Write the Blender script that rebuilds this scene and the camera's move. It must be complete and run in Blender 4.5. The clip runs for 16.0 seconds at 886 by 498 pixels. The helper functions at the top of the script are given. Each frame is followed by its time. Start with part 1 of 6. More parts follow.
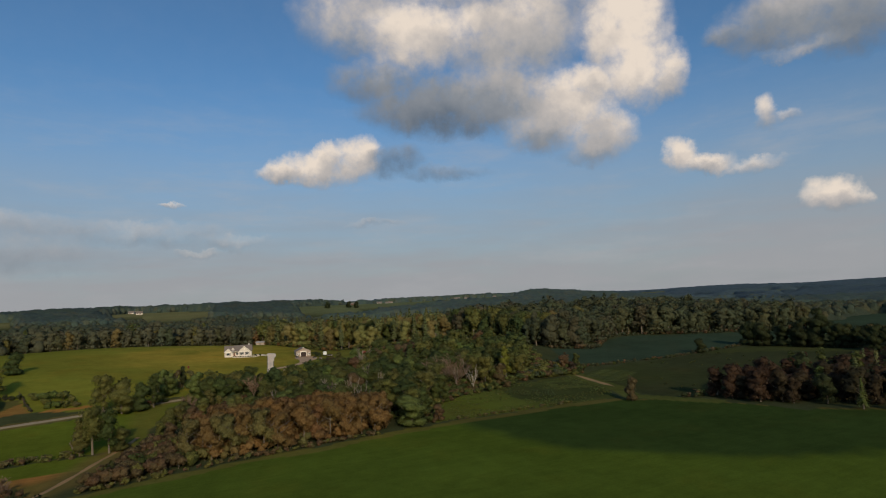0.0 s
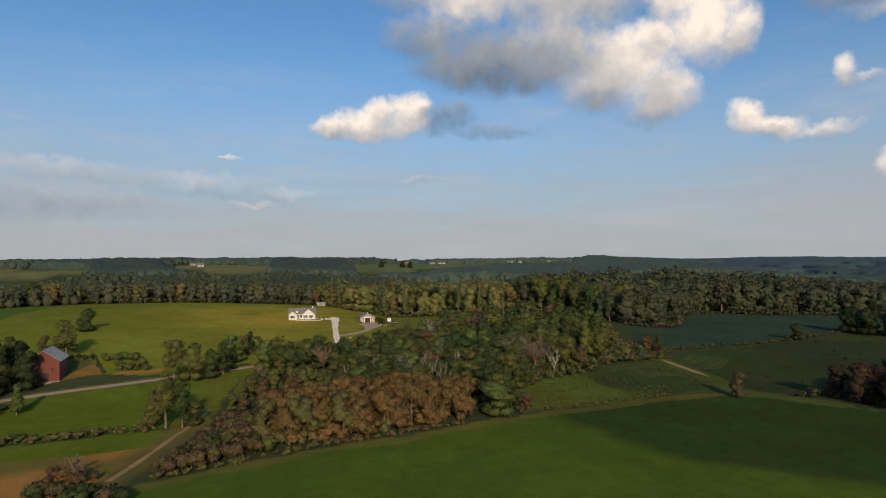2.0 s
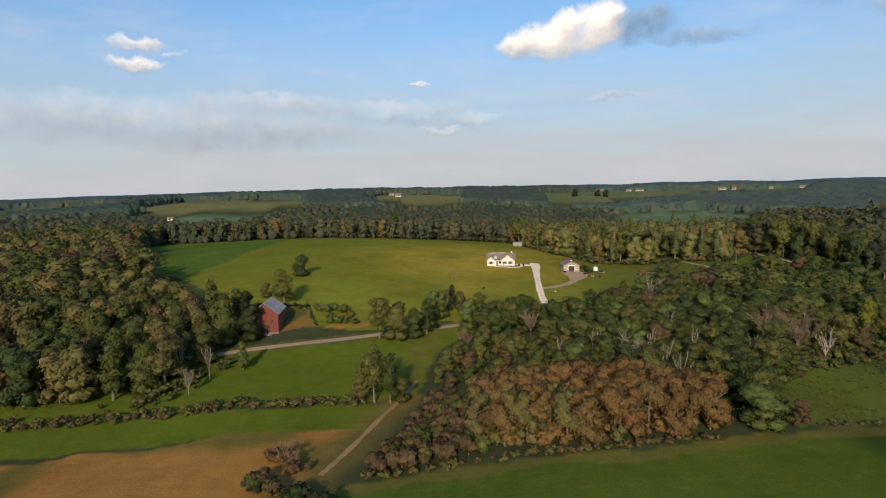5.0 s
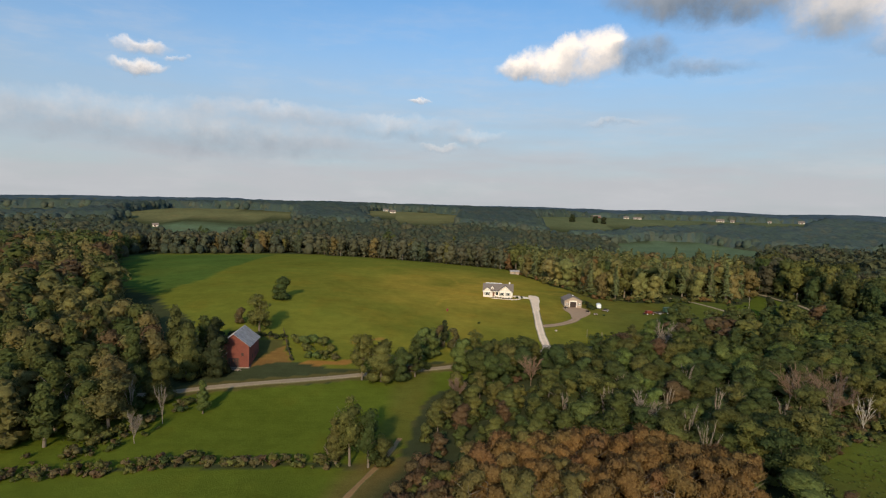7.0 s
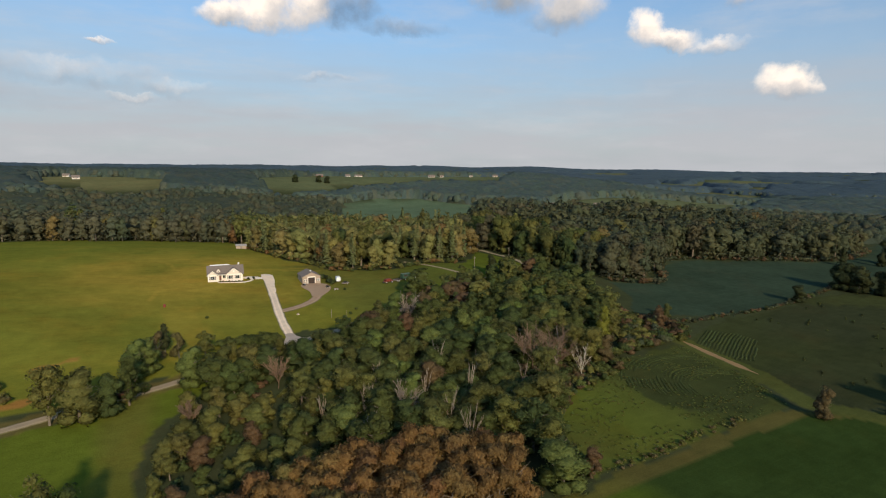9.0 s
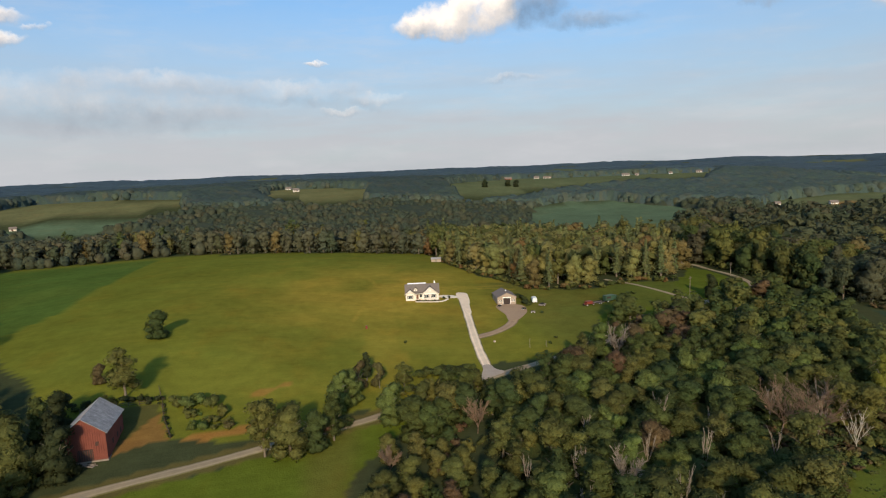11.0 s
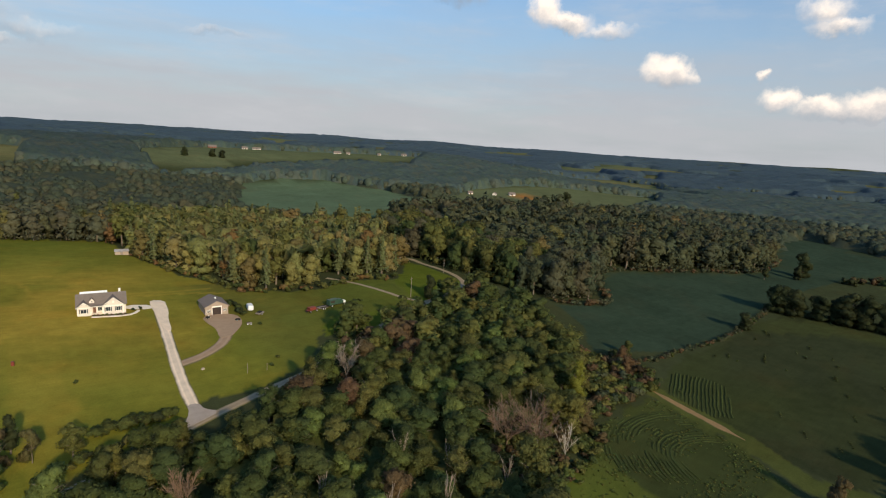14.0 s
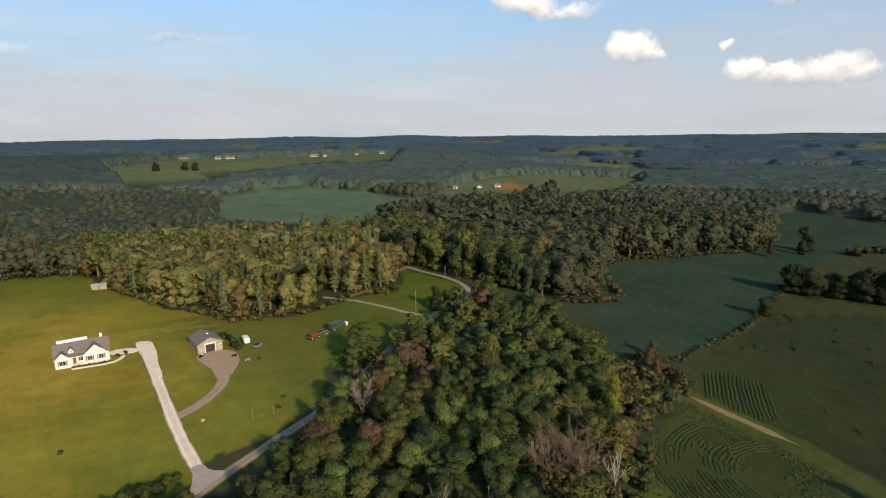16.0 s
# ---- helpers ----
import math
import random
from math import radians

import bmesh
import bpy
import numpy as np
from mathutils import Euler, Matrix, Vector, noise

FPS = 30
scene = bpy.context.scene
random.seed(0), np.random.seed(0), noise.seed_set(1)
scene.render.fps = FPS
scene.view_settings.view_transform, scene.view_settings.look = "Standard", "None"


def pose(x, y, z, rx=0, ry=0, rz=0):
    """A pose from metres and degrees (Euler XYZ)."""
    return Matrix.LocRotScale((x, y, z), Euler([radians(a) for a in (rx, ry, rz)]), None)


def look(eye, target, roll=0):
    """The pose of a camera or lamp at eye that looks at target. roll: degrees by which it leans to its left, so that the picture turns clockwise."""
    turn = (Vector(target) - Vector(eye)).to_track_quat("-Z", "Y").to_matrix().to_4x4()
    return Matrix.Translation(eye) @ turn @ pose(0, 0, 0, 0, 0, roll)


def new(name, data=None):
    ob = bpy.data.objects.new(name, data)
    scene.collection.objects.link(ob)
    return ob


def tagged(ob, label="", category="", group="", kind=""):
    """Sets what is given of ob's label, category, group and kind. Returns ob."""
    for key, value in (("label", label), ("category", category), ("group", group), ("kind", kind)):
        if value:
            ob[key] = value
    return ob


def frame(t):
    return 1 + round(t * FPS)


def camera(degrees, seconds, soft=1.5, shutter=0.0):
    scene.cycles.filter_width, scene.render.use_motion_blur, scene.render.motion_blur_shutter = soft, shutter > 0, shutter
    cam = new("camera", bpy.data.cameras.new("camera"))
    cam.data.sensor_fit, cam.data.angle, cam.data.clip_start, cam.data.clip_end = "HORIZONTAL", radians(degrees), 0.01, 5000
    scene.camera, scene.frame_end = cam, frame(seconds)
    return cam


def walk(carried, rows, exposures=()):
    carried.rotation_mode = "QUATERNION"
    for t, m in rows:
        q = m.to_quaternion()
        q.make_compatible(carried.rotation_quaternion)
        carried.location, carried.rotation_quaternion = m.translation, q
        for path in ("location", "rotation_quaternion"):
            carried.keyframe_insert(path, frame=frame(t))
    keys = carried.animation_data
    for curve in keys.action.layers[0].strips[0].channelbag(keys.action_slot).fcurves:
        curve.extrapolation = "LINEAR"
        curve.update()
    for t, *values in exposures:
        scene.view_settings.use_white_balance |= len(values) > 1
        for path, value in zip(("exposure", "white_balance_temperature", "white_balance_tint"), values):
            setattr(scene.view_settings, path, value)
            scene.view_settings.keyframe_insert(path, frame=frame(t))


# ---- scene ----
cam = camera(75.24, 16.0, soft=1.15)
# seconds, eye, target, roll
PATH = [
    (0.000, (4.72, -70.48, 40.53), (50.80, 17.80, 49.68), -3.07),
    (0.500, (3.72, -65.06, 41.83), (57.79, 18.48, 51.72), -3.62),
    (1.000, (2.69, -59.64, 43.28), (54.69, 25.42, 51.09), -2.74),
    (1.500, (1.71, -54.13, 44.91), (47.32, 34.73, 49.72), -1.60),
    (2.000, (0.83, -48.76, 46.60), (39.33, 43.50, 48.95), -0.83),
    (2.500, (0.05, -43.62, 48.41), (34.90, 50.11, 48.22), -0.41),
    (3.000, (-0.61, -38.50, 50.29), (37.29, 54.00, 47.53), -0.71),
    (3.500, (-0.98, -33.42, 52.08), (46.09, 54.59, 45.90), -1.46),
    (4.000, (-1.05, -28.47, 53.92), (46.79, 58.97, 45.81), -1.58),
    (4.500, (-0.83, -23.61, 55.80), (29.92, 71.09, 46.51), -1.52),
    (4.700, (-0.74, -21.62, 56.48), (19.97, 75.72, 46.76), -1.49),
    (5.225, (-0.55, -16.33, 57.84), (-2.47, 83.08, 47.14), -1.08),
    (5.750, (-0.26, -10.88, 58.49), (-14.56, 87.47, 47.34), -0.22),
    (6.275, (-0.02, -5.42, 59.05), (-14.37, 92.97, 48.43), 0.74),
    (6.800, (0.07, -0.13, 60.17), (0.07, 99.49, 51.49), 1.43),
    (7.000, (0.00, 1.85, 60.74), (8.52, 101.19, 53.12), 1.59),
    (7.500, (-0.16, 6.78, 62.34), (26.32, 102.96, 55.46), 2.12),
    (8.000, (-0.01, 11.66, 63.82), (44.27, 100.92, 55.41), 1.90),
    (8.500, (0.38, 16.68, 65.16), (60.86, 95.63, 54.79), 0.10),
    (9.000, (0.74, 22.10, 66.55), (53.48, 105.85, 52.24), 0.47),
    (9.200, (0.87, 24.24, 67.10), (42.55, 113.88, 52.01), 0.50),
    (9.725, (1.46, 29.54, 68.68), (22.27, 126.03, 52.67), -0.11),
    (10.250, (2.34, 34.44, 70.44), (18.10, 131.98, 55.06), -1.41),
    (10.775, (3.35, 39.00, 72.28), (23.40, 135.92, 57.94), -2.30),
    (11.300, (4.36, 43.27, 74.06), (30.67, 138.72, 60.04), -1.67),
    (11.500, (4.69, 44.87, 74.78), (32.83, 139.78, 60.60), -1.01),
    (12.000, (5.51, 48.69, 76.50), (58.64, 132.68, 65.34), 1.31),
    (12.500, (6.55, 52.72, 77.99), (84.85, 114.21, 68.64), 1.94),
    (13.000, (7.66, 56.89, 79.31), (94.15, 106.07, 69.32), 2.17),
    (13.500, (8.68, 61.16, 80.48), (85.22, 123.86, 66.01), 3.31),
    (14.000, (9.65, 65.59, 81.55), (76.13, 137.93, 62.92), 3.43),
    (14.500, (10.61, 70.10, 82.38), (74.46, 144.40, 62.32), 2.37),
    (15.000, (11.78, 74.61, 83.27), (77.39, 147.50, 63.75), 0.44),
    (15.500, (13.06, 79.23, 84.22), (80.78, 150.05, 64.23), -0.65),
    (16.000, (14.40, 83.90, 85.22), (83.03, 153.85, 65.29), -0.79),
]
walk(cam, [(t, look(eye, target, roll)) for t, eye, target, roll in PATH],
     exposures=[(0.0, -0.68), (1.0, -0.53), (2.0, -0.31), (3.0, -0.09), (4.0, -0.01), (4.5, 0.07), (7.0, -0.04), (9.0, -0.05), (11.5, 0.07), (13.0, -0.05), (14.5, 0.02), (16.0, 0.2)])

# ---- sky and sun: a low late-afternoon sun behind the camera ----
SUN_FROM, SUN_UP = 192.0, 23.0  # degrees clockwise from +y, and above the horizon
world = bpy.data.worlds.new("world")
scene.world = world
world.use_nodes = True
wn, wl = world.node_tree.nodes, world.node_tree.links
wn.clear()


class Wires:
    """Short hand for building node trees."""

    def __init__(self, nodes, links):
        self.nodes, self.links = nodes, links

    def put(self, kind, **values):
        node = self.nodes.new(kind)
        for key, value in values.items():
            setattr(node, key, value)
        return node

    def feed(self, socket, value):
        if isinstance(value, bpy.types.NodeSocket):
            self.links.new(value, socket)
        else:
            socket.default_value = value

    def math(self, op, a, b=0.0, c=0.0, clamp=False):
        node = self.put("ShaderNodeMath", operation=op, use_clamp=clamp)
        for socket, value in zip(node.inputs, (a, b, c)):
            self.feed(socket, value)
        return node.outputs[0]

    def vec(self, op, a, b=(0, 0, 0), scale=None):
        node = self.put("ShaderNodeVectorMath", operation=op)
        self.feed(node.inputs[0], a)
        self.feed(node.inputs[1], b)
        if scale is not None:
            self.feed(node.inputs["Scale"], scale)
        return node.outputs["Value"] if op in ("DOT_PRODUCT", "LENGTH") else node.outputs["Vector"]

    def mix(self, fac, a, b, blend="MIX"):
        node = self.put("ShaderNodeMix", data_type="RGBA", blend_type=blend)
        for socket, value in zip((node.inputs[0], node.inputs[6], node.inputs[7]), (fac, a, b)):
            self.feed(socket, value)
        return node.outputs[2]

    def smooth(self, low, high, value):
        node = self.put("ShaderNodeMapRange", interpolation_type="SMOOTHSTEP")
        for socket, v in zip(node.inputs, (value, low, high, 0.0, 1.0)):
            self.feed(socket, v)
        return node.outputs[0]

    def noise(self, vector, scale, detail=4.0, rough=0.55, colour=False):
        node = self.put("ShaderNodeTexNoise")
        self.feed(node.inputs["Vector"], vector)
        for key, v in (("Scale", scale), ("Detail", detail), ("Roughness", rough)):
            self.feed(node.inputs[key], v)
        return node.outputs["Color" if colour else "Fac"]

    def ramp(self, fac, stops):
        node = self.put("ShaderNodeValToRGB")
        self.feed(node.inputs[0], fac)
        els = node.color_ramp.elements
        while len(els) < len(stops):
            els.new(0.5)
        for el, (at, c) in zip(els, stops):
            el.position, el.color = at, (*c, 1)
        return node.outputs[0]


def way(az, el):
    a, e = radians(az), radians(el)
    return Vector((math.sin(a) * math.cos(e), math.cos(a) * math.cos(e), math.sin(e)))


W = Wires(wn, wl)
d = W.put("ShaderNodeTexCoord").outputs["Generated"]
sky = W.put("ShaderNodeTexSky", sky_type="NISHITA", sun_disc=False, sun_elevation=radians(SUN_UP), sun_rotation=radians(SUN_FROM), air_density=1.0, dust_density=1.6, ozone_density=2.0)
blue = W.vec("MULTIPLY", sky.outputs[0], (0.087, 0.132, 0.160))
rise = W.put("ShaderNodeSeparateXYZ")
wl.new(d, rise.inputs[0])
up = rise.outputs["Z"]
# pale haze low over the country, uneven
haze_n = W.noise(W.vec("MULTIPLY", d, (2.0, 2.0, 14.0)), 2.0, 3.0)
haze = W.math("MULTIPLY", W.smooth(0.38, 0.02, up), W.math("MULTIPLY_ADD", haze_n, 0.7, 0.62), clamp=True)
low = W.mix(W.smooth(0.02, 0.16, up), (0.50, 0.515, 0.54, 1), (0.43, 0.49, 0.565, 1))
clear = W.mix(haze, blue, low)
# a thin veil of high cloud, drawn out sideways
veil = W.smooth(0.46, 0.78, W.noise(W.vec("MULTIPLY", d, (1.6, 1.6, 7.0)), 3.2, 6.0, 0.62))
clear = W.mix(W.math("MULTIPLY", veil, W.math("MULTIPLY", W.smooth(0.42, 0.16, up), 0.36)), clear, (0.62, 0.62, 0.64, 1))
# clouds: bearing, rise, half width, half height in degrees, body 0..1, shade 0..1
HEAP = [
    (26.2, 25.8, 5.0, 3.6, 1, -0.08), (20.4, 27.4, 5.6, 3.6, 0.75, 0.22), (35.5, 25.5, 6.8, 4.6, 1, 0.2), (27.8, 31.9, 10.9, 4.0, 1, 0.12), (43.9, 30.2, 7.9, 4.0, 1, -0.04), (28.7, 19.1, 8.1, 2.8, 1, 0.66),
    (21.9, 21.7, 4.5, 2.2, 0.8, 0.58), (34.5, 19.7, 5.3, 3.4, 1, 0.34), (46.6, 24.4, 4.0, 4.0, 1, -0.08), (48.0, 20.5, 3.4, 3.2, 1, -0.06), (50.2, 19.6, 1.9, 2.3, 1, 0.04), (40.6, 17.8, 4.9, 3.6, 1, 0.06),
    (43.6, 15.3, 3.2, 2.7, 1, 0.1), (37.7, 16.3, 3.3, 2.2, 0.9, 0.32), (42.6, 19.8, 3.1, 1.8, 1, 0.04), (42.4, 13.5, 2.6, 1.0, 0.5, 0.45),
]
FLOCK = [
    (15.4, 13.4, 4.0, 1.4, 1, 0.05), (19.2, 14.3, 2.6, 1.8, 1, 0.0), (17.0, 14.5, 1.8, 1.3, 1, 0), (12.4, 13.1, 2.5, 1.1, 1, 0.1), (23.2, 14.0, 2.7, 1.5, 0.6, 0.8), (27.5, 12.7, 4.7, 0.7, 0.42, 0.75),
    (60.6, 21.9, 5.1, 2.7, 0.9, 0.48), (64.6, 20.9, 3.8, 3.0, 0.9, 0.48), (56.2, 21.8, 2.2, 1.2, 0.7, 0.5), (61.4, 19.3, 3.2, 0.7, 0.7, 0.2), (58.0, 14.8, 0.9, 1.5, 0.62, 0.1), (59.6, 14.1, 1.0, 0.6, 0.45, 0.15),
    (50.7, 12.2, 1.4, 1.6, 0.9, 0.02), (52.6, 11.2, 2.8, 0.8, 0.85, 0.08), (56.3, 10.6, 2.7, 0.7, 0.55, 0.12),
]
PUFFS = [
    (62.3, 7.4, 2.0, 1.4, 1, -0.02), (61.4, 7.1, 1.4, 1.1, 0.9, 0), (63.4, 7.0, 1.4, 1.0, 0.9, 0), (69.9, 6.8, 0.5, 0.5, 0.75, 0), (71.4, 5.0, 1.5, 1.1, 0.85, 0), (74.8, 4.4, 2.6, 1.0, 0.8, 0.06),
    (77.6, 4.7, 2.1, 1.2, 0.85, 0.02), (79.6, 4.0, 1.3, 0.7, 0.75, 0.08), (73.4, 11.7, 1.9, 1.1, 0.75, 0.05), (74.4, 10.5, 2.3, 0.7, 0.7, 0.1), (74.8, 16.3, 3.7, 2.0, 0.75, 0.08), (75.9, 14.2, 2.9, 1.0, 0.7, 0.12),
    (86.9, 11.4, 2.0, 1.3, 0.9, 0.02), (85.4, 12.7, 0.5, 0.6, 0.8, 0), (85.7, 10.2, 1.1, 0.4, 0.7, 0.1),
]
FAR_PUFFS = [
    (93.4, 12.5, 1.2, 0.5, 0.75, 0.05), (95.6, 12.5, 1.6, 0.6, 0.75, 0.05), (87.4, 16.1, 1.7, 1.0, 0.7, 0.1),
]
STREAKS = [
    (-22.7, 12.8, 2.1, 0.6, 0.75, 0.1), (-22.9, 11.1, 2.1, 0.6, 0.75, 0.1), (-19.9, 12.1, 0.9, 0.3, 0.5, 0.1), (2.4, 9.9, 1.3, 0.3, 0.55, 0.1), (-12.7, 7.9, 9.5, 1.1, 0.42, 0.36), (-0.5, 7.3, 8.5, 1.1, 0.4, 0.36),
    (7.1, 6.7, 3.3, 0.7, 0.4, 0.2), (4.4, 5.7, 1.8, 0.4, 0.4, 0.15), (20.9, 8.1, 2.9, 0.4, 0.32, 0.3), (-15.1, 5.9, 13.0, 2.0, 0.42, 0.36), (-24.0, 6.6, 14.0, 2.0, 0.42, 0.36),
]
CLOUDS = HEAP + FLOCK + PUFFS + FAR_PUFFS + STREAKS
bend = W.vec("SUBTRACT", W.noise(d, 9.0, 3.0, 0.6, True), (0.5, 0.5, 0.5))
fine = W.vec("SUBTRACT", W.noise(d, 34.0, 4.0, 0.62, True), (0.5, 0.5, 0.5))
dw = W.vec("ADD", W.vec("ADD", d, W.vec("SCALE", bend, scale=0.034)), W.vec("SCALE", fine, scale=0.034))
puff = W.noise(d, 26.0, 5.0, 0.6)
body, shade_sum, weight = 0.0, 0.0, 0.0
for az, el, rw, rh, thick, dark in CLOUDS:
    c, right = way(az, el), way(az + 90, 0)
    above = right.cross(c)
    off = W.vec("SUBTRACT", dw, c)
    u = W.vec("DOT_PRODUCT", off, right / math.sin(radians(rw)))
    v = W.vec("DOT_PRODUCT", off, above / math.sin(radians(rh)))
    e2 = W.math("MULTIPLY_ADD", u, u, W.math("MULTIPLY", v, v))
    field = W.math("MAXIMUM", W.math("MULTIPLY_ADD", e2, -0.72 * thick, 1.12 * thick), 0.0)
    # behind the ball of the sky the same plane has a twin: keep to this side
    field = W.math("MULTIPLY", field, W.math("GREATER_THAN", W.vec("DOT_PRODUCT", d, c), 0.6))
    body = W.math("MAXIMUM", body, field)
    w2 = W.math("MULTIPLY", field, field)
    part_shade = W.math("MULTIPLY_ADD", v, -0.36, dark + 0.08)
    shade_sum = W.math("MULTIPLY_ADD", w2, part_shade, shade_sum)
    weight = W.math("ADD", weight, w2)
cover = W.smooth(-0.06, 1.08, W.math("MULTIPLY_ADD", W.math("SUBTRACT", puff, 0.5), W.math("ADD", W.math("MULTIPLY", body, 1.7), 0.12), body))
grey = W.math("DIVIDE", shade_sum, W.math("ADD", weight, 0.0005))
grey = W.math("MULTIPLY_ADD", W.math("SUBTRACT", W.noise(d, 15.0, 5.0, 0.6), 0.5), 0.55, grey, clamp=True)
cloud_colour = W.ramp(grey, [(0.0, (0.86, 0.745, 0.635)), (0.2, (0.55, 0.505, 0.475)), (0.55, (0.27, 0.29, 0.32)), (1.0, (0.125, 0.16, 0.21))])
cloud_colour = W.vec("SCALE", cloud_colour, scale=1.42)
full = W.mix(cover, clear, cloud_colour)
back = W.put("ShaderNodeBackground")
wl.new(full, back.inputs["Color"])
back.inputs["Strength"].default_value = 1.05
wl.new(back.outputs[0], W.put("ShaderNodeOutputWorld").inputs[0])

sun = new("sun", bpy.data.lights.new("sun", "SUN"))
sun.data.energy, sun.data.angle, sun.data.color = 3.9, radians(3.0), (1.0, 0.785, 0.50)
sun.matrix_world = look(tuple(way(SUN_FROM, SUN_UP) * 400), (0, 0, 0))


# the lie of the land: low swells of ground (x, y, reach, height)
SWELLS = [
    (-150, 380, 110, 2.5), (-40, 340, 90, 9.4), (60, 380, 90, 5.5), (-50, 240, 55, 6.0), (150, 270, 70, 5.2),
    (250, 330, 90, 5.9), (390, 330, 100, 8.3), (300, 230, 70, -2.7), (200, 110, 60, -3.2), (300, 60, 80, 2.2),
    (-300, 330, 120, 10.0), (450, 120, 120, -1.3), (-40, 470, 90, 3.4), (-120, 460, 100, 3.8), (-60, 150, 60, -2.9),
    (110, 281, 22, -1.6), (80, -20, 120, -2.2),
]


def ease(a, b, v):
    s = np.clip((v - a) / (b - a), 0.0, 1.0)
    return s * s * (3 - 2 * s)


def height(x, y):
    """Ground level at a place; takes numbers or arrays."""
    x, y = np.asarray(x, float), np.asarray(y, float)
    z = 3.5 + 0 * x
    for cx, cy, reach, rise in SWELLS:
        z = z + rise * np.exp(-((x - cx) ** 2 + (y - cy) ** 2) / (2 * reach * reach))
    r, az = np.hypot(x, y), np.degrees(np.arctan2(x, y))
    # the near ridge with its farms, then rolling country out to the horizon
    front = 1 - ease(36, 60, az)
    near = 130 * (1 - ease(8, 28, az))
    front = front * (0.75 + 0.25 * ease(-40, -5, az))
    z = z + front * (9 * ease(430, 620, r) + 34 * ease(740, 1080, r + near) - 26 * ease(1230, 1700, r + near))
    z = z + (1 - front) * 4 * ease(500, 800, r)
    z = z + (25 + 3 * front) * ease(1500, 4300, r)
    roll = np.sin(x / 170 + 1.3) * np.cos(y / 210 + 0.4) + 0.6 * np.sin((x + y) / 320) + 0.5 * np.cos((x - 1.4 * y) / 260)
    z = z + roll * (2.0 * ease(480, 800, r) + 5.0 * ease(1300, 2200, r))
    return z

# ---- materials ----
def material(name, build, rough=0.9, bump=0.0, spec=0.25, metal=0.0, translucent=0.0):
    """A node material: build(wires, place) gives the base colour and, for relief, a height."""
    m = bpy.data.materials.new(name)
    m.use_nodes = True
    w = Wires(m.node_tree.nodes, m.node_tree.links)
    bsdf = m.node_tree.nodes["Principled BSDF"]
    place = w.put("ShaderNodeNewGeometry").outputs["Position"]
    colour, relief = build(w, place)
    w.feed(bsdf.inputs["Base Color"], colour)
    w.feed(bsdf.inputs["Roughness"], rough)
    w.feed(bsdf.inputs["Metallic"], metal)
    bsdf.inputs["Specular IOR Level"].default_value = spec
    if relief is not None and bump:
        b = w.put("ShaderNodeBump")
        b.inputs["Strength"].default_value, b.inputs["Distance"].default_value = min(bump, 1.0), bump
        w.feed(b.inputs["Height"], relief)
        w.links.new(b.outputs[0], bsdf.inputs["Normal"])
    if translucent:
        t = w.put("ShaderNodeBsdfTranslucent")
        w.feed(t.inputs["Color"], colour)
        mixer = w.put("ShaderNodeMixShader")
        mixer.inputs[0].default_value = translucent
        w.links.new(bsdf.outputs[0], mixer.inputs[1])
        w.links.new(t.outputs[0], mixer.inputs[2])
        w.links.new(mixer.outputs[0], m.node_tree.nodes["Material Output"].inputs[0])
    return m


def plain(c, amount=0.25, scale=1.5, grain=12.0):
    """A colour with stains and grain."""

    def build(w, place):
        n1, n2 = w.noise(place, scale, 4.0), w.noise(place, grain, 3.0)
        v = w.math("ADD", w.math("MULTIPLY_ADD", n1, amount, 1 - amount / 2), w.math("MULTIPLY_ADD", n2, amount * 0.6, -amount * 0.3))
        return w.vec("SCALE", c, scale=v), n2

    return build


def leaves(stops, island=0.34):
    """Foliage: one hue for each tree out of the stops, and lighter and darker leaf clumps."""

    def build(w, place):
        tint = w.put("ShaderNodeAttribute", attribute_name="tint").outputs["Fac"]
        rand = w.put("ShaderNodeObjectInfo").outputs["Random"]
        own = w.math("FRACT", w.math("ADD", tint, rand))
        hue = w.ramp(own, stops)
        isle = w.put("ShaderNodeNewGeometry").outputs["Random Per Island"]
        patch = w.noise(place, 0.35, 3.0)
        grain = w.noise(place, 1.9, 5.0, 0.72)
        lum = w.math("ADD", w.math("MULTIPLY_ADD", isle, island, 1 - island / 2), w.math("MULTIPLY_ADD", patch, 0.4, -0.2))
        lum = w.math("MULTIPLY", lum, w.math("MULTIPLY_ADD", grain, 1.9, 0.05))
        return w.vec("SCALE", hue, scale=lum), grain

    return build


LEAF = {
    "green": [(0.00, (0.074, 0.098, 0.030)), (0.25, (0.095, 0.109, 0.032)), (0.50, (0.062, 0.091, 0.033)), (0.75, (0.107, 0.107, 0.033)), (1.00, (0.080, 0.101, 0.030))],
    "gold": [(0.00, (0.142, 0.148, 0.043)), (0.25, (0.160, 0.150, 0.043)), (0.50, (0.128, 0.142, 0.043)), (0.75, (0.152, 0.139, 0.045)), (1.00, (0.144, 0.148, 0.041))],
    "rust": [(0.00, (0.216, 0.134, 0.052)), (0.25, (0.236, 0.138, 0.052)), (0.50, (0.200, 0.136, 0.052)), (0.75, (0.216, 0.118, 0.054)), (1.00, (0.204, 0.134, 0.052))],
}
LEAF.update({
    # valley: green greyed, some distance haze put into the leaf colour
    "valley": [(0.00, (0.108, 0.116, 0.072)), (0.33, (0.128, 0.122, 0.070)), (0.67, (0.100, 0.116, 0.074)), (1.00, (0.134, 0.116, 0.070))],
})
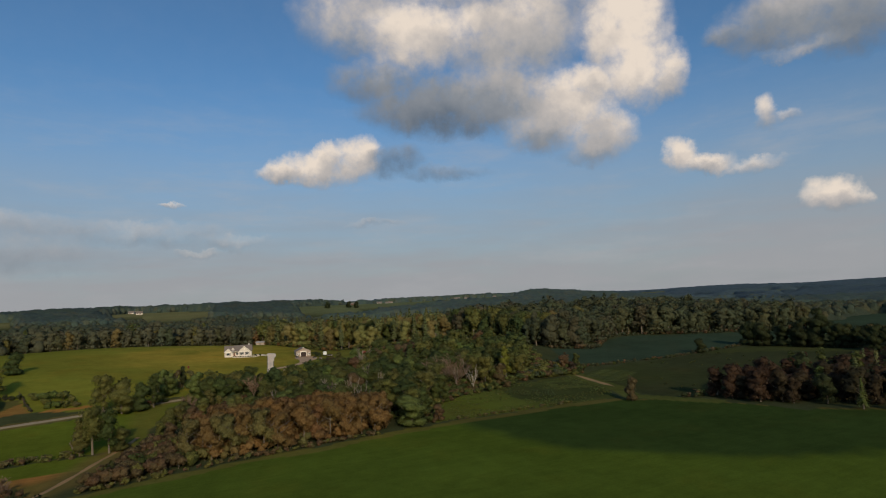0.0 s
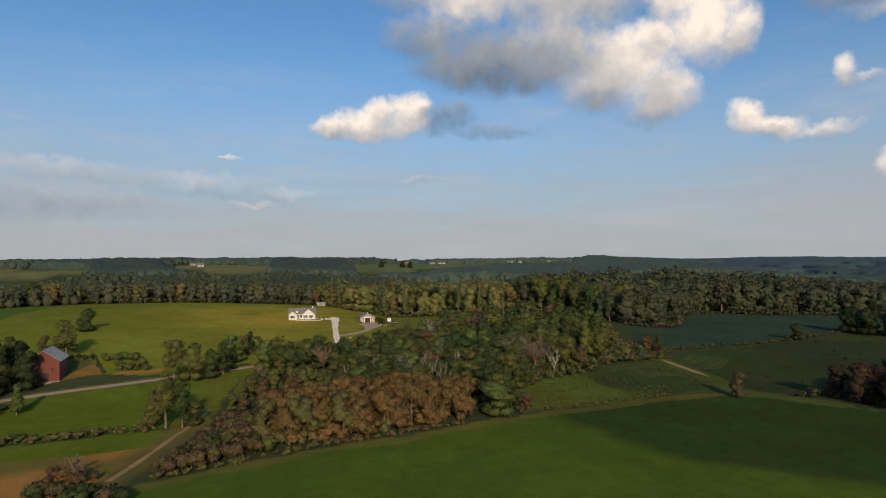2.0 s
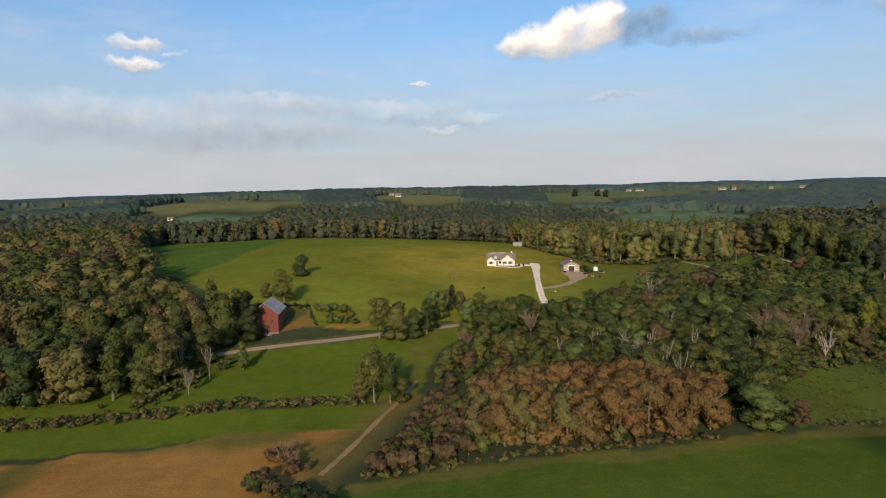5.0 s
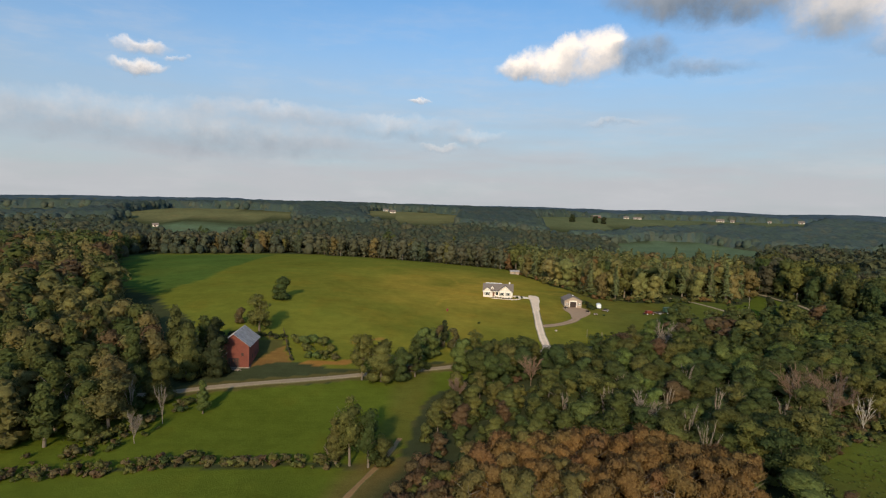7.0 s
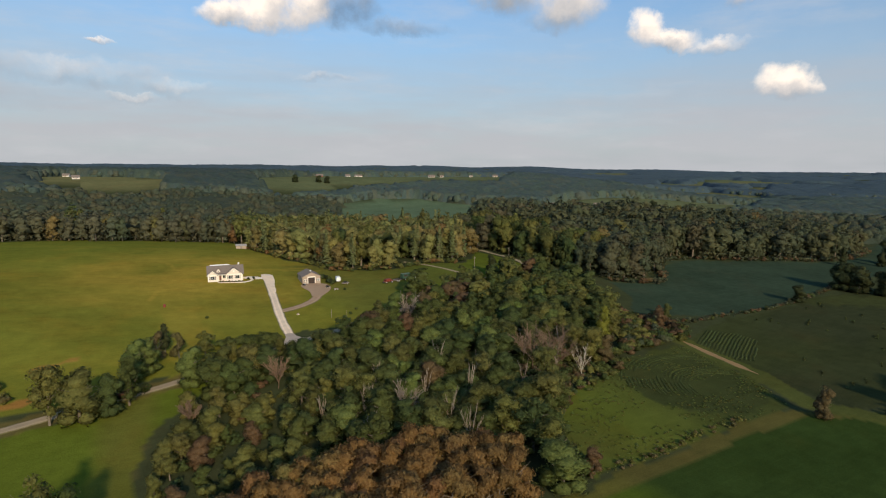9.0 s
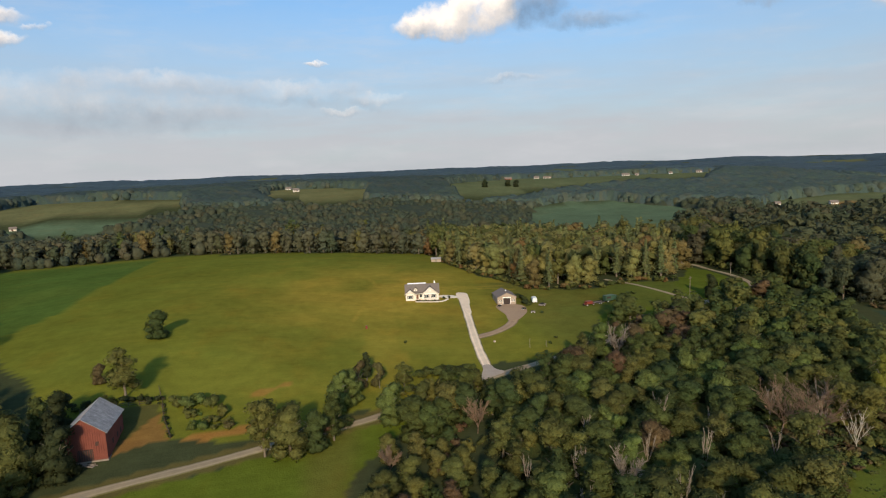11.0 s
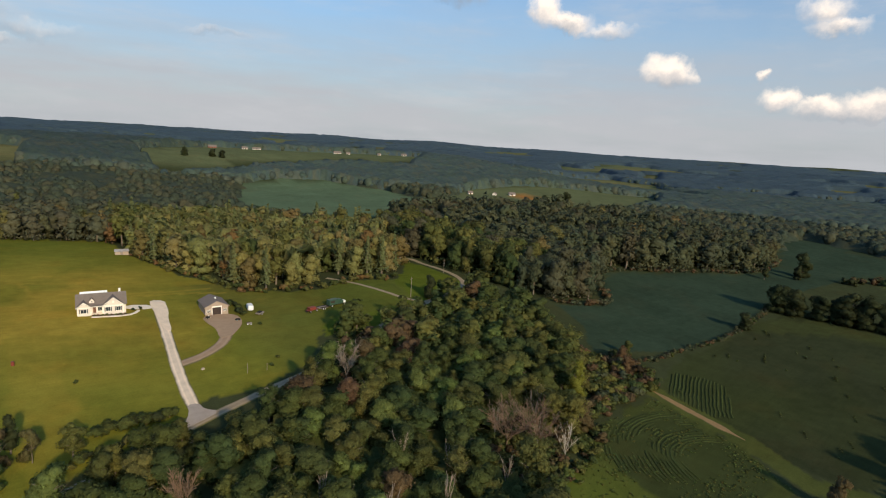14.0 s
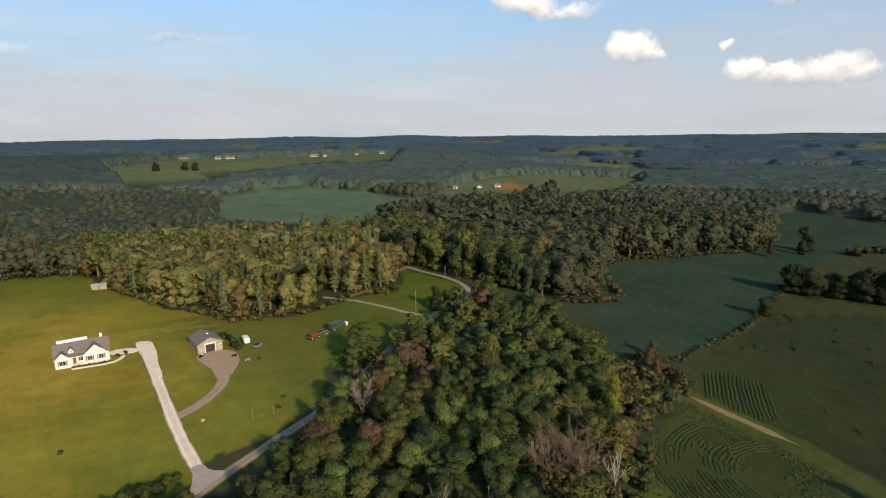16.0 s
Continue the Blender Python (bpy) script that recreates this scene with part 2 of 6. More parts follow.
LEAF.update({
    "amber": [(0.00, (0.244, 0.234, 0.076)), (0.25, (0.270, 0.234, 0.078)), (0.50, (0.206, 0.220, 0.076)), (0.75, (0.262, 0.204, 0.082)), (1.00, (0.226, 0.230, 0.076))],
    "plum": [(0.00, (0.134, 0.088, 0.050)), (0.33, (0.152, 0.096, 0.050)), (0.67, (0.122, 0.096, 0.046)), (1.00, (0.146, 0.084, 0.050))],
    # deep: cooler leaves, in place of cloud shade over the right wood
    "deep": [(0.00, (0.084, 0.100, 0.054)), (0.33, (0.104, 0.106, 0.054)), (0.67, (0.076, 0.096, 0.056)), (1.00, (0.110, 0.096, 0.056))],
    # plum darkened: cloud shade over the brown wood put into leaf colour
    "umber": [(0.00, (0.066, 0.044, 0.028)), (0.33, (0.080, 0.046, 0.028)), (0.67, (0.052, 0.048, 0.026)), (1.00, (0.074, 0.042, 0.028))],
    "maize": [(0.00, (0.062, 0.082, 0.024)), (1.00, (0.072, 0.088, 0.024))],
})
LEAF.update({
    # haze, horizon: air haze painted into the leaf colours, paler and bluer
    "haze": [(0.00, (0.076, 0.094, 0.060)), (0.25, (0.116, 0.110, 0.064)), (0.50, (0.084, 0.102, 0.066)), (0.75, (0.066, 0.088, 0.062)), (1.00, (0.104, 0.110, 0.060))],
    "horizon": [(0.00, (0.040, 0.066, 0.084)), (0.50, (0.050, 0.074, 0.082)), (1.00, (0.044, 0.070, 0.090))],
    "autumn": [(0.00, (0.186, 0.152, 0.056)), (0.25, (0.164, 0.154, 0.052)), (0.50, (0.200, 0.142, 0.058)), (0.75, (0.148, 0.144, 0.052)), (1.00, (0.186, 0.148, 0.056))],
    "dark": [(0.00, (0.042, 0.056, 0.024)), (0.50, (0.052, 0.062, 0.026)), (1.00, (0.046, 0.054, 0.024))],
    "pine": [(0.00, (0.146, 0.174, 0.072)), (0.50, (0.164, 0.180, 0.074)), (1.00, (0.182, 0.184, 0.074))],
    "yellow": [(0.00, (0.205, 0.205, 0.034)), (1.00, (0.190, 0.195, 0.034))],
    "fresh": [(0.00, (0.122, 0.168, 0.046)), (1.00, (0.136, 0.164, 0.048))],
    # far: leaf green blued to stand in for air haze
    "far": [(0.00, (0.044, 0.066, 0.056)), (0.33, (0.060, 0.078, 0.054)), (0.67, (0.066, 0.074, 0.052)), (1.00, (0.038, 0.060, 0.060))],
    "tan": [(0.0, (0.176, 0.132, 0.066)), (0.5, (0.132, 0.121, 0.050)), (1.0, (0.154, 0.110, 0.055))],
})
LEAF_MAT = {k: material("leaves_" + k, leaves(v, 0.40 if k not in ("far", "valley", "haze", "horizon", "deep", "amber", "pine") else 0.24), rough=0.85, spec=0.12, bump=0.5 if k not in ("far", "horizon") else 0.0, translucent=0.40 if k not in ("far", "horizon") else 0.0) for k, v in LEAF.items()}
bark = material("bark", plain((0.16, 0.13, 0.10), 0.5, 2.0, 9.0), bump=0.05)
pale_bark = material("pale_bark", plain((0.27, 0.22, 0.17), 0.5, 2.0, 9.0), bump=0.05)
bleached_wood = material("bleached_wood", plain((0.44, 0.39, 0.32), 0.4, 2.0, 9.0))
twigs = material("twigs", plain((0.20, 0.135, 0.09), 0.5, 1.0, 6.0))


def lane(c, turf=(0.13, 0.115, 0.035), worn=0.16):
    """A gravel lane: grass creeps in from the ragged edges, wheels leave paler ruts."""

    def build(w, place):
        tint = w.put("ShaderNodeAttribute", attribute_name="tint").outputs["Fac"]
        n1, n2, n3 = w.noise(place, 0.5, 5.0, 0.6), w.noise(place, 3.5, 3.0), w.noise(place, 0.12, 3.0)
        rut = w.smooth(0.24, 0.02, w.math("ABSOLUTE", w.math("SUBTRACT", tint, 0.52)))
        v = w.math("ADD", w.math("MULTIPLY_ADD", rut, worn, 0.66), w.math("ADD", w.math("MULTIPLY_ADD", n1, 0.44, -0.12), w.math("MULTIPLY", n2, 0.2)))
        v = w.math("ADD", v, w.math("MULTIPLY_ADD", n3, 0.3, -0.15))
        bare_ = w.smooth(0.02, 0.34, w.math("ADD", tint, w.math("MULTIPLY_ADD", n3, 0.5, w.math("MULTIPLY_ADD", n2, 0.3, -0.42))))
        return w.mix(bare_, w.vec("SCALE", turf, scale=w.math("ADD", n2, 0.5)), w.vec("SCALE", c, scale=v)), n2

    return build


def ground_build(w, place):
    tone = w.put("ShaderNodeVertexColor", layer_name="cover").outputs["Color"]
    n0, n1, n2 = w.noise(place, 0.03, 4.0), w.noise(place, 0.22, 5.0, 0.62), w.noise(place, 2.6, 4.0, 0.65)
    v = w.math("ADD", w.math("MULTIPLY_ADD", n0, 0.55, 0.47), w.math("ADD", w.math("MULTIPLY_ADD", n1, 0.5, -0.17), w.math("MULTIPLY_ADD", n2, 0.5, -0.25)))
    along = w.put("ShaderNodeMapping")
    along.inputs["Rotation"].default_value = (0, 0, radians(-38))
    along.inputs["Scale"].default_value = (0.07, 0.9, 1.0)
    w.feed(along.inputs["Vector"], place)
    v = w.math("ADD", v, w.math("MULTIPLY_ADD", w.noise(along.outputs[0], 1.0, 4.0, 0.6), 0.22, -0.11))
    warm = w.mix(w.math("MULTIPLY", w.smooth(0.5, 0.72, w.noise(place, 0.05, 5.0, 0.6)), 0.35), tone, w.vec("MULTIPLY", tone, (1.35, 0.98, 0.9)))
    return w.vec("SCALE", warm, scale=v), w.math("ADD", n2, w.math("MULTIPLY", n1, 1.5))


ground_mat = material("grass_and_soil", ground_build, rough=0.95, bump=0.4, spec=0.0)
gravel_white = material("pale_gravel", lane((0.80, 0.63, 0.46)), bump=0.04)
gravel_grey = material("grey_gravel", lane((0.36, 0.30, 0.25)), bump=0.04)
gravel_brown = material("brown_gravel", lane((0.36, 0.245, 0.155)), bump=0.04)
asphalt = material("worn_road", lane((0.31, 0.24, 0.155)), bump=0.03)
dirt = material("bare_dirt", lane((0.29, 0.175, 0.075), (0.11, 0.105, 0.032), 0.1), bump=0.06)
white_paint = material("white_siding", plain((0.69, 0.62, 0.55), 0.12, 0.6, 8.0), rough=0.6)
trim_white = material("white_trim_paint", plain((0.86, 0.81, 0.74), 0.08, 0.6, 8.0), rough=0.55)
beige_paint = material("beige_siding", plain((0.36, 0.28, 0.22), 0.10, 0.6, 8.0), rough=0.6)
shingle = material("grey_shingles", plain((0.185, 0.150, 0.128), 0.4, 1.2, 7.0), rough=0.9, bump=0.02)
metal_roof = material("weathered_tin_roof", plain((0.30, 0.285, 0.28), 1.15, 0.7, 2.2), rough=0.7, spec=0.3)
red_boards = material("red_barn_boards", plain((0.165, 0.050, 0.036), 0.6, 0.5, 5.0), rough=0.85, bump=0.02)
grey_wood = material("grey_old_wood", plain((0.24, 0.20, 0.17), 0.5, 0.6, 7.0), bump=0.02)
old_wood = material("dark_old_wood", plain((0.075, 0.058, 0.045), 0.5, 0.6, 7.0), bump=0.02)
# near-black that stands in for shade inside openings; also colours a seat and loads
dark_inside = material("dark_interior", plain((0.05, 0.035, 0.03), 0.3))
glass = material("window_glass", plain((0.03, 0.04, 0.05), 0.1), rough=0.08, spec=0.6)
door_brown = material("brown_door", plain((0.16, 0.075, 0.05), 0.3), rough=0.6)
green_paint = material("dark_green_paint", plain((0.035, 0.075, 0.05), 0.2), rough=0.35, spec=0.5)
white_metal = material("white_enamel", plain((0.78, 0.78, 0.76), 0.08), rough=0.35, spec=0.5)
red_paint = material("red_machine_paint", plain((0.20, 0.045, 0.03), 0.3), rough=0.5)
rubber = material("black_rubber", plain((0.018, 0.018, 0.018), 0.3), rough=0.8)
concrete = material("pale_concrete", plain((0.76, 0.66, 0.53), 0.15, 0.7, 6.0), bump=0.01)
far_brick = material("brick_red_walls", plain((0.30, 0.09, 0.06), 0.3), rough=0.8)

# ---- helpers for building ----
def quad_mesh(name, verts, faces, mats, index=None, tint=None, tris=None, normals=None, smooth=False):
    """A mesh of quads, and of triangles after them; index: each face's material; tint: a number for each vertex; normals: how each vertex is shaded."""
    verts, faces = np.asarray(verts, np.float32), np.asarray(faces, np.int32).reshape(-1, 4)
    tris = np.zeros((0, 3), np.int32) if tris is None else np.asarray(tris, np.int32)
    nq, nt = len(faces), len(tris)
    me = bpy.data.meshes.new(name)
    me.vertices.add(len(verts))
    me.vertices.foreach_set("co", verts.ravel())
    me.loops.add(4 * nq + 3 * nt)
    me.loops.foreach_set("vertex_index", np.concatenate([faces.ravel(), tris.ravel()]))
    me.polygons.add(nq + nt)
    me.polygons.foreach_set("loop_start", np.concatenate([4 * np.arange(nq), 4 * nq + 3 * np.arange(nt)]).astype(np.int32))
    for m in mats:
        me.materials.append(m)
    if index is not None:
        me.polygons.foreach_set("material_index", np.asarray(index, np.int32))
    if tint is not None:
        me.attributes.new("tint", "FLOAT", "POINT").data.foreach_set("value", np.asarray(tint, np.float32))
    if smooth or normals is not None:
        me.polygons.foreach_set("use_smooth", np.ones(nq + nt, bool))
    me.update(calc_edges=True)
    me.validate()
    if normals is not None:
        me.normals_split_custom_set_from_vertices(np.asarray(normals, np.float32))
    return me


def unit(v):
    return v / (np.linalg.norm(v, axis=-1, keepdims=True) + 1e-9)


def corner_normals(v, f):
    """The mean direction of the faces round each vertex."""
    n = np.cross(v[f[:, 2]] - v[f[:, 0]], v[f[:, -1]] - v[f[:, 1]])
    out = np.zeros(v.shape)
    for k in range(f.shape[1]):
        np.add.at(out, f[:, k], n)
    return unit(out)


def part(name, bm, mat, parent=None, label=""):
    """Link a bmesh as one mesh object, under a thing or a part."""
    me = bpy.data.meshes.new(name)
    bm.to_mesh(me)
    bm.free()
    me.materials.append(mat)
    ob = new(name, me)
    ob.parent = parent
    return tagged(ob, label) if label else ob


def box(bm, x0, x1, y0, y1, z0, z1, bevel=0.0):
    m = Matrix.Translation(((x0 + x1) / 2, (y0 + y1) / 2, (z0 + z1) / 2)) @ Matrix.Diagonal((x1 - x0, y1 - y0, z1 - z0, 1))
    made = bmesh.ops.create_cube(bm, size=1, matrix=m)
    if bevel:
        edges = {e for v in made["verts"] for e in v.link_edges}
        bmesh.ops.bevel(bm, geom=list(edges), offset=bevel, segments=1, affect="EDGES")
    return bm


def tube(bm, a, b, r0, r1=None, sides=6):
    a, b = Vector(a), Vector(b)
    m = Matrix.Translation((a + b) / 2) @ (b - a).to_track_quat("Z", "Y").to_matrix().to_4x4()
    bmesh.ops.create_cone(bm, cap_ends=True, segments=sides, radius1=r0, radius2=r0 if r1 is None else r1, depth=(b - a).length, matrix=m)
    return bm


def prism(bm, outline, y0, y1):
    """An outline in x and z, drawn out from y0 to y1."""
    front = [bm.verts.new((x, y0, z)) for x, z in outline]
    rear = [bm.verts.new((x, y1, z)) for x, z in outline]
    n = len(outline)
    bm.faces.new(front)
    bm.faces.new(rear[::-1])
    for i in range(n):
        bm.faces.new((front[i], rear[i], rear[(i + 1) % n], front[(i + 1) % n]))
    bmesh.ops.recalc_face_normals(bm, faces=bm.faces)
    return bm


def thing(name, label, category, at=(0, 0), turn=0.0, sink=0.0, group="", z=None):
    """An Empty at the thing's base on the ground."""
    ob = new(name)
    ob.empty_display_size = 0.5
    ob.matrix_basis = pose(at[0], at[1], (float(height(*at)) if z is None else z) - sink, 0, 0, turn)
    return tagged(ob, label, category, group)


def inside(poly, x, y):
    x, y = np.asarray(x, float), np.asarray(y, float)
    hit = np.zeros(x.shape, bool)
    for (x0, y0), (x1, y1) in zip(poly, poly[1:] + poly[:1]):
        cross = (y0 > y) != (y1 > y)
        hit ^= cross & (x < (x1 - x0) * (y - y0) / (y1 - y0 + 1e-12) + x0)
    return hit


def lattice(x, y, step, seed):
    """Smooth value noise, 0 to 1."""
    table = np.random.RandomState(seed).rand(64, 64)
    u, v = np.asarray(x) / step, np.asarray(y) / step
    i, j = np.floor(u).astype(int), np.floor(v).astype(int)
    a, b = u - i, v - j
    a, b = a * a * (3 - 2 * a), b * b * (3 - 2 * b)
    p = lambda k, l: table[k % 64, l % 64]
    return (p(i, j) * (1 - a) + p(i + 1, j) * a) * (1 - b) + (p(i, j + 1) * (1 - a) + p(i + 1, j + 1) * a) * b


def spline(points, step=1.5):
    """Points spread evenly along a smooth curve through the given ones."""
    p = [2 * np.array(points[0], float) - np.array(points[1], float)] + [np.array(q, float) for q in points] + [2 * np.array(points[-1], float) - np.array(points[-2], float)]
    out = []
    for i in range(1, len(p) - 2):
        n = max(2, int(np.linalg.norm(p[i + 1] - p[i]) / step))
        for k in range(n):
            s = k / n
            out.append(0.5 * (2 * p[i] + (p[i + 1] - p[i - 1]) * s + (2 * p[i - 1] - 5 * p[i] + 4 * p[i + 1] - p[i + 2]) * s * s + (3 * p[i] - p[i - 1] - 3 * p[i + 1] + p[i + 2]) * s**3))
    out.append(p[-2])
    return np.array(out)


def near_line(points, x, y):
    """How far each place lies from a line of points."""
    best = np.full(np.shape(x), 1e9)
    for a, b in zip(points[:-1], points[1:]):
        a, b = np.array(a, float), np.array(b, float)
        s = np.clip(((x - a[0]) * (b - a)[0] + (y - a[1]) * (b - a)[1]) / ((b - a) @ (b - a)), 0, 1)
        best = np.minimum(best, np.hypot(x - a[0] - s * (b - a)[0], y - a[1] - s * (b - a)[1]))
    return best


# ---- the plan: roads, fields and woods ----
DRIVE = [(71.9, 290.5), (71.0, 284), (69.0, 276), (65.2, 255), (62.2, 239), (59.6, 223), (58.2, 211), (57.5, 205)]
LANE = [(61.6, 236.6), (64.0, 237.2), (69.6, 239.2), (75.3, 242.7), (81.0, 248.6), (85.0, 257), (86.5, 266)]
ROAD = [(-150, 140), (-95, 158), (-59, 169), (-42, 173), (-26, 176.5), (-10, 180.5), (14.5, 187), (38, 196), (57.5, 204.3), (67.8, 207.8), (78.5, 211), (94.5, 215.5), (112, 223), (138, 235), (165, 246), (200, 258), (212, 275), (212, 300), (211, 318), (190, 352), (150, 400)]
FARM_LANE = [(166, 250), (162.5, 256), (160.2, 265), (155.5, 281), (148, 296)]
PATH_DIRT = [(8, 184), (5.5, 160), (2.5, 140), (-1, 130), (-7, 117), (-12.3, 104), (-18, 91), (-26, 78), (-40, 60)]
TRACK = [(193, 162), (188, 152), (186.4, 144), (185, 136), (183.6, 127), (181.6, 118), (176.5, 107), (172, 98), (176, 88), (182, 70)]
FRONT_EDGE = [(-60, 74), (-30, 82), (-10, 87.5), (5, 89.5), (25, 92.8), (45, 93.5), (67, 95), (86, 98.4), (104, 99), (124, 99.8), (145, 100.2), (165, 97.5), (174, 88), (181, 74), (186, 55), (200, 25), (230, -60)]
HILL_FIELD = [(-62, 200), (-35, 190), (-12, 184), (12, 191), (38, 200), (56, 208), (63, 214), (80, 214), (98, 220), (108, 236), (124, 250), (150, 246), (166, 252), (176, 280), (156, 288), (136, 283), (107, 295), (92, 326), (84, 378), (86, 440), (-95, 480), (-200, 470), (-190, 420), (-141, 305), (-110, 270), (-80, 230)]
GREEN_STRIP = [(-109, 274), (-98, 303), (-95, 356), (-92, 400), (-95, 470), (-200, 465), (-190, 420), (-141, 305)]
MEADOW = [(-140, 136), (-95, 154), (-59, 165), (-42, 169.5), (-26, 173), (-10, 176.5), (34, 190), (24, 178), (14, 168), (8, 155), (5, 140), (0, 127), (-17, 128), (-48, 130), (-80, 122), (-140, 118)]
BROWN_FIELD = [(-140, 96), (-80, 104), (-52, 109), (-43, 113), (-28, 113), (-12.8, 112), (-14.6, 105), (-19.5, 91), (-26, 80), (-60, 64), (-140, 60)]
WEED_FIELD = [(88, 100), (97, 126), (125, 138), (150, 147), (182, 148), (182, 138), (176, 118), (166, 99.5), (128, 100.5)]
CORN_NEAR = [(139, 139), (150, 146), (171, 144), (180, 139), (175, 124), (168, 106), (150, 103), (136, 112), (132, 126)]
SOY = [(198, 181), (215, 196), (229, 222), (256, 212), (285, 234), (316, 249), (365, 226), (418, 201), (470, 204), (500, 214), (600, 246), (650, 240), (602, 142), (520, 150), (464, 163), (400, 166), (340, 168), (300, 162), (262, 160), (224, 166)]
LIGHT_FIELD = [(478, 143), (586, 122), (545, 70), (400, 60), (352, 66), (354, 102), (417, 112)]
CORN_HILL = [(189, 148), (206, 154), (224, 159), (262, 156), (300, 158), (332, 156), (340, 117), (333, 57), (300, 59), (266, 65), (207, 80), (180, 90), (179, 104), (184, 118), (188, 132)]
FAR_FIELDS = [
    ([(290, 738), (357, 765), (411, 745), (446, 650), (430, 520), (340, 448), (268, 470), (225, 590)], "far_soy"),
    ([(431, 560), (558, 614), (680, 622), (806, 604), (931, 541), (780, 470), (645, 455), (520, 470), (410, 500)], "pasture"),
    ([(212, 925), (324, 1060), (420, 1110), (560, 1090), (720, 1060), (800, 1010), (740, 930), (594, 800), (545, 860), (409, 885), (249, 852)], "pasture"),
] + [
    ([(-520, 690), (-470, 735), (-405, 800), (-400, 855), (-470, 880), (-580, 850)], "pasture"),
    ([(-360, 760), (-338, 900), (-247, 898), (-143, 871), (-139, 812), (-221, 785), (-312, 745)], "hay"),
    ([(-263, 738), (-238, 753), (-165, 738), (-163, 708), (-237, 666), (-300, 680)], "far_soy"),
    ([(-60, 930), (-20, 985), (50, 960), (104, 905), (93, 838), (33, 823), (-24, 858)], "hay"),
    ([(744, 80), (816, 90), (790, 20), (770, -30), (700, -10)], "soy"),
    ([(545, 72), (534, 0), (440, 0), (383, 42), (381, 62), (400, 60)], "soy"),
    ([(1228, 226), (1563, 150), (1419, -2), (1230, 20), (1099, 170)], "pasture"),
] + [
    ([(1785, 1386), (1665, 1127), (1433, 981), (1326, 1048)], "pasture"), ([(1712, 1008), (1720, 950), (1390, 781), (1361, 816)], "hay"), ([(1345, 615), (1426, 485), (1339, 462), (1280, 589)], "pasture"),
    ([(1378, 431), (1489, 342), (1346, 316), (1316, 410)], "pasture"), ([(1762, 505), (1798, 437), (1631, 403), (1592, 463)], "hay"), ([(269, 946), (330, 984), (432, 919), (402, 878), (313, 840), (237, 814), (215, 841)], "pasture"),
] + [
    ([(597, 559), (638, 555), (590, 518), (563, 537)], "soil"), ([(1339, 233), (2019, 228), (1948, 158), (1483, 138), (1669, -3), (1279, 15), (1117, 186)], "pasture"), ([(3343, 532), (2820, 149), (2067, 188), (2904, 327)], "hay"),
    ([(-920, 1300), (-700, 1400), (-480, 1150), (-640, 1080)], "hay"), ([(1250, 960), (1420, 1140), (1600, 1100), (1400, 900)], "pasture"),
    ([(1900, 520), (2600, 480), (2700, 300), (2050, 330)], "hay"),
]
TONES = {
    "floor": (0.060, 0.070, 0.032), "hill": (0.166, 0.177, 0.026), "strip": (0.090, 0.142, 0.028), "meadow": (0.114, 0.144, 0.018), "front": (0.086, 0.122, 0.017),
    # corn and soy: crop colours lowered, with cloud shade painted into them
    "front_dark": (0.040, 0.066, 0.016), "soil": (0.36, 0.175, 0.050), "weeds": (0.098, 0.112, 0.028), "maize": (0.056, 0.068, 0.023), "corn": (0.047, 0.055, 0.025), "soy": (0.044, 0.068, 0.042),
    # far_soy, pasture, hay: crop colours paled and greyed to paint in distance haze
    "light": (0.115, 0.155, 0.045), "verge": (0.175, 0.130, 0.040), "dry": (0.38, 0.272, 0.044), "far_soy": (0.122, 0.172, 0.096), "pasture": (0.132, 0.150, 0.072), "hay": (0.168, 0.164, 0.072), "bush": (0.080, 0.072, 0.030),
}


